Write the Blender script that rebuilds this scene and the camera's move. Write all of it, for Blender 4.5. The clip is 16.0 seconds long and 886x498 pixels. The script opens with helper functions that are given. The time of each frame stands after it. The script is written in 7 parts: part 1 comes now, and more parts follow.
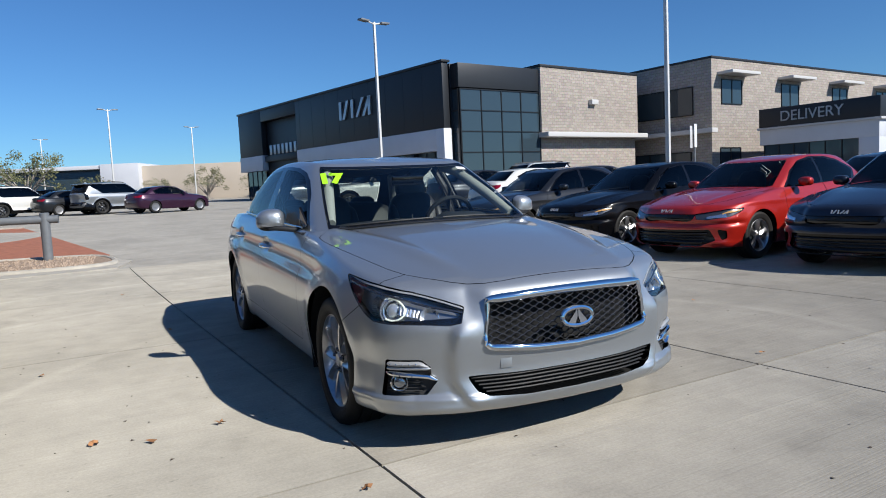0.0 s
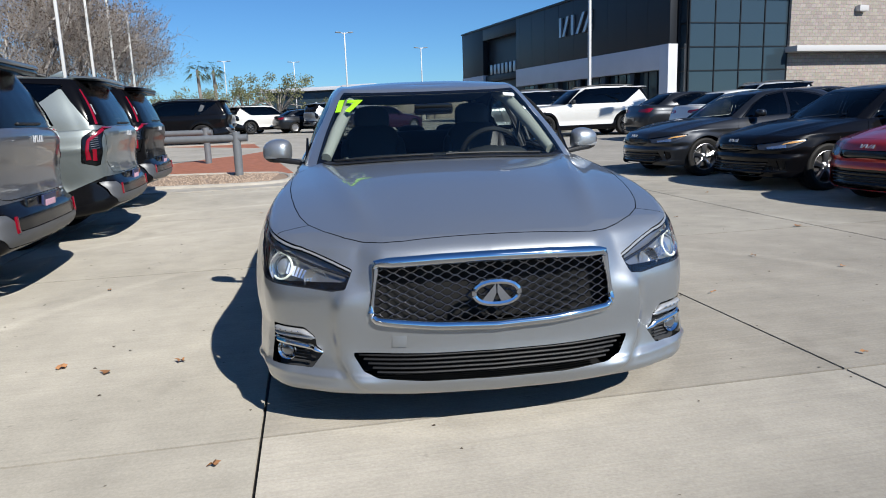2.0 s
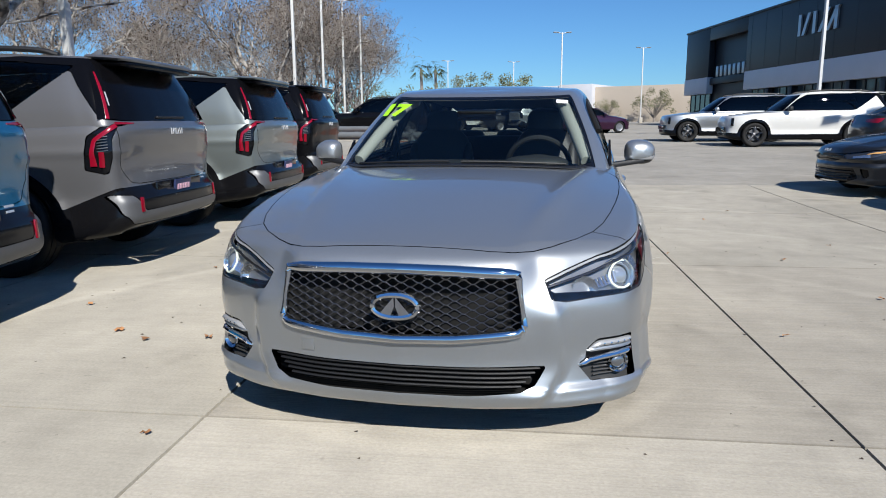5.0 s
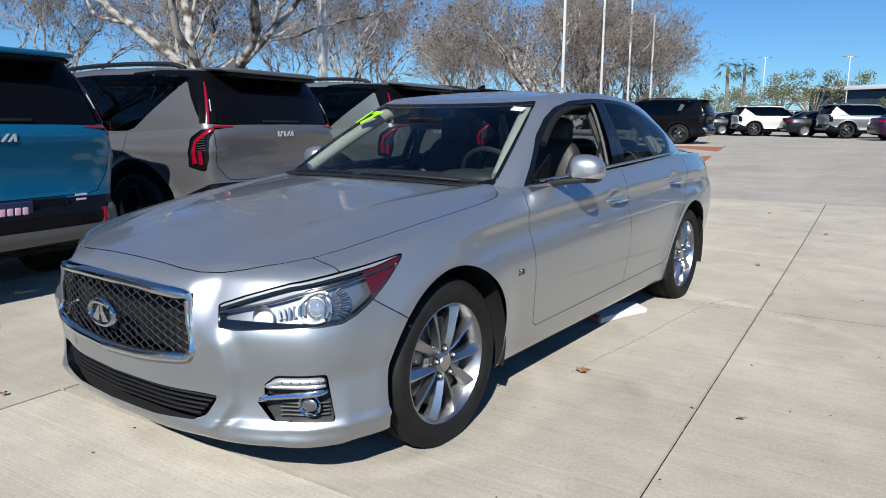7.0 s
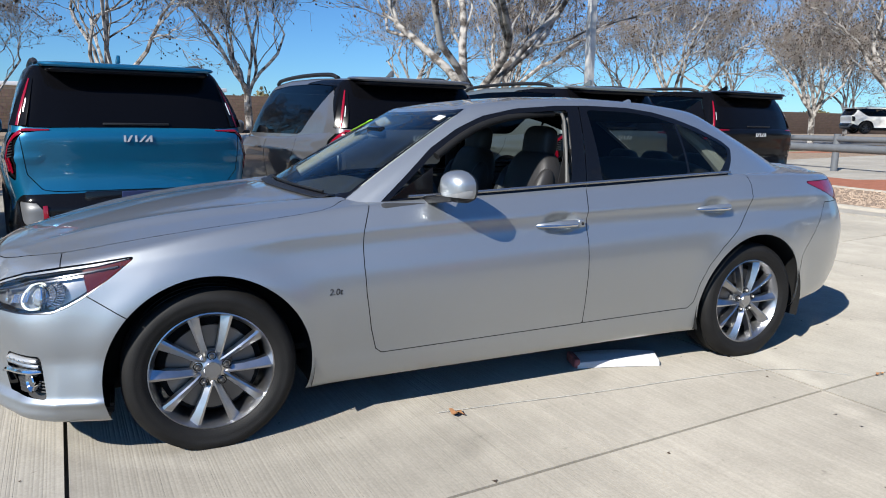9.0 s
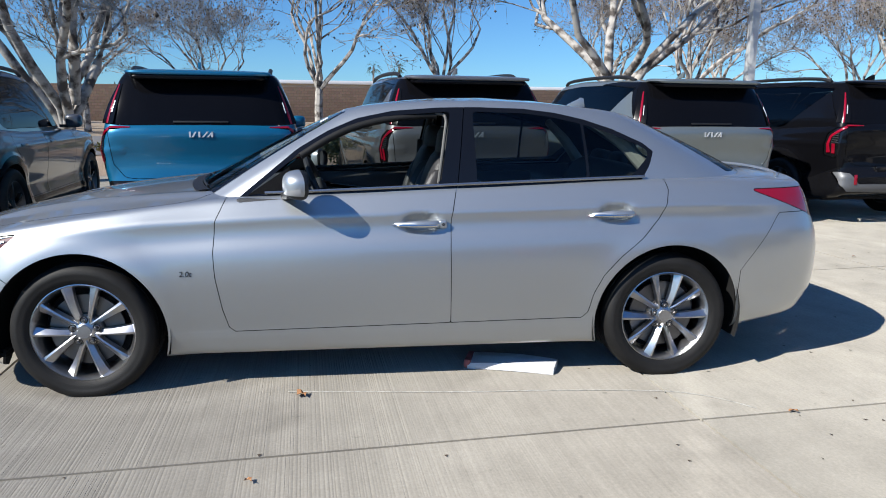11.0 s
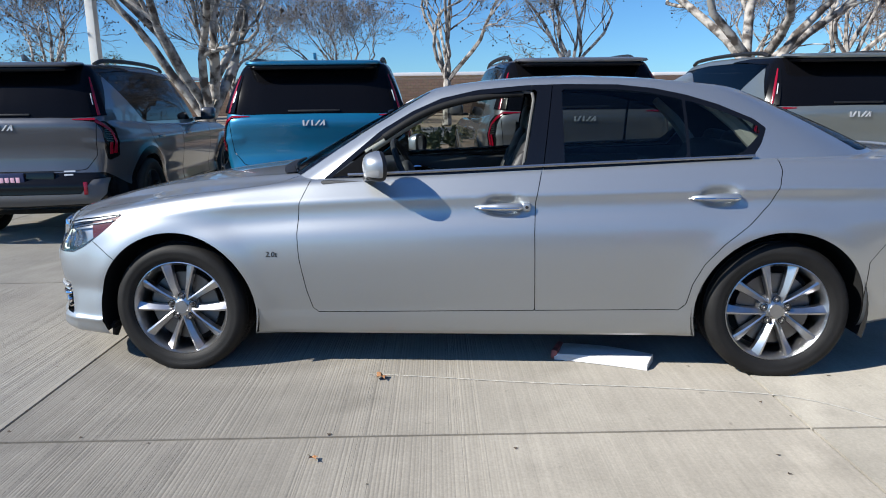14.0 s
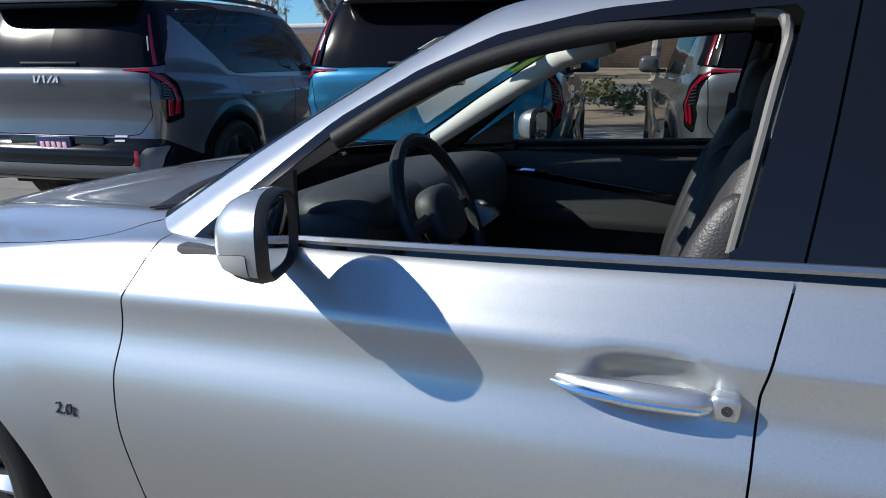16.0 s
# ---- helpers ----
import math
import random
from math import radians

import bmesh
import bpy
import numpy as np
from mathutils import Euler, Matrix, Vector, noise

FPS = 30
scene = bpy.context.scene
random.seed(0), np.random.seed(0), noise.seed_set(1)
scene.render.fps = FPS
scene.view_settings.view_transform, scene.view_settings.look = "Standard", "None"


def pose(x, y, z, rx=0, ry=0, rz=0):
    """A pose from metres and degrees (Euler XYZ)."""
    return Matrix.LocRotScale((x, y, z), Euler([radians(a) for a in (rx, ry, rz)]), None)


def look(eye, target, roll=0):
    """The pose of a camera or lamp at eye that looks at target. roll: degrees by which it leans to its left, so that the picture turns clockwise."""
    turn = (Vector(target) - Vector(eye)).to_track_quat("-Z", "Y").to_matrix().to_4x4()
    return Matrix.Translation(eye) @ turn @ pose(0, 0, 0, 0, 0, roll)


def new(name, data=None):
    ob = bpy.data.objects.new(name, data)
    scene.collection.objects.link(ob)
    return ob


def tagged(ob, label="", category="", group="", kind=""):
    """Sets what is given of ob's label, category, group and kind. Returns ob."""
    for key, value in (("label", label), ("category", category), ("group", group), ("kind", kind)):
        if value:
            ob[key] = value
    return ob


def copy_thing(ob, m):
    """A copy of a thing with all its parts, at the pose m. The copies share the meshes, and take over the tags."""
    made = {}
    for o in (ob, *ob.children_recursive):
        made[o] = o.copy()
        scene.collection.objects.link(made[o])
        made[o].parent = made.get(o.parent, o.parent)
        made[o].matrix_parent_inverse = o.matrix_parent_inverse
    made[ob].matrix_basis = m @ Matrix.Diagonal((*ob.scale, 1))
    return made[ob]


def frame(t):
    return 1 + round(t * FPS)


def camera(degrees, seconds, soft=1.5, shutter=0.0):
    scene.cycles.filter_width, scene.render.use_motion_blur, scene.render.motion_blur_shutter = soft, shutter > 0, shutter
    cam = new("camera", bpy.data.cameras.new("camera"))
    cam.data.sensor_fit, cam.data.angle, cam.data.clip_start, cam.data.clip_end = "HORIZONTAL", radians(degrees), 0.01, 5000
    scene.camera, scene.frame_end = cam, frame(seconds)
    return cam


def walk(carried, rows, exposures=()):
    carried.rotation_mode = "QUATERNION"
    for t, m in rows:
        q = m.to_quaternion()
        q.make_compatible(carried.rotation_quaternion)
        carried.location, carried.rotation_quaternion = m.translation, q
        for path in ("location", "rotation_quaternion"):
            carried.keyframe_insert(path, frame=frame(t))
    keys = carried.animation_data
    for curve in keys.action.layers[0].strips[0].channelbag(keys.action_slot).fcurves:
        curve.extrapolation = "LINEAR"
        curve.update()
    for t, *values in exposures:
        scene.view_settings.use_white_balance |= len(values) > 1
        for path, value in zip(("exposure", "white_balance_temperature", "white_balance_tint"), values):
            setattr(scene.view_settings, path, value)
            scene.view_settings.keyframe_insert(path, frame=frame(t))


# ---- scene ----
# camera and its walk
cam = camera(65.8, 16.0, soft=1.0)
PATH = [
    (0, (-1.774, -3.419, 1.179), (-0.945, -1.608, 0.999), -2.7),
    (0.5, (-1.705, -3.389, 1.174), (-0.927, -1.558, 0.972), -2.7),
    (1, (-1.323, -3.342, 1.17), (-0.731, -1.453, 0.887), -2.3),
    (1.5, (-0.856, -3.257, 1.171), (-0.499, -1.325, 0.8), -2.0),
    (2, (-0.376, -3.206, 1.183), (-0.192, -1.25, 0.806), -2.1),
    (2.5, (0.005, -3.208, 1.206), (-0.001, -1.245, 0.823), -1.8),
    (3, (0.186, -3.206, 1.226), (0.092, -1.242, 0.86), -1.8),
    (3.5, (0.247, -3.335, 1.228), (0.117, -1.369, 0.89), -1.5),
    (4, (0.242, -3.426, 1.233), (0.066, -1.462, 0.898), -1.0),
    (4.5, (0.336, -3.364, 1.217), (0.06, -1.414, 0.869), -0.6),
    (4.7, (0.454, -3.255, 1.194), (0.124, -1.315, 0.837), -0.5),
    (6.8, (2.26, -2.206, 1.254), (1.142, -0.587, 0.894), 0.3),
    (7, (2.405, -2.028, 1.235), (1.208, -0.467, 0.875), 0.2),
    (7.5, (2.783, -1.612, 1.235), (1.403, -0.207, 0.885), 0.1),
    (8, (3.078, -1.149, 1.242), (1.531, 0.069, 0.891), 0.1),
    (8.5, (3.349, -0.655, 1.265), (1.659, 0.354, 0.911), 0.3),
    (9, (3.577, -0.203, 1.285), (1.776, 0.587, 0.925), 0.7),
    (9.2, (3.635, 0.022, 1.275), (1.796, 0.719, 0.911), 0.8),
    (11.3, (4.335, 1.485, 1.358), (2.371, 1.604, 0.998), -0.1),
    (11.5, (4.49, 1.531, 1.323), (2.519, 1.59, 0.989), -0.5),
    (12, (4.72, 1.514, 1.347), (2.746, 1.537, 1.03), -0.7),
    (12.5, (4.845, 1.57, 1.344), (2.87, 1.563, 1.03), -0.9),
    (13, (4.835, 1.578, 1.339), (2.863, 1.536, 1.009), -0.8),
    (13.5, (4.518, 1.548, 1.325), (2.554, 1.451, 0.958), -0.9),
    (14, (4.036, 1.594, 1.298), (2.087, 1.426, 0.883), -0.8),
    (14.5, (3.48, 1.605, 1.283), (1.55, 1.342, 0.826), -0.8),
    (15, (2.908, 1.64, 1.286), (1.005, 1.265, 0.796), -0.6),
    (15.5, (2.345, 1.641, 1.279), (0.483, 1.121, 0.765), -0.4),
    (16, (1.785, 1.662, 1.284), (-0.007, 0.957, 0.746), -0.1),
]
walk(cam, [(t, look(eye, target, roll)) for t, eye, target, roll in PATH],
     [(0, 0.17), (3, 0.13), (4.7, 0.13), (7.5, 0.20), (9, 0.42), (11.3, 0.48), (14, 0.50), (15, 0.57), (16, 0.56)])

# world and sun
SUN_WAY = Vector((0.65, -1.17, 1.0)).normalized()          # towards the sun
world = bpy.data.worlds.new("sky")
scene.world = world
world.use_nodes = True
_n = world.node_tree.nodes
_bg = _n["Background"]
_sky = _n.new("ShaderNodeTexSky")
_sky.sky_type = "NISHITA"
_sky.sun_disc = False
_sky.sun_elevation = math.asin(SUN_WAY.z)
_sky.sun_rotation = math.atan2(SUN_WAY.x, SUN_WAY.y)
_sky.altitude = 350.0
_sky.air_density = 1.0
_sky.dust_density = 0.0
_sky.ozone_density = 2.0
_tint = _n.new("ShaderNodeMix")
_tint.data_type, _tint.blend_type = "RGBA", "MULTIPLY"
_tint.inputs[0].default_value = 1.0
_tint.inputs[7].default_value = (0.44, 0.80, 1.22, 1)
world.node_tree.links.new(_sky.outputs[0], _tint.inputs[6])
world.node_tree.links.new(_tint.outputs[2], _bg.inputs[0])
_bg.inputs[1].default_value = 0.076
_sd = bpy.data.lights.new("sun", "SUN")
_sd.energy, _sd.angle, _sd.color = 5.0, radians(0.53), (1.0, 0.975, 0.92)
sun = new("sun", _sd)
sun.matrix_world = look(SUN_WAY * 60, (0, 0, 0))

# materials
MATS = {}


def nodes_of(name):
    m = bpy.data.materials.new(name)
    m.use_nodes = True
    nt = m.node_tree
    return m, nt, nt.nodes["Principled BSDF"]


def mat(name, color, rough=0.5, metal=0.0, coat=0.0, bump=0.0, bscale=60.0, vary=0.0, vscale=3.0, flake=0.0,
        spec=0.5, emit=0.0, coatrough=0.03, rnd=0.0):
    """Principled paint with a stain noise (vary), a fine grain relief (bump), metal flake and a per-object shift."""
    if name in MATS:
        return MATS[name]
    m, nt, b = nodes_of(name)
    b.inputs["Base Color"].default_value = (*color, 1)
    b.inputs["Roughness"].default_value = rough
    b.inputs["Metallic"].default_value = metal
    b.inputs["Coat Weight"].default_value = coat
    b.inputs["Coat Roughness"].default_value = coatrough
    b.inputs["Specular IOR Level"].default_value = spec
    if emit:
        b.inputs["Emission Color"].default_value = (*color, 1)
        b.inputs["Emission Strength"].default_value = emit
    tc = nt.nodes.new("ShaderNodeTexCoord")
    if vary or flake or rnd:
        mixc = nt.nodes.new("ShaderNodeMix")
        mixc.data_type = "RGBA"
        mixc.blend_type = "MULTIPLY"
        mixc.inputs[0].default_value = 1.0
        mixc.inputs[6].default_value = (*color, 1)
        ramp = nt.nodes.new("ShaderNodeMapRange")
        if flake:
            ns = nt.nodes.new("ShaderNodeTexVoronoi")
            ns.inputs["Scale"].default_value = 900.0
            nt.links.new(tc.outputs["Object"], ns.inputs["Vector"])
            nt.links.new(ns.outputs["Color"], ramp.inputs[0])
            amount = flake
        else:
            ns = nt.nodes.new("ShaderNodeTexNoise")
            ns.inputs["Scale"].default_value = vscale
            ns.inputs["Detail"].default_value = 6.0
            nt.links.new(tc.outputs["Object"], ns.inputs["Vector"])
            nt.links.new(ns.outputs[0], ramp.inputs[0])
            ramp.inputs[1].default_value, ramp.inputs[2].default_value = 0.3, 0.7
            amount = vary
        ramp.inputs[3].default_value, ramp.inputs[4].default_value = 1 - amount, 1 + amount
        src = ramp.outputs[0]
        if rnd:
            oi = nt.nodes.new("ShaderNodeObjectInfo")
            mr = nt.nodes.new("ShaderNodeMapRange")
            mr.inputs[3].default_value, mr.inputs[4].default_value = 1 - rnd, 1 + rnd
            nt.links.new(oi.outputs["Random"], mr.inputs[0])
            mu = nt.nodes.new("ShaderNodeMath")
            mu.operation = "MULTIPLY"
            nt.links.new(src, mu.inputs[0])
            nt.links.new(mr.outputs[0], mu.inputs[1])
            src = mu.outputs[0]
        cmb = nt.nodes.new("ShaderNodeCombineColor")
        for i in range(3):
            nt.links.new(src, cmb.inputs[i])
        nt.links.new(cmb.outputs[0], mixc.inputs[7])
        nt.links.new(mixc.outputs[2], b.inputs["Base Color"])
    if bump:
        nb = nt.nodes.new("ShaderNodeTexNoise")
        nb.inputs["Scale"].default_value = bscale
        nb.inputs["Detail"].default_value = 5.0
        nt.links.new(tc.outputs["Object"], nb.inputs["Vector"])
        bp = nt.nodes.new("ShaderNodeBump")
        bp.inputs["Strength"].default_value = bump
        bp.inputs["Distance"].default_value = 0.01
        nt.links.new(nb.outputs[0], bp.inputs["Height"])
        nt.links.new(bp.outputs[0], b.inputs["Normal"])
    MATS[name] = m
    return m


def glass(name, tint, gloss=1.0, rough=0.0):
    """A thin pane: tinted, clear through, with a Fresnel gloss."""
    if name in MATS:
        return MATS[name]
    m, nt, b = nodes_of(name)
    nt.nodes.remove(b)
    out = nt.nodes["Material Output"]
    tr = nt.nodes.new("ShaderNodeBsdfTransparent")
    tr.inputs[0].default_value = (*tint, 1)
    gl = nt.nodes.new("ShaderNodeBsdfGlossy")
    gl.inputs["Roughness"].default_value = rough
    gl.inputs["Color"].default_value = (gloss, gloss, gloss, 1)
    face = nt.nodes.new("ShaderNodeLayerWeight")            # gloss alike from both sides of the pane
    face.inputs[0].default_value = 0.5
    steep = nt.nodes.new("ShaderNodeMath")
    steep.operation = "POWER"
    steep.inputs[1].default_value = 5.0
    fr = nt.nodes.new("ShaderNodeMath")
    fr.operation = "MULTIPLY_ADD"
    fr.inputs[1].default_value, fr.inputs[2].default_value = 0.93, 0.055
    mx = nt.nodes.new("ShaderNodeMixShader")
    nt.links.new(face.outputs["Facing"], steep.inputs[0])
    nt.links.new(steep.outputs[0], fr.inputs[0])
    nt.links.new(fr.outputs[0], mx.inputs[0])
    nt.links.new(tr.outputs[0], mx.inputs[1])
    nt.links.new(gl.outputs[0], mx.inputs[2])
    nt.links.new(mx.outputs[0], out.inputs[0])
    MATS[name] = m
    return m


SILVER = mat("silver metallic paint", (0.485, 0.505, 0.515), rough=0.39, metal=0.80, coat=1.0, flake=0.10)
CHROME = mat("chrome", (0.86, 0.87, 0.88), rough=0.06, metal=1.0)
ALLOY = mat("machined alloy", (0.58, 0.58, 0.59), rough=0.30, metal=1.0, vary=0.06, vscale=40)
ALLOY_DARK = mat("shadow grey alloy", (0.16, 0.16, 0.165), rough=0.4, metal=0.9)
RUBBER = mat("tyre rubber", (0.013, 0.0125, 0.012), rough=0.62, spec=0.3, bump=0.12, bscale=180, vary=0.25, vscale=9)
BLACK = mat("black plastic", (0.012, 0.012, 0.013), rough=0.5, bump=0.15, bscale=300)
GLOSSBLACK = mat("gloss black trim", (0.006, 0.006, 0.007), rough=0.10, spec=0.5)
# near-black for liners and hollows; the hollows' shade is put into the colour
CAVITY_DARK = mat("near-black liner and cavity shade", (0.006, 0.006, 0.006), rough=0.9)
ALLOY_FAR = mat("grey alloy", (0.30, 0.30, 0.31), rough=0.4, metal=0.7)
STEEL = mat("brake steel", (0.20, 0.195, 0.19), rough=0.42, metal=1.0)
REDLENS = mat("red lens", (0.25, 0.003, 0.016), rough=0.14, coat=0.5)
LENSGREY = mat("frosted reflector", (0.42, 0.425, 0.43), rough=0.20, metal=0.9)
REFLECTOR = mat("bright lamp reflector", (0.78, 0.79, 0.80), rough=0.16, metal=0.9)
WHITEPL = mat("white plastic", (0.75, 0.75, 0.74), rough=0.4)
LAMPBOWL = mat("satin lamp bowl", (0.40, 0.405, 0.41), rough=0.30, metal=0.25)
LAMPSHELL = mat("bright satin lamp shell", (0.40, 0.405, 0.41), rough=0.30, metal=0.8)
BROW = mat("grey satin lamp brow", (0.42, 0.42, 0.415), rough=0.38, metal=0.35)
HOUSING = mat("dark grey ribbed plastic", (0.045, 0.045, 0.046), rough=0.45)
CLEAR = glass("clear lamp lens", (0.96, 0.97, 0.98))
WINDSHIELD = glass("windshield glass", (0.70, 0.76, 0.74), 0.8)
SIDEGLASS = glass("tinted side glass", (0.50, 0.54, 0.52), 0.55)
PRIVACY = glass("privacy glass", (0.035, 0.04, 0.045), 0.6)
LEATHER = mat("charcoal leather", (0.034, 0.033, 0.034), rough=0.45, bump=0.2, bscale=220)
WSEAL = mat("grey window rubber", (0.11, 0.108, 0.10), rough=0.55)
DASHM = mat("dark dash vinyl", (0.048, 0.048, 0.049), rough=0.5, bump=0.2, bscale=250)
PIANO = mat("piano black band", (0.004, 0.004, 0.005), rough=0.16, spec=0.16)
CREAM = mat("light pillar trim", (0.55, 0.53, 0.48), rough=0.7)
CARPET = mat("dark carpet", (0.012, 0.012, 0.013), rough=0.95)
MARKER = mat("smoked amber marker", (0.085, 0.004, 0.006), rough=0.40, spec=0.2)
CLEARBALL = mat("projector lens", (0.55, 0.58, 0.60), rough=0.05, metal=0.6, coat=1.0)
LEDW = mat("white lamp element", (0.80, 0.84, 0.72), rough=0.3, emit=0.3)
SATIN = mat("satin silver emblem", (0.66, 0.67, 0.68), rough=0.38, metal=0.4)
BADGE = mat("dark chrome badge", (0.10, 0.10, 0.105), rough=0.25, metal=0.8)
GRILLE = mat("gloss dark grille", (0.13, 0.13, 0.135), rough=0.2, metal=0.8)
CHROMEGLASS = mat("mirror glass", (0.80, 0.82, 0.84), rough=0.01, metal=1.0)
HEADLINER = mat("grey headliner cloth", (0.20, 0.195, 0.185), rough=0.95)
STICKER = mat("fluorescent sticker", (0.42, 0.95, 0.02), rough=0.5)

# mesh helpers


def part(name, bm, material, parent=None, label=""):
    """Links a bmesh, or a (vertices, faces) pair, as one mesh object under a thing or a part."""
    me = bpy.data.meshes.new(name)
    if isinstance(bm, tuple):
        v, f = bm
        me.from_pydata([tuple(p) for p in v], [], [tuple(int(i) for i in t) for t in f])
    else:
        bm.to_mesh(me)
        bm.free()
    if material is not None:
        me.materials.append(material)
    if len(me.polygons):
        me.polygons.foreach_set("use_smooth", np.ones(len(me.polygons), bool))
        me.set_sharp_from_angle(angle=radians(38))
    ob = new(name, me)
    ob.parent = parent
    if label:
        ob["label"] = label
    return ob


def thing(name, label, category, m=None, group="", kind=""):
    ob = new(name)
    ob.empty_display_size = 0.2
    if m is not None:
        ob.matrix_basis = m
    return tagged(ob, label, category, group, kind)


def smooth_curve(pts, soft=0.03, n=600):
    """y(x) through a few control points, softened over a share of the range."""
    a = np.array(pts, float)
    xs = np.linspace(a[0, 0], a[-1, 0], n)
    ys = np.interp(xs, a[:, 0], a[:, 1])
    w = max(3, int(soft * n) | 1)
    for _ in range(3):
        pad = np.concatenate([2 * ys[0] - ys[w // 2:0:-1], ys, 2 * ys[-1] - ys[-2:-w // 2 - 1:-1]])
        ys = np.convolve(pad, np.ones(w) / w, "valid")[:n]
    return lambda x: np.interp(x, xs, ys)


def catmull(c, sub, closed=False):
    """Points on a Catmull-Rom curve through c (K, ...), sub to a span."""
    c = np.asarray(c, float)
    if closed:
        p = np.concatenate([c[-1:], c, c[:2]])
    else:
        p = np.concatenate([2 * c[:1] - c[1:2], c, 2 * c[-1:] - c[-2:-1]])
    out = []
    for i in range(len(p) - 3):
        p0, p1, p2, p3 = p[i:i + 4]
        for t in np.arange(sub) / sub:
            out.append(0.5 * (2 * p1 + (p2 - p0) * t + (2 * p0 - 5 * p1 + 4 * p2 - p3) * t * t
                              + (3 * p1 - p0 - 3 * p2 + p3) * t ** 3))
    if not closed:
        out.append(p[-2])
    return np.array(out)


def resample(c, n):
    d = np.concatenate([[0], np.cumsum(np.linalg.norm(np.diff(c, axis=0), axis=1))])
    s = np.linspace(0, d[-1], n)
    return np.stack([np.interp(s, d, c[:, k]) for k in range(c.shape[1])], 1), s


def sd_poly(px, py, poly, rnd=0.0):
    """Signed distance of points to a polygon, negative inside; rnd rounds its corners."""
    q = np.array(poly, float)
    d = np.full(np.shape(px), 1e9)
    inside = np.zeros(np.shape(px), bool)
    for (ax, ay), (bx, by) in zip(q, np.roll(q, -1, 0)):
        ex, ey = bx - ax, by - ay
        t = np.clip(((px - ax) * ex + (py - ay) * ey) / (ex * ex + ey * ey + 1e-12), 0, 1)
        d = np.minimum(d, np.hypot(px - ax - t * ex, py - ay - t * ey))
        if abs(ey) > 1e-12:
            inside ^= ((ay > py) != (by > py)) & (px < ex * (py - ay) / ey + ax)
    return np.where(inside, -d, d) - rnd


class Skin:
    """A triangle mesh in numpy, with attributes by vertex, that can be split along the zero of a function."""

    def __init__(self, v, a, t):
        self.v, self.a, self.t = v, a, t

    def split(self, f):
        """(where f < 0, where f > 0)"""
        f = np.where(np.abs(f) < 1e-7, 1e-7, f)
        s = f[self.t] < 0
        k = s.sum(1)
        inn, out = [self.t[k == 3]], [self.t[k == 0]]
        mixed = self.t[(k == 1) | (k == 2)]
        if len(mixed):
            sm = f[mixed] < 0
            lone = np.where((sm.sum(1) == 1)[:, None], sm, ~sm)
            i = lone.argmax(1)
            r = np.arange(len(mixed))
            a, b, c = mixed[r, i], mixed[r, (i + 1) % 3], mixed[r, (i + 2) % 3]
            pairs = np.concatenate([np.stack([a, b], 1), np.stack([a, c], 1)])
            lo, hi = pairs.min(1), pairs.max(1)
            keys, inv = np.unique(lo.astype(np.int64) * len(self.v) + hi, return_inverse=True)
            lo, hi = keys // len(self.v), keys % len(self.v)
            w = (f[lo] / (f[lo] - f[hi]))[:, None]
            base = len(self.v)
            self.v = np.concatenate([self.v, self.v[lo] * (1 - w) + self.v[hi] * w])
            self.a = np.concatenate([self.a, self.a[lo] * (1 - w) + self.a[hi] * w])
            ab, ac = base + inv[:len(a)], base + inv[len(a):]
            one = np.stack([a, ab, ac], 1)
            two = np.concatenate([np.stack([ab, b, c], 1), np.stack([ab, c, ac], 1)])
            neg = sm.sum(1) == 1
            neg2 = np.concatenate([neg, neg])
            inn += [one[neg], two[~neg2]]
            out += [one[~neg], two[neg2]]
        return Skin(self.v, self.a, np.concatenate(inn)), Skin(self.v, self.a, np.concatenate(out))

    def tidy(self):
        used, inv = np.unique(self.t, return_inverse=True)
        return Skin(self.v[used], self.a[used], inv.reshape(-1, 3))

    def normals(self):
        n = np.zeros_like(self.v)
        p = self.v[self.t]
        fn = np.cross(p[:, 1] - p[:, 0], p[:, 2] - p[:, 0])
        for k in range(3):
            np.add.at(n, self.t[:, k], fn)
        return n / (np.linalg.norm(n, axis=1)[:, None] + 1e-12)

    def moved(self, d):
        s = self.tidy()
        return Skin(s.v + s.normals() * d, s.a, s.t)

    def weld(self):
        s = self.tidy()
        key = np.round(s.v / 1e-5).astype(np.int64)
        _, first, inv = np.unique(key, axis=0, return_index=True, return_inverse=True)
        t = inv.reshape(-1)[s.t]
        good = (t[:, 0] != t[:, 1]) & (t[:, 1] != t[:, 2]) & (t[:, 0] != t[:, 2])
        return Skin(s.v[first], s.a[first], t[good])

    def pieces(self):
        """The connected pieces of the skin."""
        mark = np.arange(len(self.v))
        while True:
            low = mark[self.t].min(1)
            nxt = mark.copy()
            for k in range(3):
                np.minimum.at(nxt, self.t[:, k], low)
            if (nxt == mark).all():
                break
            mark = nxt
        own = mark[self.t[:, 0]]
        return [Skin(self.v, self.a, self.t[own == k]).tidy() for k in np.unique(own)]

    def pair(self):
        s = self.weld()
        return s.v, s.t

    def join(self, other):
        return Skin(np.concatenate([self.v, other.v]), np.concatenate([self.a, other.a]),
                    np.concatenate([self.t, other.t + len(self.v)]))


def grid_skin(p, a):
    """A skin from a grid of points (R, C, 3) and attributes (R, C, k)."""
    r, c = p.shape[:2]
    i = np.arange(r * c).reshape(r, c)
    q0, q1, q2, q3 = i[:-1, :-1].ravel(), i[1:, :-1].ravel(), i[1:, 1:].ravel(), i[:-1, 1:].ravel()
    return Skin(p.reshape(-1, 3), a.reshape(r * c, -1), np.concatenate([np.stack([q0, q2, q1], 1), np.stack([q0, q3, q2], 1)]))


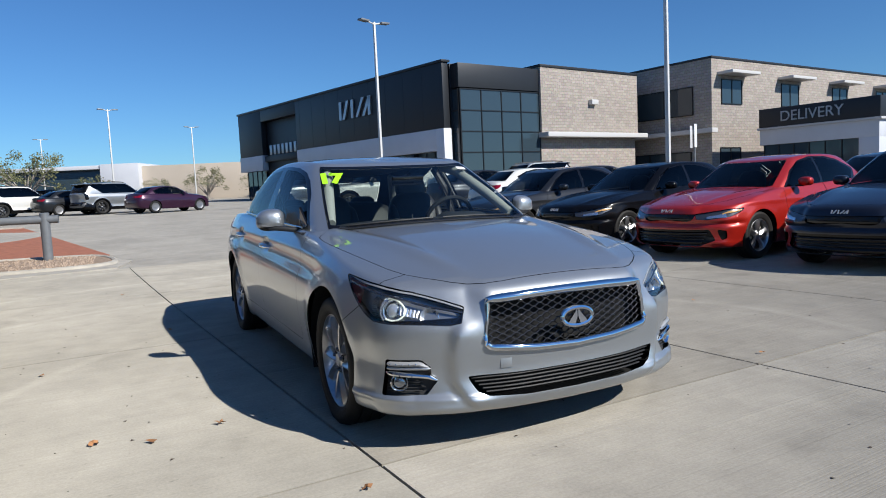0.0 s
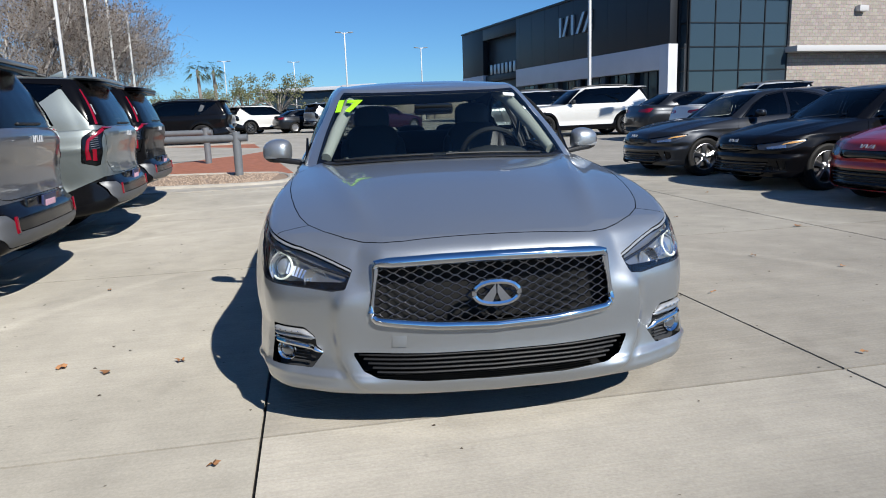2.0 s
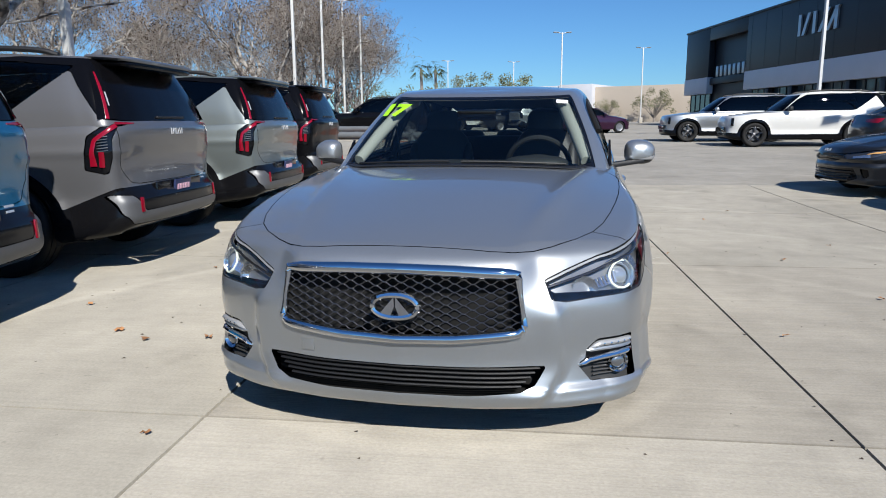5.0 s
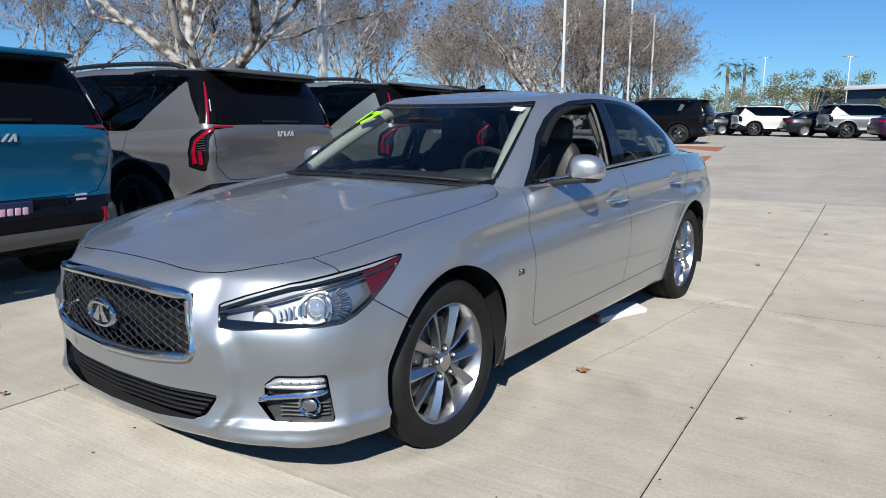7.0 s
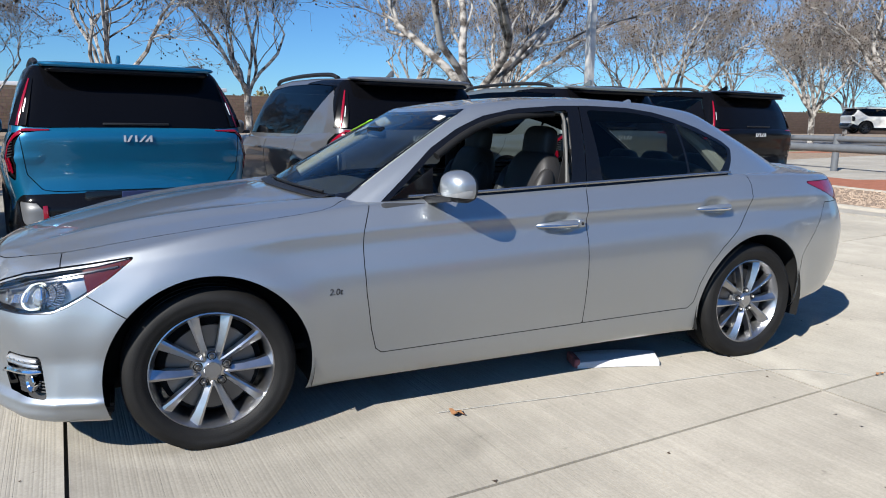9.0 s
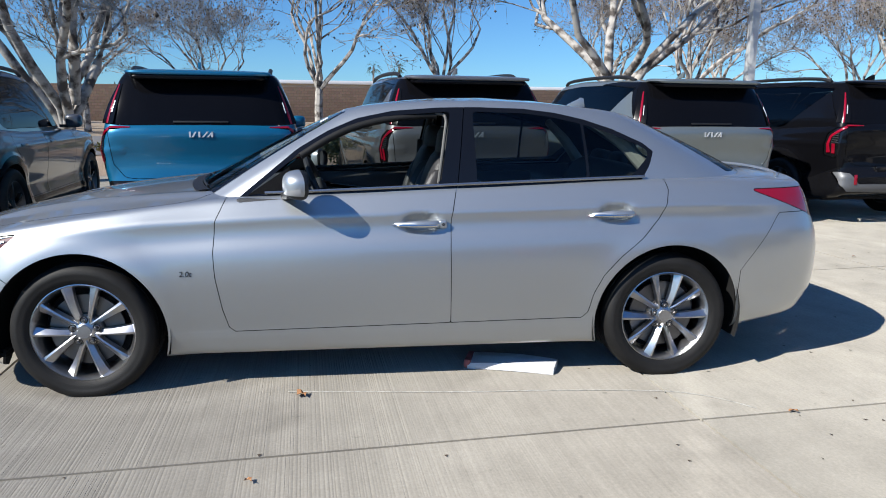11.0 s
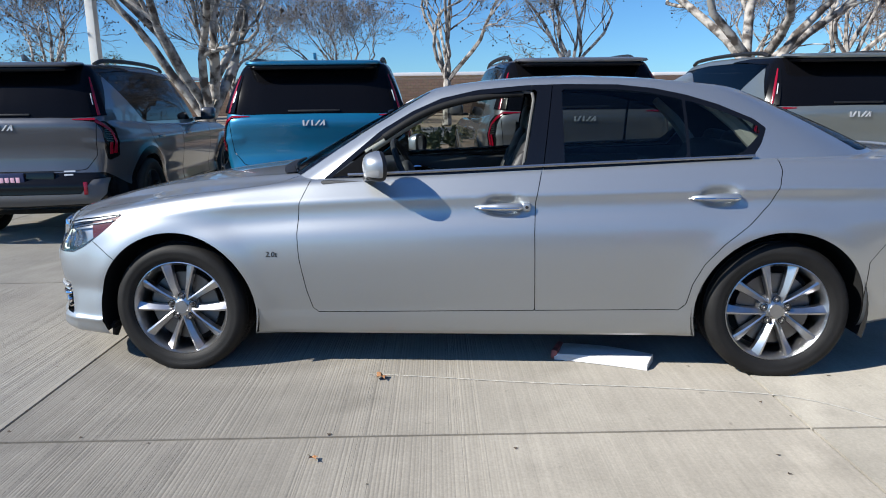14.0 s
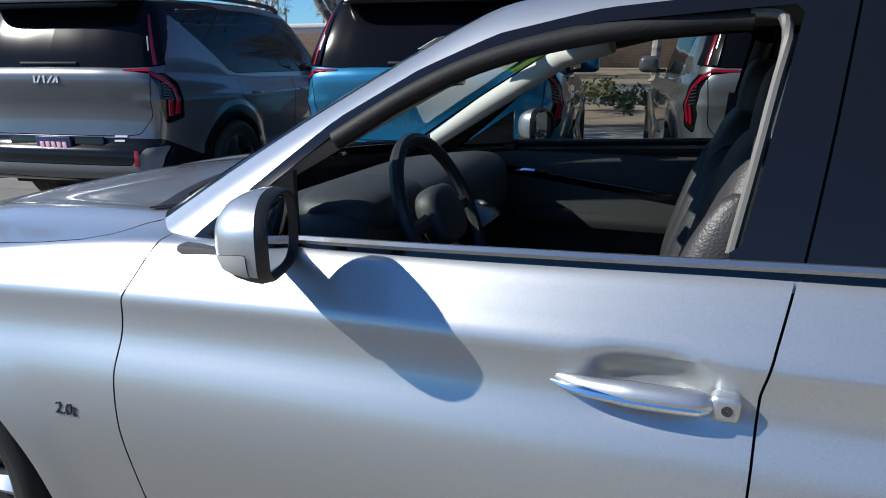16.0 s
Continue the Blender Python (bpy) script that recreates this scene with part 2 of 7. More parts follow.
def both_sides(p, a):
    """The skin of a half (x >= 0) grid and of its mirror image."""
    g = grid_skin(p, a)
    m = Skin(g.v * (-1, 1, 1), g.a * np.array([-1] + [1] * (g.a.shape[1] - 1)), g.t[:, ::-1])
    return g.join(m)


def lathe(profile, seg=40, axis="x", arc=(0, 2 * math.pi)):
    """A ring of the (along, radius) profile about an axis."""
    full = abs(arc[1] - arc[0] - 2 * math.pi) < 1e-6
    n = seg if full else seg + 1
    ang = arc[0] + (arc[1] - arc[0]) * np.arange(n) / seg
    v, f = [], []
    for al, r in profile:
        for t in ang:
            c, s = r * math.cos(t), r * math.sin(t)
            v.append((al, c, s) if axis == "x" else (c, al, s) if axis == "y" else (c, s, al))
    k = len(profile)
    for i in range(k - 1):
        for j in range(seg):
            j2 = (j + 1) % n
            q = (i * n + j, i * n + j2, (i + 1) * n + j2, (i + 1) * n + j)
            f.append(q if axis != "y" else q[::-1])
    return v, f


def tube(path, r, seg=8, closed=False, flat=1.0, cap=True):
    """A tube round a polyline; r a number or one to a point; flat squeezes it along z."""
    path = np.asarray(path, float)
    n = len(path)
    rr = np.broadcast_to(r, (n,))
    v, f = [], []
    for i in range(n):
        a = path[(i - 1) % n if closed else max(i - 1, 0)]
        b = path[(i + 1) % n if closed else min(i + 1, n - 1)]
        d = Vector(b - a).normalized()
        up = Vector((0, 0, 1)) if abs(d.z) < 0.95 else Vector((0, 1, 0))
        sx = d.cross(up).normalized()
        sz = sx.cross(d)
        for j in range(seg):
            t = 2 * math.pi * j / seg
            v.append(Vector(path[i]) + (sx * math.cos(t) + sz * math.sin(t) * flat) * rr[i])
    for i in range(n if closed else n - 1):
        i2 = (i + 1) % n
        for j in range(seg):
            j2 = (j + 1) % seg
            f.append((i * seg + j, i * seg + j2, i2 * seg + j2, i2 * seg + j))
    if cap and not closed:
        f.append(tuple(range(seg))[::-1])
        f.append(tuple((n - 1) * seg + j for j in range(seg)))
    return v, f


def block(size, at=(0, 0, 0), bevel=0.0, seg=2, rot=None, taper=None):
    """A box of a size about a centre, with rounded edges."""
    bm = bmesh.new()
    bmesh.ops.create_cube(bm, size=1.0)
    for q in bm.verts:
        if taper and q.co.z > 0:
            q.co.x *= taper[0]
            q.co.y *= taper[1]
        q.co.x *= size[0]
        q.co.y *= size[1]
        q.co.z *= size[2]
    if bevel:
        bmesh.ops.bevel(bm, geom=bm.edges[:], offset=bevel, segments=seg, profile=0.6, affect="EDGES", clamp_overlap=True)
    m = Matrix.Translation(at)
    if rot is not None:
        m = m @ Euler([radians(a) for a in rot]).to_matrix().to_4x4()
    bm.transform(m)
    return bm


def sheet(outline, thick, bevel=0.0):
    """A flat plate in the xy plane, outline a list of (x, y), thick along z."""
    bm = bmesh.new()
    vs = [bm.verts.new((x, y, 0)) for x, y in outline]
    face = bm.faces.new(vs)
    r = bmesh.ops.extrude_face_region(bm, geom=[face])
    bmesh.ops.translate(bm, verts=[g for g in r["geom"] if isinstance(g, bmesh.types.BMVert)], vec=(0, 0, thick))
    bmesh.ops.recalc_face_normals(bm, faces=bm.faces[:])
    if bevel:
        bmesh.ops.bevel(bm, geom=bm.edges[:], offset=bevel, segments=2, profile=0.6, affect="EDGES", clamp_overlap=True)
    return bm


def moved(bm, m):
    if isinstance(bm, tuple):
        return [m @ Vector(p) for p in bm[0]], bm[1]
    bm.transform(m)
    return bm


def text_mesh(words, size, depth=0.004, shear=0.0, bold=0.0):
    """Words in the built-in font as a (vertices, faces) pair, in the xy plane, centred."""
    cu = bpy.data.curves.new("words", "FONT")
    cu.body, cu.size, cu.extrude, cu.shear = words, size, depth, shear
    cu.offset = bold
    cu.align_x, cu.align_y = "CENTER", "CENTER"
    ob = bpy.data.objects.new("words", cu)
    scene.collection.objects.link(ob)
    me = bpy.data.meshes.new_from_object(ob.evaluated_get(bpy.context.evaluated_depsgraph_get()))
    pair = [q.co.copy() for q in me.vertices], [tuple(p.vertices) for p in me.polygons]
    bpy.data.objects.remove(ob)
    bpy.data.curves.remove(cu)
    bpy.data.meshes.remove(me)
    return pair


# car bodies


def car_skins(spec, ns=150, sub=4):
    """The lower body and the greenhouse of a car as skins. Front axle at y = 0, nose towards -y.
    Attributes of the lower skin: arc length round the outline, height share; of the greenhouse: arc share, height share."""
    out = catmull(spec["outline"], 24)
    out, s = resample(out, ns)
    tang = np.gradient(out, axis=0)
    tang /= np.linalg.norm(tang, axis=1)[:, None]
    nrm = np.stack([-tang[:, 1], tang[:, 0]], 1)                 # inwards
    nrm[0], nrm[-1] = (0, 1), (0, -1)
    ze, zc = smooth_curve(spec["edge"]), smooth_curve(spec["crest"])
    zb = smooth_curve(spec["bottom"], 0.02)
    ref = spec["half"]

    def deck(x, y):
        t = np.clip(np.abs(x) / ref, 0, 1.05)
        z = ze(y) + (zc(y) - ze(y)) * (1 - t ** 2.2)
        if "ridge" in spec:
            y0, x0, y1, x1, h, w = spec["ridge"]
            xr = x0 + (x1 - x0) * np.clip((y - y0) / (y1 - y0), 0, 1)
            fade = np.clip((y - y0) / 0.35, 0, 1) * np.clip((y1 + 0.5 - y) / 0.5, 0, 1)
            z = z + h * fade * np.exp(-((np.abs(x) - xr) / w) ** 2)
        return z
    wf = np.clip(nrm[:, 1], 0, 1) ** 1.6
    wr = np.clip(-nrm[:, 1], 0, 1) ** 1.6
    ws = 1 - wf - wr
    vs = np.array(spec["shares"])
    side = np.broadcast_to(np.array(spec["side"]), (ns, len(vs)))
    if "fender" in spec:                                          # fuller shoulders over the front wheels
        q = np.clip((0.62 - out[:, 1:]) / 0.75, 0, 1)
        side = side + (np.array(spec["fender"]) - side) * q * q * (3 - 2 * q)
    d = wf[:, None] * np.array(spec["front"]) + ws[:, None] * side + wr[:, None] * np.array(spec["rear"])
    if "scoop" in spec:                                           # the nose falls back beside the grille
        s0, s1, s2, s3, v0, v1, dig = spec["scoop"]
        q = np.clip((s - s0) / (s1 - s0), 0, 1) * np.clip((s3 - s) / (s3 - s2), 0, 1)
        w = np.clip((vs - v0) / (v1 - v0), 0, 1)
        d = d + dig * (q * q * (3 - 2 * q))[:, None] * (w * w * (3 - 2 * w))[None]
    e = out + nrm * d[:, -1:]
    e[0, 0] = e[-1, 0] = 0
    e[:, 0] = np.maximum(e[:, 0], 0)
    top = deck(e[:, 0], e[:, 1])
    bot = zb(out[:, 1])
    ctrl = []
    for k, v in enumerate(vs):
        xy = out + nrm * d[:, k:k + 1]
        xy[:, 0] = np.maximum(xy[:, 0], 0)
        xy[0, 0] = xy[-1, 0] = 0
        ctrl.append(np.column_stack([xy, bot + (top - bot) * v]))
    y0, y1 = out[0, 1], out[-1, 1]
    yc = y0 + 0.3 + (out[:, 1] - y0) / (y1 - y0) * (y1 - y0 - 0.6)
    for q in (0.12, 0.3, 0.5, 0.75, 1.0):
        x, y = e[:, 0] * (1 - q), e[:, 1] * (1 - q) + yc * q
        ctrl.append(np.column_stack([x, y, deck(x, y)]))
    g = catmull(np.array(ctrl), sub)                              # rows, s, 3
    # the deck rows lie on the deck exactly
    nd = 5 * sub
    g[-nd:, :, 2] = deck(g[-nd:, :, 0], g[-nd:, :, 1])
    if "sculpt" in spec:
        nw = len(g) - nd
        push = spec["sculpt"](np.broadcast_to(s, (nw, ns)), g[:nw, :, 0], g[:nw, :, 1], g[:nw, :, 2])
        g[:nw, :, :2] -= nrm[None] * push[..., None]
        g[:, 0, 0] = g[:, -1, 0] = 0
    g[..., 0] = np.maximum(g[..., 0], 0)
    rows = np.linspace(0, len(ctrl) - 1, len(g)) / (len(vs) - 1)
    a = np.empty(g.shape[:2] + (2,))
    a[..., 0], a[..., 1] = s[None], rows[:, None]
    lower = both_sides(g, a)
    # greenhouse
    base = catmull(spec["base"], 14)
    roof = catmull(spec["roof"], 14)
    n2 = len(base)
    bz = deck(base[:, 0], base[:, 1])
    tz = smooth_curve(spec["roofz"])(roof[:, 1])
    bul = spec.get("bulge", 0.03)
    tb = np.gradient(base, axis=0)
    tb /= np.linalg.norm(tb, axis=1)[:, None] + 1e-9
    on = np.stack([tb[:, 1], -tb[:, 0]], 1)
    on[0], on[-1] = (0, -1), (0, 1)
    on[np.abs(base[:, 0]) < 1e-6, 0] = 0
    rows = []
    for v in (-0.05, 0.0, 0.25, 0.5, 0.75, 0.92):
        xy = base * (1 - v) + roof * v + on * bul * 4 * v * (1 - v)
        xy[0, 0] = xy[-1, 0] = 0
        rows.append(np.column_stack([xy, bz * (1 - v) + tz * v]))
    cy = (roof[0, 1] + roof[-1, 1]) / 2
    for q in (0.04, 0.14, 0.35, 0.65, 1.0):
        yq = cy + (roof[:, 1] - cy) * (1 - 0.25 * q)
        rows.append(np.column_stack([roof[:, 0] * (1 - q), yq, tz + (0 if q < 0.05 else 1) * 0 + spec["crown"] * (1 - (1 - q) ** 2)]))
    c = catmull(np.array(rows), sub + 1)
    vv = np.interp(np.linspace(0, len(rows) - 1, len(c)), np.arange(len(rows)),
                   [-0.05, 0.0, 0.25, 0.5, 0.75, 0.92, 1.04, 1.14, 1.35, 1.65, 2.0])
    a = np.empty(c.shape[:2] + (2,))
    a[..., 0], a[..., 1] = np.linspace(0, 1, n2)[None], vv[:, None]
    c[..., 0] = np.maximum(c[..., 0], 0)
    upper = both_sides(c, a)
    # arches
    for ya in spec["axles"]:
        f = np.hypot(lower.v[:, 1] - ya, lower.v[:, 2] - spec["wheel"]) - spec["arch"]
        f = np.where((np.abs(lower.v[:, 0]) > 0.45) & (lower.a[:, 1] < 1.0), f, 1.0)
        _, lower = lower.split(f)
    # open the deck under the greenhouse
    f = sd_poly(np.abs(lower.v[:, 0]), lower.v[:, 1], list(base) + [(-0.5, base[-1, 1]), (-0.5, base[0, 1])]) + 0.03
    f = np.where(lower.a[:, 1] > 0.9, f, 1.0)
    _, lower = lower.split(f)
    return lower.tidy(), upper.tidy(), deck, out, s


def panel(skin, f, gap=0.003, seal=None):
    """Takes the panel where f < 0 out of a skin, with a gap round it. Returns panel, rest; strips that darken the gaps
    gather in a list.
    """
    f = np.asarray(f)
    if seal is not None:
        # strip behind the gap, drawn near-black: the gap's shade as colour
        near, _ = skin.split(np.abs(f) - 0.014)
        seal.append(near.moved(-0.012))
        f = np.concatenate([f, np.full(len(skin.v) - len(f), 1.0)])
    keep = Skin(skin.v, np.column_stack([skin.a, f]), skin.t)
    inn, rest = keep.split(keep.a[:, -1] + gap)
    rest = Skin(keep.v, keep.a, rest.t)
    _, rest = rest.split(rest.a[:, -1] - gap)
    inn, rest = inn.tidy(), rest.tidy()
    return Skin(inn.v, inn.a[:, :-1], inn.t), Skin(rest.v, rest.a[:, :-1], rest.t)


def snap(skin, pts, off=0.0):
    """The vertices of a skin nearest to the points, moved out by off, with their normals."""
    n = skin.normals()
    used = np.unique(skin.t)
    v, n = skin.v[used], n[used]
    out_p, out_n = [], []
    for p in np.atleast_2d(pts):
        d = np.linalg.norm(v - p, axis=1)
        k = np.argsort(d)[:6]
        w = 1 / (d[k] + 1e-4)
        nn = (n[k] * w[:, None]).sum(0)
        nn /= np.linalg.norm(nn)
        q = (v[k] * w[:, None]).sum(0) / w.sum()
        # the point itself, dropped on the local plane
        q = np.array(p) - nn * np.dot(np.array(p) - q, nn)
        out_p.append(q + nn * off)
        out_n.append(nn)
    return np.array(out_p), np.array(out_n)


def between(a, b, n=12):
    return np.linspace(np.array(a, float), np.array(b, float), n)


def strip(skin, pts, width, off=0.004, thick=0.006, n=24, flip=False):
    """A flat band that follows a skin along a line of points; width a number or a list along it."""
    c = resample(np.asarray(pts, float), n)[0]
    p, nr = snap(skin, c, off)
    w = np.interp(np.linspace(0, 1, n), np.linspace(0, 1, np.size(width)), np.atleast_1d(width))
    t = np.gradient(p, axis=0)
    t /= np.linalg.norm(t, axis=1)[:, None]
    sd = np.cross(nr, t)
    v, f = [], []
    for i in range(n):
        for a, b in ((-0.5, -thick), (-0.5, -0.001), (-0.42, 0.0), (0.42, 0.0), (0.5, -0.001), (0.5, -thick)):
            v.append(p[i] + sd[i] * w[i] * a + nr[i] * b)
    for i in range(n - 1):
        for j in range(5):
            q = (i * 6 + j, i * 6 + j + 1, i * 6 + 6 + j + 1, i * 6 + 6 + j)
            f.append(q[::-1])
    f.append(tuple(range(6)))
    f.append(tuple((n - 1) * 6 + j for j in range(6))[::-1])
    return v, f


def on_plane(pair, at, normal, up):
    """Moves a flat (xy) mesh onto a plane at a place, its y along up."""
    nz = Vector(normal).normalized()
    x = Vector(up).cross(nz).normalized()
    y = nz.cross(x)
    m = Matrix.Translation(at) @ Matrix((x, y, nz)).transposed().to_4x4()
    return moved(pair, m)


def bulb(rx, ry, rz, e1=1.0, e2=1.0, nu=20, nv=12):
    """A rounded box-like ball (superellipsoid)."""
    def pw(c, e):
        return math.copysign(abs(c) ** e, c)
    v, f = [], []
    for i in range(nv + 1):
        la = -math.pi / 2 + math.pi * i / nv
        for j in range(nu):
            lo = 2 * math.pi * j / nu
            v.append((rx * pw(math.cos(la), e1) * pw(math.cos(lo), e2), ry * pw(math.cos(la), e1) * pw(math.sin(lo), e2), rz * pw(math.sin(la), e1)))
    for i in range(nv):
        for j in range(nu):
            j2 = (j + 1) % nu
            f.append((i * nu + j, i * nu + j2, (i + 1) * nu + j2, (i + 1) * nu + j))
    return v, f


def strip_pair(path, width, up=(1, 0, 0), thick=0.004):
    """A flat ribbon along a path, its face towards up."""
    p = np.asarray(path, float)
    t = np.gradient(p, axis=0)
    t /= np.linalg.norm(t, axis=1)[:, None]
    sd = np.cross(np.broadcast_to(up, p.shape), t)
    sd /= np.linalg.norm(sd, axis=1)[:, None] + 1e-9
    nr = np.cross(t, sd)
    v, f = [], []
    for i in range(len(p)):
        for a, b in ((-0.5, 0), (0.5, 0), (0.5, thick), (-0.5, thick)):
            v.append(p[i] + sd[i] * width * a + nr[i] * b)
    for i in range(len(p) - 1):
        for j in range(4):
            f.append((i * 4 + j, i * 4 + (j + 1) % 4, i * 4 + 4 + (j + 1) % 4, i * 4 + 4 + j))
    f.append((3, 2, 1, 0))
    n = len(p) * 4
    f.append((n - 4, n - 3, n - 2, n - 1))
    return v, f


def emblem_bars(w, h, depth=0.006):
    """A maker's sign as plain slanted bars."""
    bars = []
    for x0, x1, lean in ((-0.5, -0.43, 0.0), (-0.40, -0.17, 0.14), (-0.12, -0.05, 0.0), (0.02, 0.12, 0.2), (0.22, 0.29, 0.2), (0.40, 0.50, 0.0)):
        bars.append(sheet([(x0 * w, -h / 2), ((x0 + 0.075) * w, -h / 2), ((x0 + 0.075 + lean) * w, h / 2), ((x0 + lean) * w, h / 2)], depth))
    return bars

# wheels


def wheel_parts(parent, at, side, radius, width, rim, style, names=("wheel", "tyre", "rim"), squat=0.0):
    """A wheel under a car; its outer face looks towards side * x. style: 'v' ten paired spokes, 'fan' dark five-spoke, 'bright' five-spoke."""
    if style == "far":
        w = part(names[0], lathe([(-width * 0.4, rim), (width * 0.44, rim), (width * 0.40, rim * 0.9), (width * 0.34, rim * 0.5), (width * 0.38, rim * 0.2), (width * 0.38, 0.001)], 18), ALLOY_FAR, parent)
        w.matrix_basis = pose(*at) @ Matrix.Diagonal((side, 1, 1, 1))
        part(names[1], lathe([(-width * 0.5, rim), (-width * 0.5, radius * 0.93), (-width * 0.4, radius), (width * 0.4, radius), (width * 0.5, radius * 0.93), (width * 0.5, rim * 1.05), (width * 0.44, rim)], 24), RUBBER, w)
        return w
    w = part(names[0], lathe([(-width * 0.42, rim * 0.93), (-width * 0.42, rim * 0.99), (width * 0.40, rim * 1.0), (width * 0.44, rim * 1.0),
                              (width * 0.45, rim * 0.975), (width * 0.41, rim * 0.955), (width * 0.30, rim * 0.90), (-width * 0.40, rim * 0.86)], 64),
             ALLOY if style != "fan" else ALLOY_DARK, parent)
    w.matrix_basis = pose(*at) @ Matrix.Diagonal((side, 1, 1, 1))
    tv, tf = lathe([(-width * 0.44, rim * 0.99), (-width * 0.5, rim * 1.08), (-width * 0.52, radius * 0.9), (-width * 0.46, radius * 0.965),
                              (-width * 0.36, radius * 0.995), (-0.30 * width, radius), (-0.29 * width, radius - 0.007), (-0.26 * width, radius - 0.007),
                              (-0.25 * width, radius), (-0.03 * width, radius), (-0.02 * width, radius - 0.007), (0.02 * width, radius - 0.007),
                              (0.03 * width, radius), (0.25 * width, radius), (0.26 * width, radius - 0.007), (0.29 * width, radius - 0.007), (0.30 * width, radius),
                              (width * 0.36, radius * 0.995), (width * 0.46, radius * 0.965), (width * 0.505, radius * 0.92), (width * 0.52, radius * 0.885),
                              (width * 0.525, radius * 0.86), (width * 0.52, radius * 0.85), (width * 0.515, rim * 1.12), (width * 0.50, rim * 1.06),
                              (width * 0.455, rim * 1.012), (width * 0.44, rim * 0.99)], 96)
    if squat:                                   # pressed flat where it stands
        tv = [(x * (1 + 0.10 * max(0.0, (-z - squat * 0.86) / (radius - squat * 0.86))), y, max(z, -squat)) for x, y, z in tv]
    part(names[1], (tv, tf), RUBBER, w)
    spokes = []
    if style == "v":
        lines = [(math.pi / 2 + 2 * math.pi * i / 5, sg) for i in range(5) for sg in (-1, 1)]
    else:
        lines = [(2 * math.pi * i / 5 + 0.3, 0) for i in range(5)]
    for mid_a, sg in lines:
        v, f = [], []
        rows = ((0.17, 0.42, 0.017, 0.345), (0.30, 0.370, 0.0135, 0.395), (0.5, 0.33, 0.0145, 0.418), (0.72, 0.300, 0.0185, 0.425), (0.88, 0.285, 0.023, 0.42), (0.975, 0.276, 0.027, 0.405))
        if not sg:
            rows = ((0.16, 0, 0.031, 0.36), (0.35, 0, 0.025, 0.41), (0.6, 0, 0.031, 0.42), (0.82, 0, 0.043, 0.42), (0.975, 0, 0.052, 0.405))
        for q, spread_a, hw, xx in rows:
            a = mid_a + sg * spread_a
            cy, cz = math.cos(a), math.sin(a)
            prof = ((-1.0, -0.040), (-0.92, -0.004), (-0.45, 0.0), (0.15, -0.009), (0.90, -0.020), (1.0, -0.045))
            for lat, dx in (prof if sg <= 0 else [(-b, c) for b, c in prof[::-1]]):
                v.append((width * xx + dx, rim * q * cy - lat * hw * cz, rim * q * cz + lat * hw * cy))
        for k in range(len(rows) - 1):
            for j in range(5):
                f.append((k * 6 + j, k * 6 + j + 1, k * 6 + 6 + j + 1, k * 6 + 6 + j))
        spokes.append((v, f))
    hub = lathe([(width * 0.20, rim * 0.30), (width * 0.31, rim * 0.295), (width * 0.33, rim * 0.27), (width * 0.335, rim * 0.20), (width * 0.36, rim * 0.155),
                 (width * 0.37, rim * 0.14), (width * 0.375, 0.001)], 40)
    for k, pr in enumerate(spokes):
        part("spoke", pr, ALLOY if style != "fan" else (GLOSSBLACK if k % 2 == 0 else ALLOY_DARK), w)
    part("hub", hub, ALLOY if style != "fan" else ALLOY_DARK, w)
    if style == "v":
        for i in range(5):
            a = 2 * math.pi * i / 5 + math.pi / 2
            part("lug_nut", moved(lathe([(0, 0.011), (0.016, 0.010), (0.02, 0.006), (0.02, 0.0005)], 6),
                                  Matrix.Translation((width * 0.335, 0.0572 * math.cos(a), 0.0572 * math.sin(a)))), STEEL, w)
            # near-black ring round the nut, recess shade put into the colour
            part("lug_shade_ring", moved(lathe([(0, 0.019), (0.004, 0.0175), (0.002, 0.014)], 16), Matrix.Translation((width * 0.335, 0.0572 * math.cos(a), 0.0572 * math.sin(a)))), CAVITY_DARK, w)
        part("cap", lathe([(width * 0.37, 0.034), (width * 0.392, 0.031), (width * 0.394, 0.0005)], 28), ALLOY, w, "round alloy centre cap")
    part("brake_disc", lathe([(0.02, rim * 0.72), (0.035, rim * 0.72), (0.036, rim * 0.35), (0.05, rim * 0.33), (0.055, 0.01)], 40), STEEL, w)
    # near-black disc that paints the dark behind the spokes
    part("spoke_shade_disc", lathe([(-0.01, rim * 0.84), (-0.012, 0.02)], 32), CAVITY_DARK, w)
    return w


def arch_liner(parent, at, side, r, depth):
    v, f = lathe([(0.0, r + 0.012), (-0.05, r + 0.02), (-depth, r + 0.02), (-depth, 0.05)], 36, arc=(-0.30, math.pi + 0.30))
    ob = part("arch_liner", (v, f), CAVITY_DARK, parent)
    ob.matrix_basis = pose(*at) @ Matrix.Diagonal((side, 1, 1, 1))
    return ob

# ground
LOT = 5.4                                    # the lot's lines lie this many degrees off the parked sedan
rise = smooth_curve([(-400, 0), (6, 0), (21, 0.34), (30, 0.45), (60, 0.75), (140, 1.5), (420, 2.5)], 0.004, 4000)


def lot(u, v):
    """World x, y of a place in the lot's own axes."""
    a = radians(LOT)
    return u * math.cos(a) - v * math.sin(a), u * math.sin(a) + v * math.cos(a)


NORTH = pose(0.2, -3.3, 0, 0, 0, 0.5) @ pose(-0.2, 3.3, 0)      # the north side lies a little further round


def ground_z(x, y):
    return float(rise(y)) if x > -12 else float(rise(y)) * max(0.0, 1 - (-12 - x) / 40)


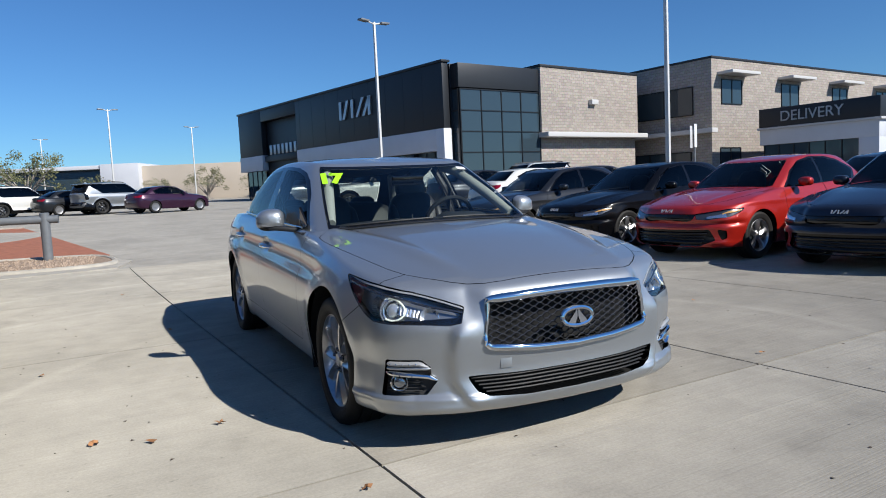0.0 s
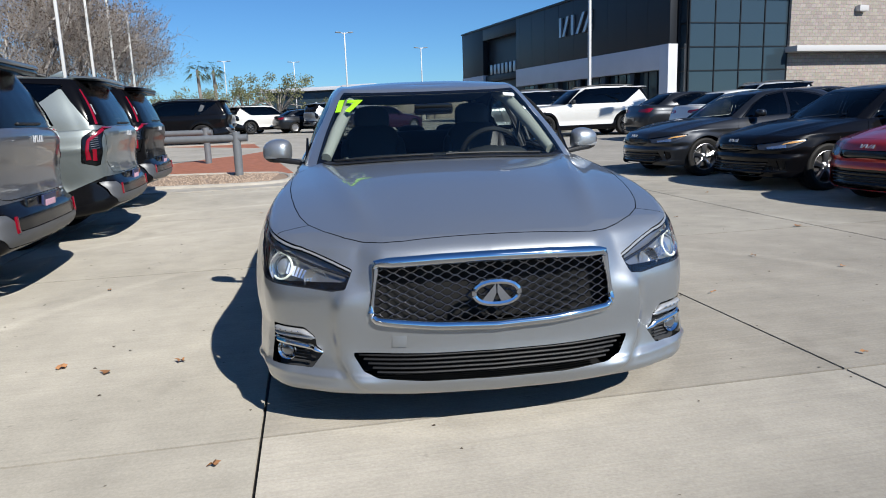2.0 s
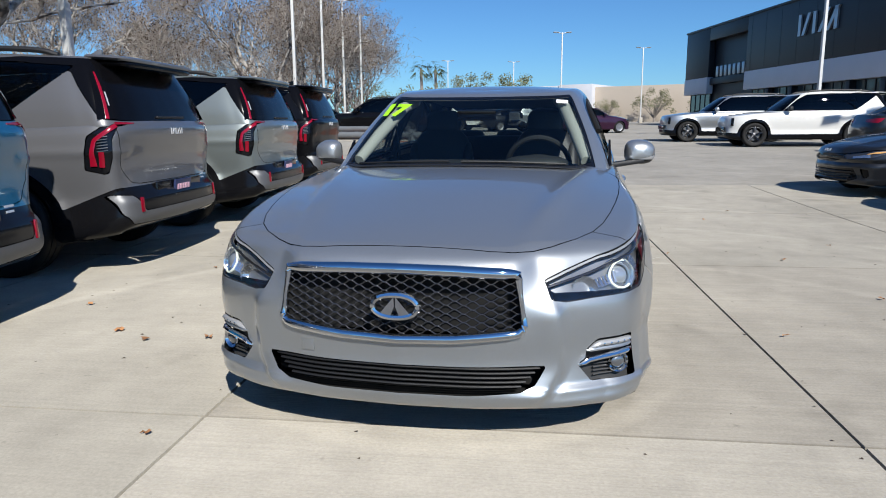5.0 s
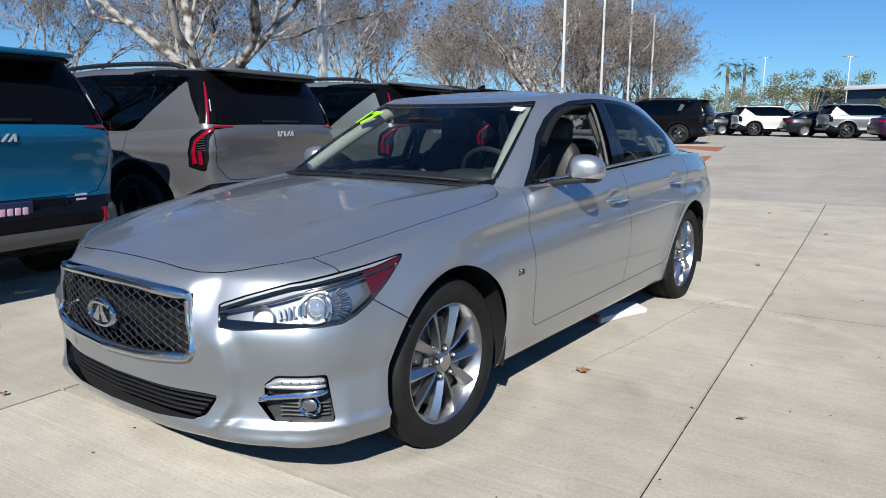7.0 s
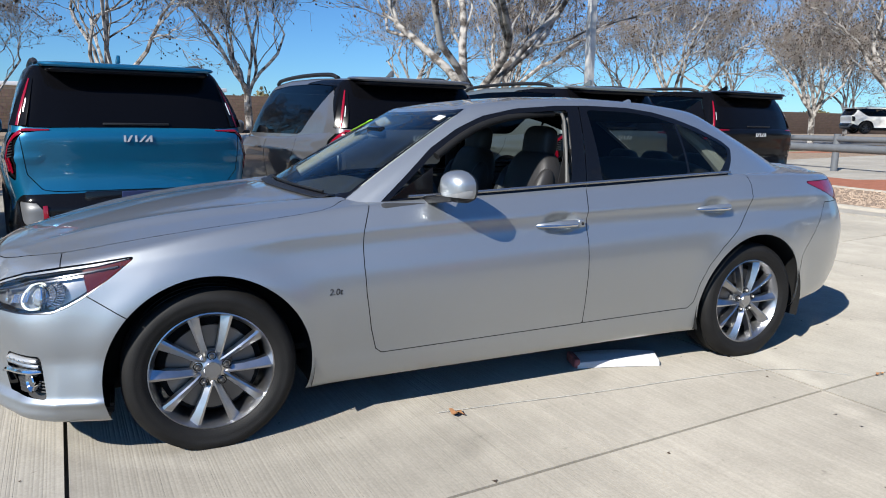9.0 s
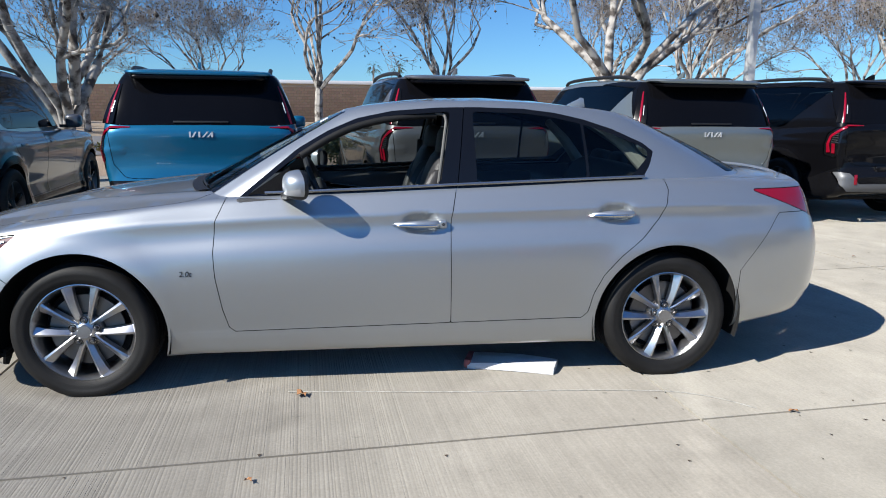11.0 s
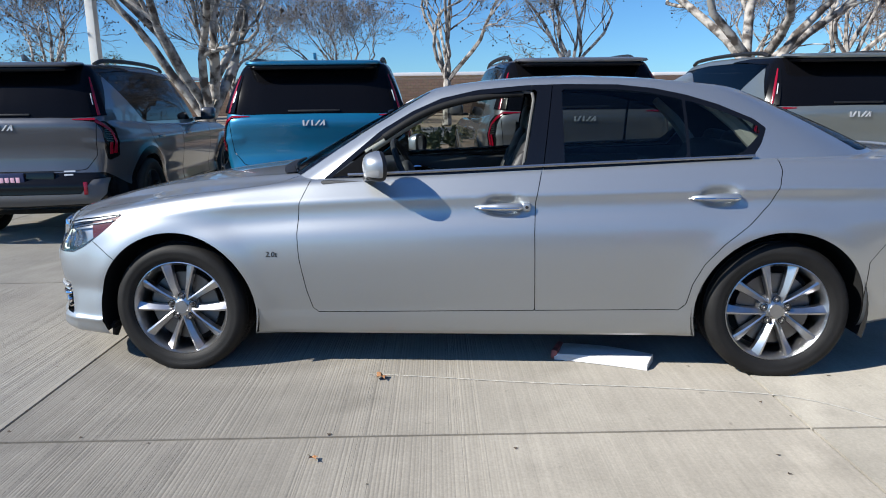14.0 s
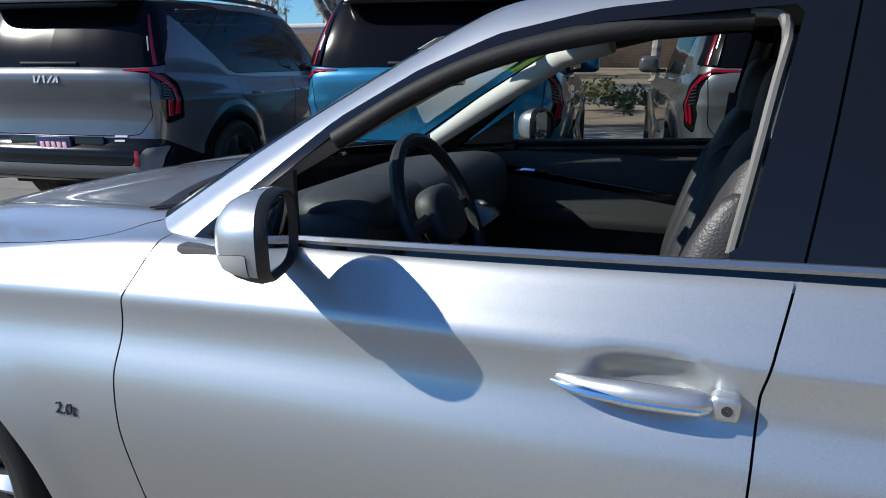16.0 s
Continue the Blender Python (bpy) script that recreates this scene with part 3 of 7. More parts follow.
def concrete(name, base, tines=0.6, warm=1.0, crack=0.0):
    """Broomed, stained concrete; lines run across the lot."""
    m, nt, b = nodes_of(name)
    N, K = nt.nodes, nt.links
    geo = N.new("ShaderNodeNewGeometry")
    rot = N.new("ShaderNodeVectorRotate")
    rot.rotation_type = "Z_AXIS"
    rot.inputs["Angle"].default_value = -radians(LOT)
    K.new(geo.outputs["Position"], rot.inputs["Vector"])

    def noise_node(scale, detail, rough=0.6, vec=rot):
        n = N.new("ShaderNodeTexNoise")
        n.inputs["Scale"].default_value, n.inputs["Detail"].default_value, n.inputs["Roughness"].default_value = scale, detail, rough
        K.new(vec.outputs[0], n.inputs["Vector"])
        return n

    def ranged(src, a, c, lo, hi):
        r = N.new("ShaderNodeMapRange")
        for i, v in enumerate((a, c, lo, hi)):
            r.inputs[i + 1].default_value = v
        K.new(src, r.inputs[0])
        return r.outputs[0]

    def times(a, c):
        r = N.new("ShaderNodeMath")
        r.operation = "MULTIPLY"
        K.new(a, r.inputs[0])
        K.new(c, r.inputs[1])
        return r.outputs[0]
    big = ranged(noise_node(0.55, 4).outputs[0], 0.3, 0.7, 0.84, 1.12)
    mid = ranged(noise_node(3.2, 6, 0.65).outputs[0], 0.3, 0.72, 0.86, 1.08)
    fine = ranged(noise_node(70, 4, 0.7).outputs[0], 0.25, 0.75, 0.84, 1.12)
    spots = ranged(noise_node(1.7, 3, 0.5).outputs[0], 0.60, 0.76, 1.0, 0.78)
    # streaks along the broom's way
    st = N.new("ShaderNodeMapping")
    st.inputs["Scale"].default_value = (0.30, 52.0, 1.0)
    K.new(rot.outputs[0], st.inputs["Vector"])
    streak_n = noise_node(1.0, 4, 0.55, st)
    streak = ranged(streak_n.outputs[0], 0.3, 0.7, 1 - 0.13 * tines, 1 + 0.11 * tines)
    # faint pale scuffs of turning tyres
    wv = N.new("ShaderNodeTexWave")
    wv.wave_type = "RINGS"
    wv.rings_direction = "Z"
    wv.inputs["Scale"].default_value, wv.inputs["Distortion"].default_value, wv.inputs["Detail"].default_value = 0.16, 5.0, 2.0
    wv.inputs["Detail Scale"].default_value = 0.5
    K.new(rot.outputs[0], wv.inputs["Vector"])
    scuff = ranged(wv.outputs[1], 0.985, 1.0, 1.0, 1.10)
    pits = ranged(noise_node(16, 2, 0.5).outputs[0], 0.70, 0.78, 1.0, 0.72)
    oi = N.new("ShaderNodeObjectInfo")
    slab = ranged(oi.outputs["Random"], 0, 1, 0.93, 1.05)
    v = times(times(times(big, mid), times(fine, spots)), times(streak, times(slab, times(scuff, pits))))
    cmb = N.new("ShaderNodeCombineColor")
    for i in range(3):
        K.new(v, cmb.inputs[i])
    mx = N.new("ShaderNodeMix")
    mx.data_type, mx.blend_type = "RGBA", "MULTIPLY"
    mx.inputs[0].default_value = 1.0
    mx.inputs[6].default_value = (*base, 1)
    K.new(cmb.outputs[0], mx.inputs[7])
    K.new(mx.outputs[2], b.inputs["Base Color"])
    b.inputs["Roughness"].default_value = 0.82
    b.inputs["Diffuse Roughness"].default_value = 1.0
    b.inputs["Specular IOR Level"].default_value = 0.30
    bp = N.new("ShaderNodeBump")
    bp.inputs["Strength"].default_value = 0.35 * tines
    bp.inputs["Distance"].default_value = 0.004
    K.new(streak_n.outputs[0], bp.inputs["Height"])
    bp2 = N.new("ShaderNodeBump")
    bp2.inputs["Strength"].default_value = 0.25
    bp2.inputs["Distance"].default_value = 0.003
    K.new(noise_node(120, 3).outputs[0], bp2.inputs["Height"])
    K.new(bp.outputs[0], bp2.inputs["Normal"])
    K.new(bp2.outputs[0], b.inputs["Normal"])
    return m


CONC = concrete("broomed concrete", (0.342, 0.316, 0.266), 0.35)
CONC_TINED = concrete("tined concrete", (0.325, 0.297, 0.249), 0.6)
CONC_DARK = concrete("darker tined concrete", (0.375, 0.345, 0.292), 0.45)
CONC_FAR = concrete("lot concrete", (0.29, 0.272, 0.24), 0.3)
KERB = mat("kerb concrete", (0.43, 0.395, 0.335), rough=0.85, bump=0.3, bscale=90, vary=0.12, vscale=4)
ASPH = mat("worn asphalt", (0.16, 0.155, 0.15), rough=0.9, bump=0.4, bscale=140, vary=0.15, vscale=1.2)
GRAVEL = mat("tan gravel", (0.33, 0.24, 0.17), rough=0.95, bump=1.0, bscale=70, vary=0.45, vscale=38)
EARTH = mat("dry desert ground", (0.30, 0.23, 0.16), rough=0.95, bump=0.8, bscale=30, vary=0.3, vscale=3)
PAVER = mat("red clay pavers", (0.36, 0.135, 0.075), rough=0.85, bump=0.3, bscale=60, vary=0.18, vscale=6, rnd=0.15)
GRASS = mat("dry green grass", (0.09, 0.13, 0.04), rough=0.95, bump=0.8, bscale=80, vary=0.4, vscale=12)


def land(name, pts_u, pts_v, z_off, material, label, category, kind="structure", world=True):
    """A sheet over a grid of lot places that follows the ground."""
    v, f = [], []
    nu, nv = len(pts_u), len(pts_v)
    for b in pts_v:
        for a in pts_u:
            x, y = lot(a, b)
            v.append((x, y, ground_z(x, y) + z_off))
    for j in range(nv - 1):
        for i in range(nu - 1):
            f.append((j * nu + i, j * nu + i + 1, (j + 1) * nu + i + 1, (j + 1) * nu + i))
    return tagged(part(name, (v, f), material), label, category, kind=kind)


def spread(a, b, n):
    return list(np.linspace(a, b, n))


land("ground", [-900, -300, -120] + spread(-70, 70, 60) + [120, 300, 900], [-600, -120] + spread(-60, 140, 90) + [250, 500, 1500], -0.045, EARTH,
     "dry tan desert ground out to the horizon", "ground")
land("road", spread(-10.5, 120, 60), spread(9.4, 120, 60), -0.012, CONC_FAR, "worn grey concrete drive across the car lot", "road")
land("road_edge", spread(14.6, 120, 40), spread(-70, 9.4, 40), -0.012, CONC_FAR, "worn grey concrete lot", "road")
land("avenue", spread(-36, -19, 10), spread(-160, 160, 90), -0.02, ASPH, "grey asphalt avenue beyond the parked cars", "road")
land("verge", spread(-18.5, -8.0, 8), spread(-60, 120, 80), -0.02, GRAVEL, "tan gravel strip with trees", "ground")
land("grass_patch", spread(-22, -15, 6), spread(22, 30, 8), -0.005, GRASS, "patch of thin green grass by the avenue", "grass", "stuff")

rake = random.Random(17)
pavement = thing("pavement", "pale broomed concrete slabs with dark joints", "pavement", kind="structure")
U0, DU, V0, DV = -0.93, 2.57, -0.61, 3.31
for i in range(-4, 6):
    for j in range(-4, 3):
        u0, v0 = U0 + i * DU, V0 + j * DV
        g = 0.0075
        bm = bmesh.new()
        nu, tined = 3, i >= 0 and j in (-1, 0)
        steps = [(v0 + g + (DV - 2 * g) * b / 4, 0.0) for b in range(5)]
        if tined:                                  # raked grooves across the lot
            steps, at_v = [(v0 + g, 0.0)], v0 + 0.03
            while at_v < v0 + DV - 0.03:
                deep = -rake.uniform(0.0002, 0.0009) * (0.7 + 0.3 * math.sin(9.0 * at_v) * math.sin(3.1 * at_v)) * (1.0 if at_v < 1.2 else max(0.15, 1.0 - (at_v - 1.2) / 1.0))
                wide = rake.uniform(0.003, 0.0052)
                steps += [(at_v, 0.0), (at_v + 0.0008, deep), (at_v + wide - 0.0008, deep), (at_v + wide, 0.0)]
                at_v += wide + rake.uniform(0.004, 0.015)
            steps.append((v0 + DV - g, 0.0))
        rows = []
        for b, dz in steps:
            row = []
            for a in range(nu + 1):
                x, y = lot(u0 + g + (DU - 2 * g) * a / nu, b)
                row.append(bm.verts.new((x, y, ground_z(x, y) + dz)))
            rows.append(row)
        for b in range(len(rows) - 1):
            for a in range(nu):
                bm.faces.new((rows[b][a], rows[b][a + 1], rows[b + 1][a + 1], rows[b + 1][a]))
        edge = [e for e in bm.edges if e.is_boundary]
        r = bmesh.ops.extrude_edge_only(bm, edges=edge)
        bmesh.ops.translate(bm, verts=[q for q in r["geom"] if isinstance(q, bmesh.types.BMVert)], vec=(0, 0, -0.03))
        bmesh.ops.recalc_face_normals(bm, faces=bm.faces[:])
        part("slab", bm, (CONC_DARK if j == -1 else CONC_TINED) if i >= 0 and j in (-1, 0) else CONC, pavement)
land("joint_bed", spread(-11.2, 14.5, 12), spread(-14.2, 9.5, 16), -0.022, mat("dark joint filler", (0.05, 0.045, 0.04), rough=0.95, vary=0.3, vscale=20),
     "dark filler in the slab joints", "pavement")
apron = concrete("side apron concrete", (0.33, 0.30, 0.26), 0.8)
land("apron", spread(-40, 40, 30), spread(-60, -14.1, 16), 0.0, apron, "pale concrete apron", "pavement")

# kerbed island with gravel, clay pavers and pipe rails
island = thing("island", "kerbed island with gravel bed and red clay pavers", "island", kind="structure")


def flat(name, outline, z_off, material, parent, thick=0.1):
    bm = bmesh.new()
    vs = [bm.verts.new((x, y, ground_z(x, y) + z_off)) for x, y in outline]
    fc = bm.faces.new(vs)
    r = bmesh.ops.extrude_face_region(bm, geom=[fc])
    bmesh.ops.translate(bm, verts=[q for q in r["geom"] if isinstance(q, bmesh.types.BMVert)], vec=(0, 0, -thick))
    bmesh.ops.recalc_face_normals(bm, faces=bm.faces[:])
    return part(name, bm, material, parent)


tip = catmull([(-14.0, 9.9), (-8.0, 9.75), (-4.0, 9.6), (-2.6, 9.65), (-2.05, 10.1), (-2.25, 11.3), (-3.0, 11.75), (-5.0, 12.0), (-9.0, 12.4), (-14.0, 12.8)], 6)
flat("gravel_bed", [(x, y) for x, y in tip], 0.035, GRAVEL, island, 0.12)
part("kerb", tube([(x, y, ground_z(x, y) + 0.012) for x, y in tip[:-1]], 0.06, 8, flat=0.9), KERB, island)
flat("kerb_apron", [(-14, 9.2), (-3.6, 9.0), (-2.0, 9.3), (-1.75, 10.3), (-2.3, 11.6), (-2.6, 9.9), (-4, 9.7), (-14, 10.0)], 0.012, KERB, island, 0.1)
paver_bed = flat("paver_bed", [(-2.15, 11.9), (-3.1, 16.0), (-5.2, 25.6), (-17, 27.0), (-14.0, 13.0), (-9, 12.6), (-5, 12.15), (-3.0, 11.9)], 0.004, PAVER, island, 0.08)
flat("paver_kerb", [(-5.2, 25.6), (-5.3, 26.1), (-17, 27.5), (-17, 27.0)], 0.05, KERB, island, 0.14)
RAILM = mat("grey painted pipe", (0.17, 0.18, 0.19), rough=0.45, metal=0.1, vary=0.1, vscale=8)


def pipe_rail(x0, y0, x1, y1, posts, z=0.82, label=""):
    rail = thing("pipe_rail", "grey painted steel pipe rail on round posts", "rail")
    g = ground_z(x0, y0)
    part("rail", tube([(x0, y0, g + z), (x1, y1, ground_z(x1, y1) + z)], 0.075, 14), RAILM, rail)
    for q in posts:
        x, y = x0 + (x1 - x0) * q, y0 + (y1 - y0) * q
        part("post", tube([(x, y, g - 0.05), (x, y, g + z + 0.12), (x, y, g + z + 0.13)], [0.085, 0.085, 0.07], 14), RAILM, rail)
    return rail


pipe_rail(-2.95, 11.35, -10.5, 11.95, (0.03, 0.5, 0.98), 0.80)
pipe_rail(-4.6, 15.6, -12.5, 16.4, (0.02, 0.5, 0.98), 0.80)

# pebbles on the gravel bed
pv, pf = [], []
for k in range(2600):
    x = -2.4 - 8.5 * random.random() ** 1.6
    y = 9.85 + random.random() * (1.7 + 0.08 * (-x))
    r = random.uniform(0.012, 0.035)
    o = len(pv)
    g = ground_z(x, y) + 0.035
    for ax_, ay_, az_ in ((1, 0, 0), (0, 1, 0), (-1, 0, 0), (0, -1, 0), (0, 0, 0.8)):
        pv.append((x + ax_ * r * random.uniform(0.7, 1.2), y + ay_ * r * random.uniform(0.7, 1.2), g + az_ * r))
    pf += [(o, o + 1, o + 4), (o + 1, o + 2, o + 4), (o + 2, o + 3, o + 4), (o + 3, o, o + 4)]
peb = mat("mixed pebbles", (0.36, 0.27, 0.20), rough=0.9, vary=0.5, vscale=30)
tagged(part("gravel", (pv, pf), peb), "loose tan and brown gravel stones", "gravel", kind="stuff")

# showroom and service building
PANEL = mat("charcoal metal panel", (0.022, 0.025, 0.030), rough=0.45, metal=0.3, vary=0.06, vscale=0.6)
WHITEP = mat("white metal panel", (0.62, 0.63, 0.66), rough=0.45, vary=0.04, vscale=0.7)
SHOPGLASS = mat("blue grey curtain glass", (0.035, 0.055, 0.07), rough=0.04, spec=0.6)
MULL = mat("dark mullion", (0.02, 0.022, 0.025), rough=0.4, metal=0.5)
SIGNGREY = mat("brushed sign metal", (0.42, 0.44, 0.47), rough=0.35, metal=0.7)
LEDGE = mat("pale ledge metal", (0.55, 0.54, 0.53), rough=0.5)


def block_wall(name, base):
    """Split-face concrete blocks with recessed joints."""
    m, nt, b = nodes_of(name)
    N, K = nt.nodes, nt.links
    tc = N.new("ShaderNodeTexCoord")
    mp = N.new("ShaderNodeMapping")
    mp.inputs["Rotation"].default_value = (radians(90), 0, 0)
    K.new(tc.outputs["Object"], mp.inputs["Vector"])
    br = N.new("ShaderNodeTexBrick")
    br.inputs["Scale"].default_value = 1.0
    br.inputs["Brick Width"].default_value, br.inputs["Row Height"].default_value = 0.42, 0.21
    br.inputs["Mortar Size"].default_value = 0.012
    br.inputs["Color1"].default_value = (*[c * 1.1 for c in base], 1)
    br.inputs["Color2"].default_value = (*[c * 0.86 for c in base], 1)
    br.inputs["Mortar"].default_value = (*[c * 0.62 for c in base], 1)
    sep = N.new("ShaderNodeSeparateXYZ")
    K.new(tc.outputs["Object"], sep.inputs[0])
    add = N.new("ShaderNodeMath")
    add.operation = "ADD"
    K.new(sep.outputs[0], add.inputs[0])
    K.new(sep.outputs[1], add.inputs[1])
    cmb = N.new("ShaderNodeCombineXYZ")
    K.new(add.outputs[0], cmb.inputs[0])
    K.new(sep.outputs[2], cmb.inputs[1])
    K.new(cmb.outputs[0], br.inputs["Vector"])
    ns = N.new("ShaderNodeTexNoise")
    ns.inputs["Scale"].default_value, ns.inputs["Detail"].default_value = 9.0, 5.0
    K.new(tc.outputs["Object"], ns.inputs["Vector"])
    mx = N.new("ShaderNodeMix")
    mx.data_type, mx.blend_type = "RGBA", "OVERLAY"
    mx.inputs[0].default_value = 0.35
    K.new(br.outputs["Color"], mx.inputs[6])
    K.new(ns.outputs["Color"], mx.inputs[7])
    K.new(mx.outputs[2], b.inputs["Base Color"])
    b.inputs["Roughness"].default_value = 0.9
    bp = N.new("ShaderNodeBump")
    bp.inputs["Strength"].default_value, bp.inputs["Distance"].default_value = 0.7, 0.03
    K.new(ns.outputs[0], bp.inputs["Height"])
    K.new(bp.outputs[0], b.inputs["Normal"])
    return m


BLOCKS = block_wall("split-face block", (0.36, 0.315, 0.275))


def box_on(bld, name, x0, x1, z0, z1, y0, y1, material, bevel=0.02, label=""):
    """A box part in a building's own axes: x along the front, y inwards, z up."""
    return part(name, block((x1 - x0, y1 - y0, z1 - z0), ((x0 + x1) / 2, (y0 + y1) / 2, (z0 + z1) / 2), bevel), material, bld, label)


def glazing(bld, x0, x1, z0, z1, y, cols, rows, tone=None):
    """A window: panes of their own between mullions."""
    w = part("window", block((x1 - x0, 0.08, z1 - z0), ((x0 + x1) / 2, y + 0.07, (z0 + z1) / 2)), MULL, bld)
    xs, zs = np.linspace(x0, x1, cols + 1), np.linspace(z0, z1, rows + 1)
    for i in range(cols):
        for j in range(rows):
            part("pane", block((xs[i + 1] - xs[i] - 0.07, 0.03, zs[j + 1] - zs[j] - 0.07), ((xs[i] + xs[i + 1]) / 2, y + 0.01, (zs[j] + zs[j + 1]) / 2)), SHOPGLASS, w)
    for x in xs:
        part("mullion", block((0.07, 0.10, z1 - z0), (x, y, (z0 + z1) / 2)), MULL, w)
    for z in zs:
        part("mullion", block((x1 - x0, 0.10, 0.07), ((x0 + x1) / 2, y, z)), MULL, w)
    return w


show = thing("showroom", "two-storey car showroom with charcoal panels, white band and glass corner", "building", NORTH @ pose(9.45, 66.5, 0.55, 0, 0, -75.7))
LN = 31.4
box_on(show, "upper_wall", 0, 5.0, 4.35, 8.45, 0, 0.5, PANEL)
box_on(show, "upper_wall", 11.8, LN, 4.35, 8.45, 0, 0.5, PANEL)
box_on(show, "upper_wall", 5.0, 11.8, 7.4, 8.45, 0, 0.5, PANEL)
box_on(show, "parapet_cap", -0.1, LN + 0.1, 8.45, 8.6, -0.08, 0.6, PANEL)
box_on(show, "white_band", 0, 5.0, 2.95, 4.34, -0.06, 0.5, WHITEP)
box_on(show, "white_band", 11.8, LN, 2.95, 4.34, -0.06, 0.5, WHITEP)
box_on(show, "recess_wall", 5.0, 11.8, 0, 7.4, 1.1, 1.4, PANEL)
box_on(show, "sign_beam", 5.0, 11.8, 3.7, 4.25, 0.2, 0.9, PANEL)
glazing(show, 6.6, 11.7, 4.3, 7.35, 0.95, 4, 2)
glazing(show, 6.6, 11.7, 0.1, 3.6, 0.95, 4, 2)
for k in range(7):
    box_on(show, "sign_letter_bar", 6.2 + 0.78 * k, 6.65 + 0.78 * k, 4.3, 5.15, 0.15, 0.3, SIGNGREY, 0.02)
for k in range(6):
    xa = 12.2 + k * 3.15
    glazing(show, xa, xa + 2.7, 0.1, 2.95, 0.5, 3, 1)
    box_on(show, "pier", xa + 2.7, xa + 3.15, 0, 2.95, 0.1, 0.6, PANEL)
glazing(show, 0.4, 4.6, 0.1, 2.95, 0.5, 4, 1)
box_on(show, "end_column", LN - 0.75, LN + 0.05, 0, 4.34, -0.1, 0.55, WHITEP)
box_on(show, "back_wall", 0, LN, 0, 8.4, 0.62, 20, PANEL)
for bar in emblem_bars(4.4, 1.35, 0.12):
    part("emblem_bar", moved(bar, pose(21.3, -0.02, 6.75, 90, 0, 0)), SIGNGREY, show, "plain brushed metal bar")
for k in range(9):
    box_on(show, "panel_joint", 12.5 + k * 2.1, 12.515 + k * 2.1, 4.36, 8.4, -0.006, 0.02, MULL, 0)

corner = thing("glass_corner", "blue grey glass corner of a showroom with dark mullions", "building", NORTH @ pose(18.15, 35.6, 0.55, 0, 0, 11))
glazing(corner, 0, 6.9, 0.1, 6.75, 0, 4, 5)
box_on(corner, "fascia", -0.1, 7.0, 6.85, 8.35, -0.05, 0.5, PANEL)
box_on(corner, "core", 0.1, 6.8, 0, 8.2, 0.15, 12, PANEL)
side_glass = glazing(corner, -3.4, 3.4, 0.1, 6.75, 0, 3, 5)
side_glass.matrix_basis = pose(-0.05, 3.5, 0, 0, 0, -90)
box_on(corner, "side_fascia", -0.12, 0.1, 6.85, 8.35, 0.4, 7, PANEL)

wing = thing("block_wing", "split-face block wing with a pale metal ledge", "building", NORTH @ pose(24.95, 36.7, 0.55, 0, 0, 12))
box_on(wing, "wall", 0, 10.6, 4.05, 8.5, 0, 8, BLOCKS, 0.03)
box_on(wing, "base_wall", 0, 10.6, 0, 3.7, 0.3, 8, BLOCKS, 0.03)
box_on(wing, "cap", -0.05, 10.6, 8.5, 8.68, -0.06, 8, PANEL)
box_on(wing, "ledge", -0.1, 10.9, 3.72, 4.05, -0.7, 0.5, LEDGE, 0.03)
box_on(wing, "wall_lamp", 4.9, 5.6, 6.1, 6.45, -0.35, 0.0, LEDGE, 0.03)

hall = thing("service_hall", "tall split-face block service hall with awnings over windows", "building", NORTH @ pose(38.6, 34.6, 0.55, 0, 0, 9))
box_on(hall, "wall", 0, 45, 0, 9.2, 0, 9, BLOCKS, 0.03)
box_on(hall, "cap", -0.05, 45.05, 9.2, 9.36, -0.06, 9.06, PANEL)
for k in range(5):
    xa = 1.2 + 8.2 * k
    glazing(hall, xa, xa + 2.6, 5.9, 7.7, -0.02, 2, 1)
    box_on(hall, "awning", xa - 0.5, xa + 3.1, 8.0, 8.22, -1.3, 0.0, LEDGE, 0.03)
hw = glazing(hall, -2.6, 2.6, 5.2, 7.3, 0, 2, 1)
hw.matrix_basis = pose(-0.06, 4.2, 0, 0, 0, -90)
hw2 = glazing(hall, -3.2, 2.6, 0.2, 2.4, 0, 3, 1)
hw2.matrix_basis = pose(-0.06, 4.4, 0, 0, 0, -90)
box_on(hall, "ledge", -0.7, 0.0, 3.72, 4.05, -0.5, 9, LEDGE, 0.03)
glazing(hall, 1.0, 3.6, 0.2, 2.6, -0.02, 2, 1)

can = thing("delivery_canopy", "low delivery bay with charcoal fascia and white walls", "building", NORTH @ pose(39.6, 31.3, 0.5, 0, 0, -81))
box_on(can, "fascia", 0, 7.9, 3.75, 5.05, 0, 22, PANEL, 0.03)
box_on(can, "gutter", -0.1, 8.0, 3.6, 3.75, -0.1, 22, LEDGE, 0.02)
box_on(can, "white_wall", 0, 7.8, 2.55, 3.6, 0.1, 22, WHITEP, 0.02)
glazing(can, 0.3, 6.6, 0.3, 2.55, 0.2, 6, 1)
box_on(can, "white_pier", 6.6, 7.8, 0, 2.55, 0.1, 22, WHITEP, 0.02)
box_on(can, "core", 0.2, 6.6, 0, 2.5, 0.4, 20, PANEL, 0.02)
part("lettering", moved(text_mesh("DELIVERY", 0.98, 0.03), pose(3.65, -0.035, 4.40, 90, 0, 0)), SIGNGREY, can, "brushed metal word DELIVERY")

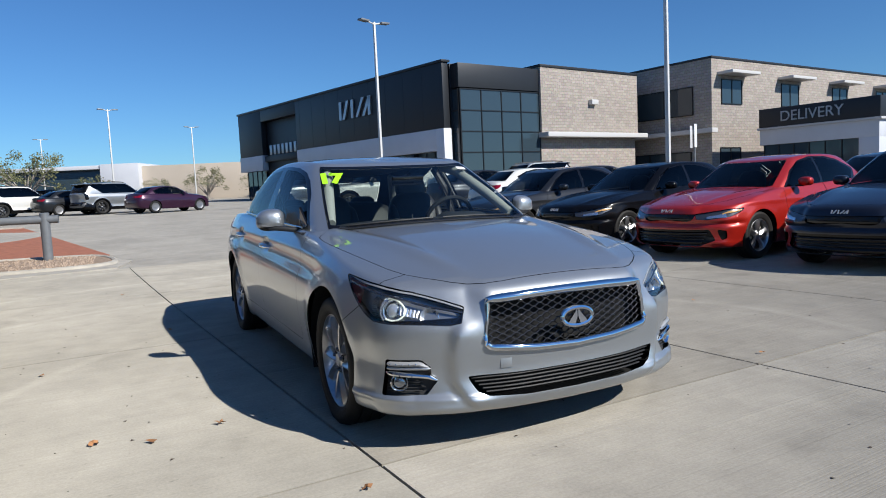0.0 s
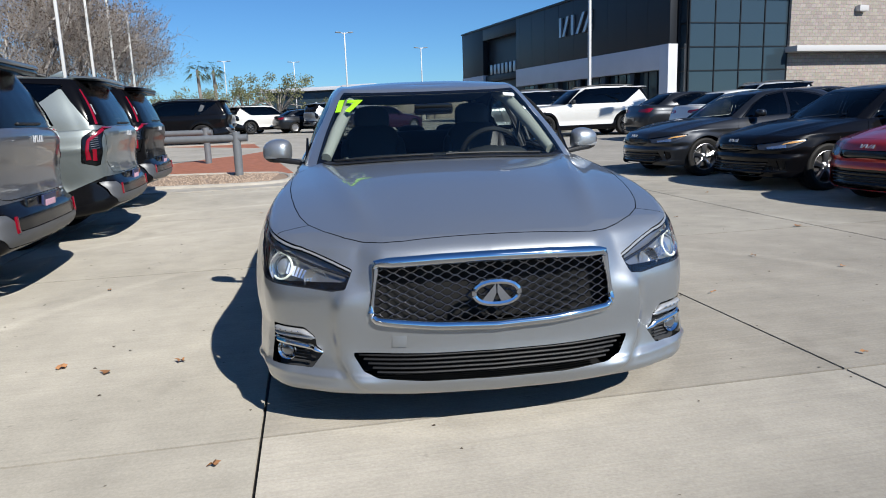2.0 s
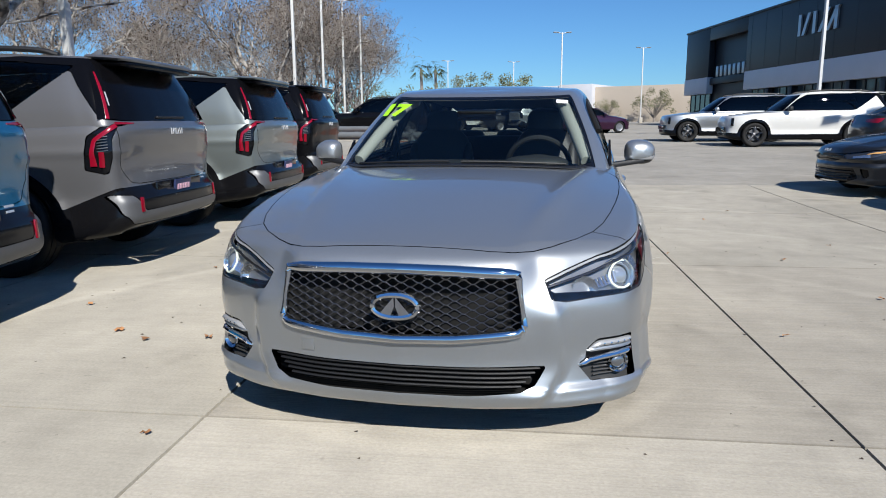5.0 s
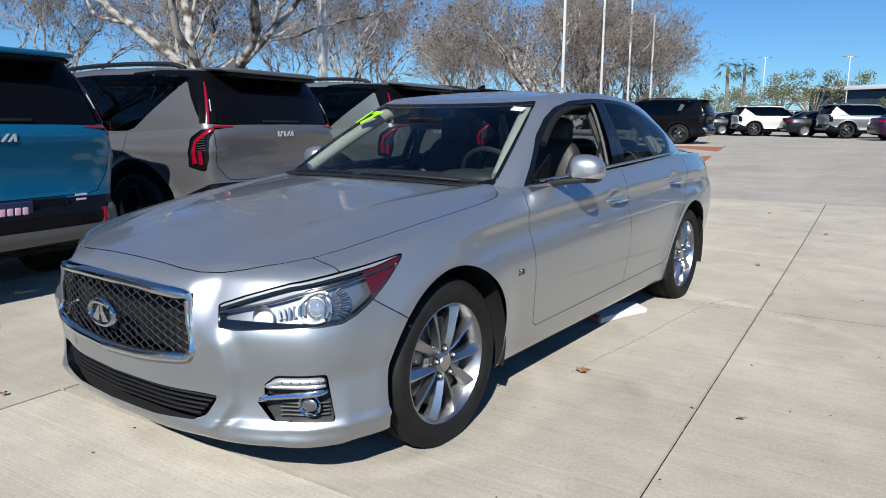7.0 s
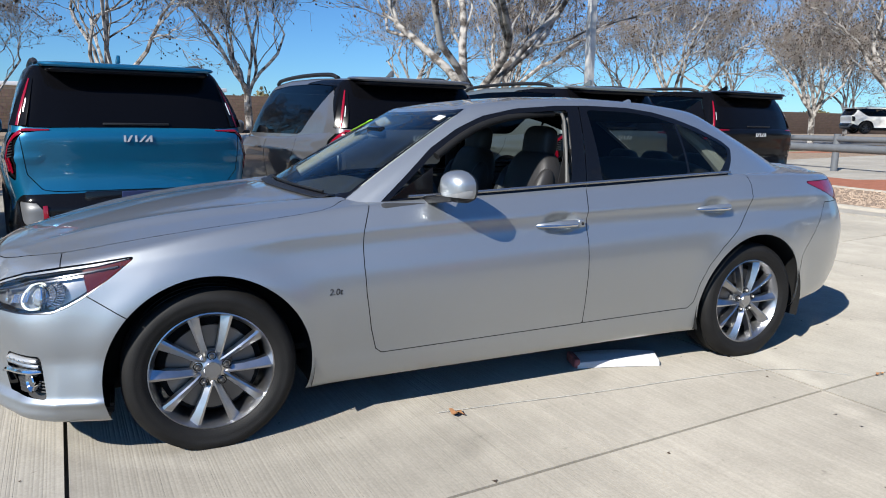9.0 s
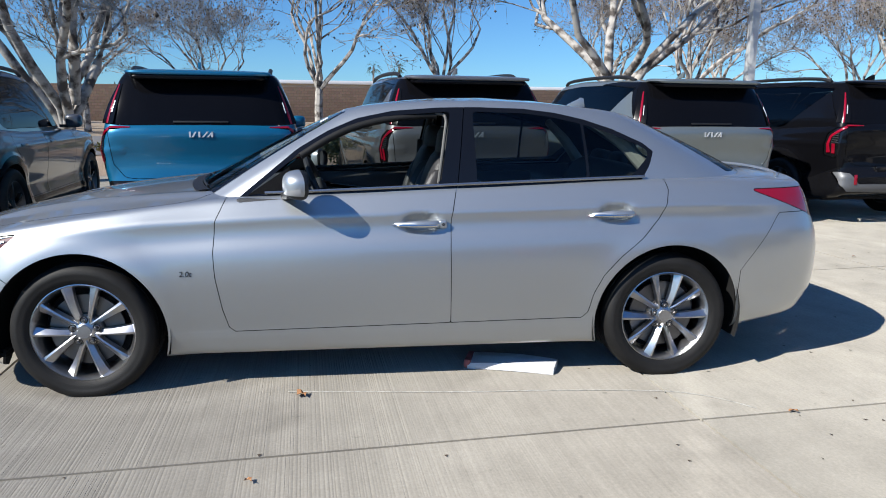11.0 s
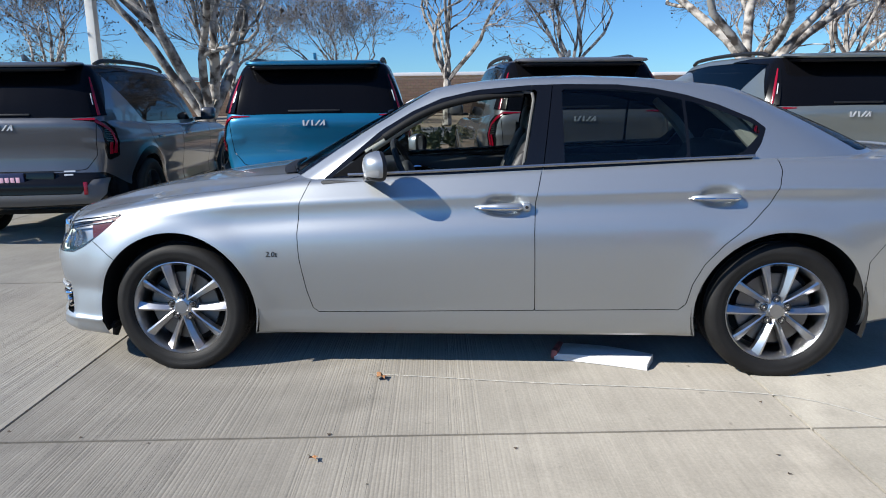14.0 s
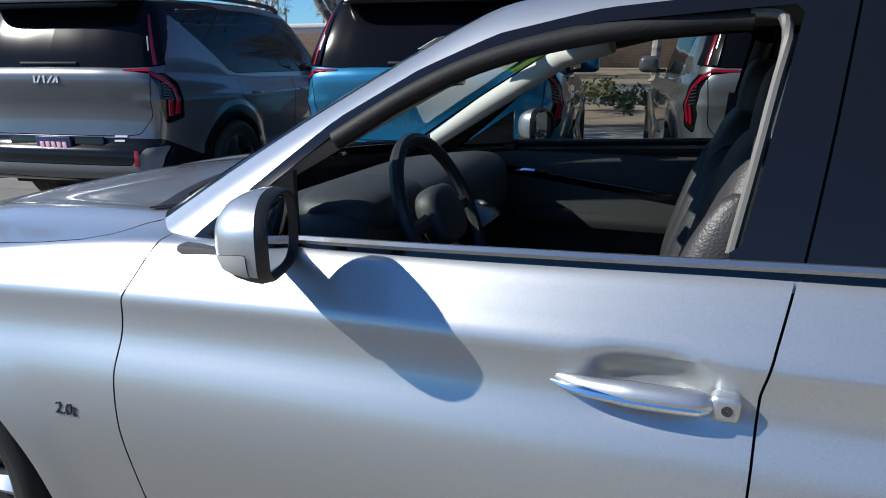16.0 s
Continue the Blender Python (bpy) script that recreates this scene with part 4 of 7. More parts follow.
# distant cream building
CREAMW = mat("cream rendered wall", (0.55, 0.47, 0.38), rough=0.9, vary=0.06, vscale=0.2)
dist = thing("distant_hall", "long cream commercial hall across the lot", "building", NORTH @ pose(-6.0, 101, 0.9, 0, 0, -22))
box_on(dist, "wall", 8, 30, 0, 5.0, 0, 20, CREAMW, 0.05)
box_on(dist, "wall", 30, 62, 0, 4.6, -1, 20, CREAMW, 0.05)
box_on(dist, "white_pier", 3, 8, 0, 5.4, -1.2, 10, WHITEP, 0.05)
box_on(dist, "glass_front", -10, 3, 0.3, 4.8, 0, 10, SHOPGLASS, 0.05)
box_on(dist, "flat_roof", -10.5, 3.2, 4.8, 5.3, -1, 10, WHITEP, 0.05)

# lamp poles
POLEM = mat("white painted pole", (0.62, 0.62, 0.60), rough=0.5, metal=0.1, vary=0.06, vscale=2)


def lamp_pole(x, y, h=8.4, arms=2, turn=0.0, w=0.13):
    p = thing("street_lamp", "white square steel lot lamp on a concrete foot", "lamp post", (NORTH if y > 20 or x > 5 else Matrix()) @ pose(x, y, ground_z(x, y) - 0.03, 0, 0, turn), "lot lamps")
    part("foot", lathe([(0, 0.26), (0.62, 0.26), (0.66, 0.23), (0.66, 0.01)], 18, "z"), KERB, p)
    part("pole", block((w, w, h - 0.6), (0, 0, 0.6 + (h - 0.6) / 2), 0.012, taper=(0.75, 0.75)), POLEM, p)
    for k in range(arms):
        sg = 1 if k == 0 else -1
        part("arm", tube([(0, 0, h - 0.1), (sg * 0.38, 0, h - 0.02)], 0.035, 8), POLEM, p)
        part("lamp_head", moved(block((0.50, 0.30, 0.09), bevel=0.03), pose(sg * 0.60, 0, h, 0, sg * -3, 0)), RAILM, p)
    return p


lamp_pole(-9.6, 9.1, 8.6, 1, 0, 0.17)
lamp_pole(-8.9, -6.1, 8.6, 1, 0, 0.17)
for x, yy in ((-11.9, 25.6), (-13.8, 33.8), (-15.2, 41.0), (-16.2, 47.6)):
    lamp_pole(x, yy, 8.5, 2, 10)
lamp_pole(9.5, 27.0, 8.5, 2, 20)
lamp_pole(13.6, 12.8, 8.5, 2, 20)
for x, yy in ((-2.0, 64.4), (6.6, 82.0), (-10.2, 99.0), (-18.5, 92.0)):
    lamp_pole(x, yy, 8.6, 2, 15)

# a sign post by the lot
sp = thing("sign_post", "small white lot sign on a steel post", "sign", NORTH @ pose(15.2, 13.3, 0.15, 0, 0, 30))
part("post", tube([(0, 0, 0), (0, 0, 2.6)], 0.03, 8), RAILM, sp)
part("sign_plate", block((0.30, 0.02, 0.75), (0.0, -0.03, 2.3), 0.006), WHITEPL, sp)
part("sign_plate", block((0.26, 0.02, 0.70), (-0.34, 0.02, 2.25), 0.006), LEDGE, sp)

# long wall and low buildings beyond the avenue
WALLB = block_wall("brown block wall", (0.125, 0.085, 0.066))
x0, y0 = lot(-52, -90)
bw = part("boundary_wall", block((0.4, 250, 2.7), (0, 125, 1.9), 0.03), WALLB)
bw.matrix_basis = pose(x0, y0, 0, 0, 0, LOT)
tagged(bw, "long low brown block wall beyond the avenue", "wall", kind="structure")
for k in range(5):
    sx, sy = lot(-75 - 8 * k, -40 + 42 * k)
    h = thing("far_house", "pale low building behind the brown wall", "building", pose(sx, sy, 0, 0, 0, LOT))
    part("wall", block((14, 24 + 3 * k, 4.4), (0, 0, 2.2), 0.1), CREAMW if k % 2 else WHITEP, h)
    part("roof", block((15, 25 + 3 * k, 0.4), (0, 0, 4.6), 0.1), WHITEP, h)

# the silver sedan


def sedan_sculpt(s, x, y, z):
    """How far the flank and nose stand proud of the plain section."""
    push = np.zeros_like(x)
    for ya in (0.0, 2.89):
        r = np.hypot(y - ya, z - 0.317)
        push = push + 0.014 * np.exp(-((r - 0.395) / 0.075) ** 2) * (x > 0.6)
    crease = np.interp(y, [-0.3, 0.3, 1.0, 2.0, 2.9, 3.5], [0.77, 0.83, 0.862, 0.885, 0.905, 0.90])
    fade = np.clip((y + 0.2) / 0.5, 0, 1) * np.clip((3.6 - y) / 0.5, 0, 1)
    push += 0.007 * fade * np.exp(-((z - crease) / 0.022) ** 2)
    push -= 0.010 * fade * np.exp(-((z - crease + 0.075) / 0.05) ** 2)
    for yh, zh in ((1.60, 0.822), (2.585, 0.862)):
        push -= 0.030 * np.exp(-np.abs((y - yh - 0.005) / 0.072) ** 3.5 - np.abs((z - zh - 0.010) / 0.036) ** 3) * (x > 0.6)
    nose = np.clip((-0.25 - y) / 0.15, 0, 1)
    band = np.clip((z - 0.20) / 0.05, 0, 1) * np.clip((0.61 - z) / 0.07, 0, 1)
    u = s - np.interp(z, [0.20, 0.223, 0.264, 0.335, 0.447, 0.55, 0.62], [0.455, 0.477, 0.52, 0.570, 0.576, 0.555, 0.52])
    push += 0.013 * nose * band * np.where(u < 0, np.exp(-(u / 0.075) ** 2), np.exp(-(u / 0.024) ** 2))
    push -= 0.016 * nose * band * np.clip((u - 0.012) / 0.05, 0, 1) * np.exp(-np.clip(u, 0, None) / 0.13)
    push += 0.008 * nose * np.exp(-((z - 0.262) / 0.014) ** 2) * np.clip((u - 0.03) / 0.05, 0, 1)
    push += 0.045 * np.clip((0.42 - z) / 0.15, 0, 1) * np.clip((-0.25 - y) / 0.1, 0, 1) * np.clip((y + 0.68) / 0.15, 0, 1)
    push += 0.030 * nose * np.clip((0.27 - z) / 0.05, 0, 1) * np.exp(-((s - 0.72) / 0.22) ** 2)
    return push


SEDAN = dict(
    outline=[(0, -0.885), (0.28, -0.868), (0.46, -0.827), (0.58, -0.782), (0.69, -0.718), (0.785, -0.645), (0.840, -0.56), (0.872, -0.455), (0.894, -0.335), (0.907, -0.20), (0.911, -0.05), (0.911, 0.2),
             (0.904, 0.6), (0.906, 1.2), (0.908, 2.0), (0.910, 2.6), (0.908, 2.95), (0.888, 3.3), (0.84, 3.6), (0.745, 3.79), (0.56, 3.88),
             (0.30, 3.915), (0, 3.92)],
    half=0.80,
    edge=[(-0.95, 0.665), (-0.7, 0.705), (-0.5, 0.765), (-0.3, 0.815), (0, 0.868), (0.4, 0.915), (0.67, 0.942), (1.2, 0.965), (1.8, 0.992), (2.4, 1.015),
          (2.85, 1.028), (3.3, 1.018), (3.7, 0.985), (4.0, 0.955)],
    crest=[(-0.95, 0.705), (-0.85, 0.735), (-0.7, 0.790), (-0.54, 0.830), (-0.18, 0.905), (0.11, 0.945), (0.39, 0.972), (0.62, 0.985), (1.2, 1.0),
           (2.8, 1.05), (3.2, 1.072), (3.54, 1.062), (3.8, 1.040), (4.0, 1.01)],
    bottom=[(-0.95, 0.180), (-0.45, 0.180), (-0.3, 0.18), (0.3, 0.182), (2.5, 0.186), (3.2, 0.23), (3.5, 0.27), (4.0, 0.30)],
    shares=[0, 0.03, 0.10, 0.15, 0.19, 0.32, 0.50, 0.64, 0.76, 0.86, 0.94, 1.0],
    front=[0.10, 0.035, 0.006, 0.004, 0.012, 0.022, 0.008, 0.006, 0.014, 0.034, 0.066, 0.125],
    side=[0.080, 0.062, 0.048, 0.042, 0.038, 0.020, 0.003, 0.007, 0.029, 0.048, 0.078, 0.120],
    fender=[0.080, 0.062, 0.048, 0.042, 0.038, 0.020, 0.003, 0.004, 0.014, 0.027, 0.046, 0.082],
    rear=[0.14, 0.09, 0.05, 0.03, 0.015, 0.006, 0.012, 0.035, 0.075, 0.105, 0.130, 0.165],
    scoop=(0.40, 0.52, 0.66, 1.05, 0.66, 0.84, 0.040),
    ridge=(-0.70, 0.42, 0.55, 0.66, 0.016, 0.05),
    base=[(0, 0.43), (0.30, 0.46), (0.55, 0.53), (0.70, 0.61), (0.765, 0.74), (0.790, 1.15), (0.797, 1.8), (0.792, 2.4), (0.765, 2.85), (0.70, 3.18),
          (0.55, 3.40), (0.30, 3.49), (0, 3.51)],
    roof=[(0, 1.20), (0.25, 1.21), (0.44, 1.235), (0.535, 1.285), (0.575, 1.42), (0.60, 1.7), (0.605, 2.0), (0.597, 2.3), (0.575, 2.56), (0.535, 2.70),
          (0.42, 2.79), (0.22, 2.84), (0, 2.85)],
    roofz=[(1.15, 1.352), (1.30, 1.378), (1.5, 1.398), (1.7, 1.408), (2.0, 1.412), (2.3, 1.400), (2.6, 1.372), (2.9, 1.335)],
    crown=0.032, bulge=0.022, axles=(0.0, 2.89), wheel=0.317, arch=0.390, sculpt=sedan_sculpt)


def mirror_shell(rings, sg):
    """A mirror housing from rings (along, half width, half height), its upper outer corner drawn down."""
    n = 56
    p = np.zeros((len(rings), n + 1, 3))
    for i, (yy, wide, tall) in enumerate(rings):
        for j in range(n + 1):
            t = 2 * math.pi * j / n
            c, d = math.copysign(abs(math.cos(t)) ** 0.62, math.cos(t)), math.copysign(abs(math.sin(t)) ** 0.66, math.sin(t))
            drop = 0.30 * max(0.0, c) ** 1.6 if d > 0 else 0.06 * max(0.0, c) ** 2
            p[i, j] = (sg * wide * c, yy + 0.010 * (wide / 0.088) * max(0.0, c) ** 2, tall * d * (1 - drop))
    g = grid_skin(p, np.zeros((len(rings), n + 1, 1)))
    return Skin(g.v, g.a, g.t[:, ::-1] if sg < 0 else g.t)


def build_sedan():
    car = thing("sedan", "silver grey metallic four-door sedan with chrome mesh grille, parked on concrete", "car", pose(0.008, -0.012, 0, 0, 0, 1.0))
    lower, upper, deck, out, s = car_skins(SEDAN, 520, 6)
    gap_strips = []

    def arc(x):
        """Arc length of the outline at a half width, on the nose."""
        k = out[:, 1] < 0.1
        return float(np.interp(x, out[k, 0], s[k]))
    # nose openings, by half width and height
    L = lower
    ax, y, z = np.abs(L.v[:, 0]), L.v[:, 1], L.v[:, 2]
    nose = (y < -0.2) & (L.a[:, 1] < 1.02)

    def cut(f, gap=0.0, seal=None, where=None):
        nonlocal L
        p, L = panel(L, np.where(where, f, 1.0) if where is not None else f, gap, seal)
        return p

    def xyz():
        return np.abs(L.v[:, 0]), L.v[:, 1], L.v[:, 2]
    grille_o = [(-0.414, 0.686), (-0.2, 0.696), (0, 0.699), (0.2, 0.696), (0.414, 0.686), (0.442, 0.505), (0.420, 0.482), (0.2, 0.461), (0, 0.455), (-0.2, 0.461), (-0.420, 0.482), (-0.442, 0.505)]
    cut(sd_poly(L.v[:, 0], z, grille_o, 0.004), where=nose)
    ax, y, z = xyz()
    low_o = [(-0.508, 0.353), (-0.2, 0.349), (0.2, 0.349), (0.508, 0.353), (0.475, 0.296), (0.425, 0.272), (0.25, 0.262), (-0.25, 0.262), (-0.425, 0.272), (-0.475, 0.296)]
    cut(sd_poly(L.v[:, 0], z, low_o, 0.006), where=(y < -0.2) & (L.a[:, 1] < 1.02))
    ax, y, z = xyz()
    fog_o = [(0.672, 0.346), (0.716, 0.292), (0.915, 0.288), (0.896, 0.428), (0.735, 0.428), (0.70, 0.398), (0.70, 0.360)]
    fog = cut(sd_poly(np.abs(L.a[:, 0]), z, fog_o, 0.01), where=(y < -0.2) & (L.a[:, 1] < 1.02))
    ax, y, z = xyz()
    lamp_o = [(0.532, 0.655), (0.548, 0.597), (0.60, 0.588), (0.70, 0.595), (0.88, 0.599), (0.965, 0.605), (1.02, 0.627), (1.07, 0.655), (1.15, 0.712), (1.243, 0.786), (1.122, 0.770),
              (0.99, 0.753), (0.775, 0.722), (0.62, 0.682)]
    lens = cut(sd_poly(np.abs(L.a[:, 0]), z, lamp_o, 0.004), 0.002, gap_strips, where=(y < 0.2) & (L.a[:, 1] < 1.15))
    # tail lamps
    ax, y, z = xyz()
    sr = s[-1]
    tail_o = [(sr - 1.22, 0.972), (sr - 0.80, 0.975), (sr - 0.42, 0.93), (sr - 0.42, 0.86), (sr - 0.70, 0.82), (sr - 0.82, 0.835)]
    tail = cut(sd_poly(np.abs(L.a[:, 0]), z, tail_o, 0.006), 0.002, gap_strips, where=(y > 3.0) & (L.a[:, 1] < 1.1))
    # doors
    ax, y, z = xyz()
    side = (ax > 0.6)
    door_f = [(0.672, 1.3), (0.672, 0.94), (0.628, 0.84), (0.618, 0.70), (0.624, 0.58), (0.648, 0.42), (0.672, 0.325), (0.70, 0.303), (1.755, 0.318),
              (1.748, 0.70), (1.752, 0.84), (1.785, 0.99), (1.785, 1.3)]
    doors_f = cut(sd_poly(y, z, door_f), 0.0019, gap_strips, where=side)
    ax, y, z = xyz()
    door_r = [(1.785, 1.3), (1.785, 0.99), (1.752, 0.84), (1.748, 0.70), (1.755, 0.318), (2.43, 0.327), (2.462, 0.36), (2.482, 0.46), (2.53, 0.56), (2.61, 0.65),
              (2.72, 0.74), (2.815, 0.835), (2.855, 0.91), (2.872, 0.98), (2.86, 1.03), (2.86, 1.3)]
    doors_r = cut(sd_poly(y, z, door_r), 0.0019, gap_strips, where=(ax > 0.6))
    # hood
    ax, y, z = xyz()
    half = [(0.20, -0.766), (0.31, -0.764), (0.39, -0.752), (0.45, -0.718), (0.52, -0.668), (0.60, -0.592), (0.665, -0.495), (0.705, -0.39), (0.735, -0.26), (0.762, -0.10), (0.780, 0.05),
            (0.790, 0.20), (0.795, 0.36), (0.785, 0.46), (0.755, 0.52), (0.71, 0.565), (0.6, 0.8)]
    hood_o = [(0, -0.768)] + half + [(-x, yy) for x, yy in half[::-1]]
    hood = cut(sd_poly(L.v[:, 0], y, hood_o), 0.0019, gap_strips, where=(L.a[:, 1] > 0.85) & (y < 1.0))
    # boot lid
    ax, y, z = xyz()
    boot_o = [(-0.70, 2.8), (0.70, 2.8), (0.69, 3.4), (0.66, 3.7), (0.60, 4.1), (-0.60, 4.1), (-0.66, 3.7), (-0.69, 3.4)]
    boot = cut(np.maximum(sd_poly(L.v[:, 0], y, boot_o), 0.80 - z), 0.002, gap_strips, where=(y > 2.7))
    # bumpers
    ax, y, z = xyz()
    fb = np.where(z < 0.70, np.maximum(((z - 0.66) + 0.68 * (y + 0.42)) * 0.83, y + 0.05), y + 0.50)
    bumper = cut(fb, 0.002, gap_strips)
    ax, y, z = xyz()
    rb = np.maximum(3.50 - 0.76 * np.clip(0.86 - z, 0, 0.3) - y, z - 0.856)
    bumper_r = cut(rb, 0.002, gap_strips)
    body = part("body", L.pair(), SILVER, car)
    part("front_bumper", bumper.pair(), SILVER, car)
    part("rear_bumper", bumper_r.pair(), SILVER, car)
    part("hood", hood.pair(), SILVER, car)
    part("boot_lid", boot.pair(), SILVER, car)
    for sk, nm in ((doors_f, "front_door"), (doors_r, "rear_door")):
        left, right = sk.split(-sk.v[:, 0])
        part(nm, left.pair(), SILVER, car)
        part(nm, right.pair(), SILVER, car)
    # greenhouse
    U = upper

    def cutu(f, gap=0.0, seal=None):
        nonlocal U
        p, U = panel(U, f, gap, seal)
        return p
    flank = lambda: (np.abs(U.a[:, 0]) > 0.22) & (np.abs(U.a[:, 0]) < 0.80) & (U.a[:, 1] < 1.02)
    fr = [(0.785, 0.962), (0.86, 1.020), (1.02, 1.150), (1.16, 1.235), (1.30, 1.295), (1.48, 1.335), (1.765, 1.356), (1.703, 1.004)]
    rr = [(1.895, 1.010), (1.888, 1.358), (2.15, 1.350), (2.30, 1.332), (2.445, 1.300), (2.452, 1.030)]
    qr = [(2.478, 1.032), (2.470, 1.292), (2.60, 1.252), (2.74, 1.198), (2.795, 1.168), (2.79, 1.14), (2.70, 1.055), (2.66, 1.038)]
    win_f = cutu(np.where(flank(), sd_poly(U.v[:, 1], U.v[:, 2], fr, 0.004), 1.0))
    win_r = cutu(np.where(flank(), sd_poly(U.v[:, 1], U.v[:, 2], rr, 0.004), 1.0))
    win_q = cutu(np.where(flank(), sd_poly(U.v[:, 1], U.v[:, 2], qr, 0.006), 1.0))
    # the dark frame round the side windows
    day = [(0.735, 0.945), (1.01, 1.172), (1.16, 1.260), (1.30, 1.320), (1.48, 1.358), (1.71, 1.376), (1.90, 1.380), (2.15, 1.374), (2.32, 1.354),
           (2.47, 1.322), (2.62, 1.275), (2.78, 1.205), (2.83, 1.165), (2.80, 1.10), (2.74, 1.016), (2.46, 1.012), (1.9, 0.994), (1.7, 0.988)]
    frame_d = cutu(np.where(flank(), sd_poly(U.v[:, 1], U.v[:, 2], day, 0.004), 1.0))
    ws = np.maximum(np.abs(U.a[:, 0]) - 0.240, np.maximum(U.a[:, 1] - 0.965, -1))
    shield = cutu(ws, 0.0015)
    band, shield = shield.split(np.maximum(np.abs(shield.a[:, 0]) - 0.231, np.maximum(shield.a[:, 1] - 0.93, 0.045 - shield.a[:, 1])) * -1)
    rw = np.maximum(0.80 - np.abs(U.a[:, 0]), np.maximum(U.a[:, 1] - 0.95, 0.06 - U.a[:, 1]))
    back = cutu(rw, 0.0015)
    # shut line up the middle pillar
    frame_f, frame_r = panel(frame_d, frame_d.v[:, 1] - 1.792 - 0.13 * (frame_d.v[:, 2] - 1.0), 0.002)
    # grey rubber round the open window
    wv = win_f.v[np.unique(win_f.t)]
    wv = wv[wv[:, 0] > 0]
    fit = np.polyfit(wv[:, 2], wv[:, 0], 2)
    # dark tubes added inside the pillars to block light through the shut line
    for sg in (1, -1):
        part("pillar_backing", tube([(sg * (float(np.polyval(fit, qz)) - 0.024), 1.792 + 0.13 * (qz - 1.0), qz) for qz in np.linspace(0.99, 1.37, 9)], 0.014, 8), RUBBER, car)
    rim = []
    for qy, qz in catmull([(1.02, 1.150), (1.16, 1.235), (1.30, 1.295), (1.48, 1.335), (1.70, 1.352), (1.752, 1.33), (1.738, 1.22), (1.703, 1.010)], 4):
        rim.append((float(np.polyval(fit, qz)) - 0.012, qy - 0.003, qz - 0.003))
    part("window_seal", tube(rim[16:], 0.0085, 8), WSEAL, car, "grey rubber seal round the open window")
    part("window_seal", tube([(x - 0.008, qy + 0.006, qz - 0.008) for x, qy, qz in rim[:17]], 0.018, 10), RUBBER, car)
    _, shut = win_f.split(-win_f.v[:, 0])
    part("front_door_glass", shut.pair(), SIDEGLASS, car)
    part("roof", U.pair(), SILVER, car)
    part("windshield", shield.pair(), WINDSHIELD, car, "clear laminated windshield")
    part("windshield_band", band.pair(), GLOSSBLACK, car)
    part("rear_window", back.pair(), SIDEGLASS, car)
    for sk, nm, m in ((win_r, "rear_door_glass", SIDEGLASS), (win_q, "quarter_glass", SIDEGLASS), (frame_f, "window_frame", GLOSSBLACK), (frame_r, "window_frame", GLOSSBLACK)):
        left, right = sk.split(-sk.v[:, 0])
        part(nm, left.pair(), m, car)
        part(nm, right.pair(), m, car)
    for sk in gap_strips:
        for q in sk.weld().pieces():
            part("gap_dark_strip", q.pair(), CAVITY_DARK, car)
    for q in lens.split(-lens.v[:, 0]):
        q = q.tidy()
        sg = 1 if q.v[:, 0].mean() > 0 else -1
        lamp = part("headlamp", q.moved(-0.032).pair(), LAMPSHELL, car, "clear headlamp with projector and amber marker")
        part("lens", q.pair(), CLEAR, lamp)
        rim_z = np.interp(np.abs(q.a[:, 0]), [0.53, 0.56, 0.70, 0.88, 0.965, 1.07, 1.15, 1.25], [0.640, 0.618, 0.614, 0.608, 0.613, 0.662, 0.718, 0.80])
        low, up = q.moved(-0.010).split(q.v[:, 2] - rim_z)
        part("bezel", low.pair(), GLOSSBLACK, lamp)
        top_z = np.interp(np.abs(q.a[:, 0]), [0.53, 0.62, 0.775, 0.99, 1.122, 1.25], [0.650, 0.677, 0.717, 0.748, 0.764, 0.79])
        _, brow = q.moved(-0.005).split(q.v[:, 2] - top_z)
        part("brow", brow.pair(), BROW, lamp)
        mk = q.moved(-0.008)
        tz = np.interp(np.abs(mk.a[:, 0]), [0.99, 1.122, 1.25], [0.742, 0.756, 0.783])
        mark, _ = mk.split(np.maximum(1.075 + 0.25 * (0.72 - mk.v[:, 2]) - np.abs(mk.a[:, 0]), mk.v[:, 2] - tz))
        part("side_marker", mark.pair(), MARKER, lamp, "dark amber side marker")

        def on_lens(sa, zz, off):
            i = np.interp(sa, s, np.arange(len(s)))
            x = np.interp(i, np.arange(len(s)), out[:, 0])
            yy = np.interp(i, np.arange(len(s)), out[:, 1])
            p, n = snap(q, [(sg * x, yy, zz)], off)
            return p[0], n[0]
        p, n = on_lens(0.865, 0.670, -0.034)
        ring = lathe([(-0.02, 0.050), (0.0, 0.052), (0.006, 0.048), (0.0, 0.042), (-0.01, 0.038)], 36, "z")
        part("projector_ring", on_plane(ring, p, n * 0.8 + np.array((0, -1, 0)), (0, 0, 1)), CHROME, lamp)
        ball = bulb(0.036, 0.036, 0.020)
        part("projector", on_plane(ball, p, n * 0.8 + np.array((0, -1, 0)), (0, 0, 1)), CLEARBALL, lamp)
        rim = resample(np.array(lamp_o + lamp_o[:1], float), 90)[0][:-1]
        rim = [(a, b) for a, b in rim if a < 1.215]
        far_end = max(range(len(rim)), key=lambda k: rim[k][0])
        rim = rim[far_end + 1:] + rim[:far_end + 1]
        part("lamp_rim", tube([on_lens(a, b, -0.007)[0] for a, b in rim], 0.0055, 6), BADGE, lamp)
        ring = [on_lens(0.870 + 0.072 * math.cos(a), 0.672 + 0.056 * math.sin(a), -0.012)[0] for a in np.linspace(0.9, 5.2, 30)]
        part("light_ring", tube(ring, 0.0045, 6), LEDW, lamp, "lit white ring")
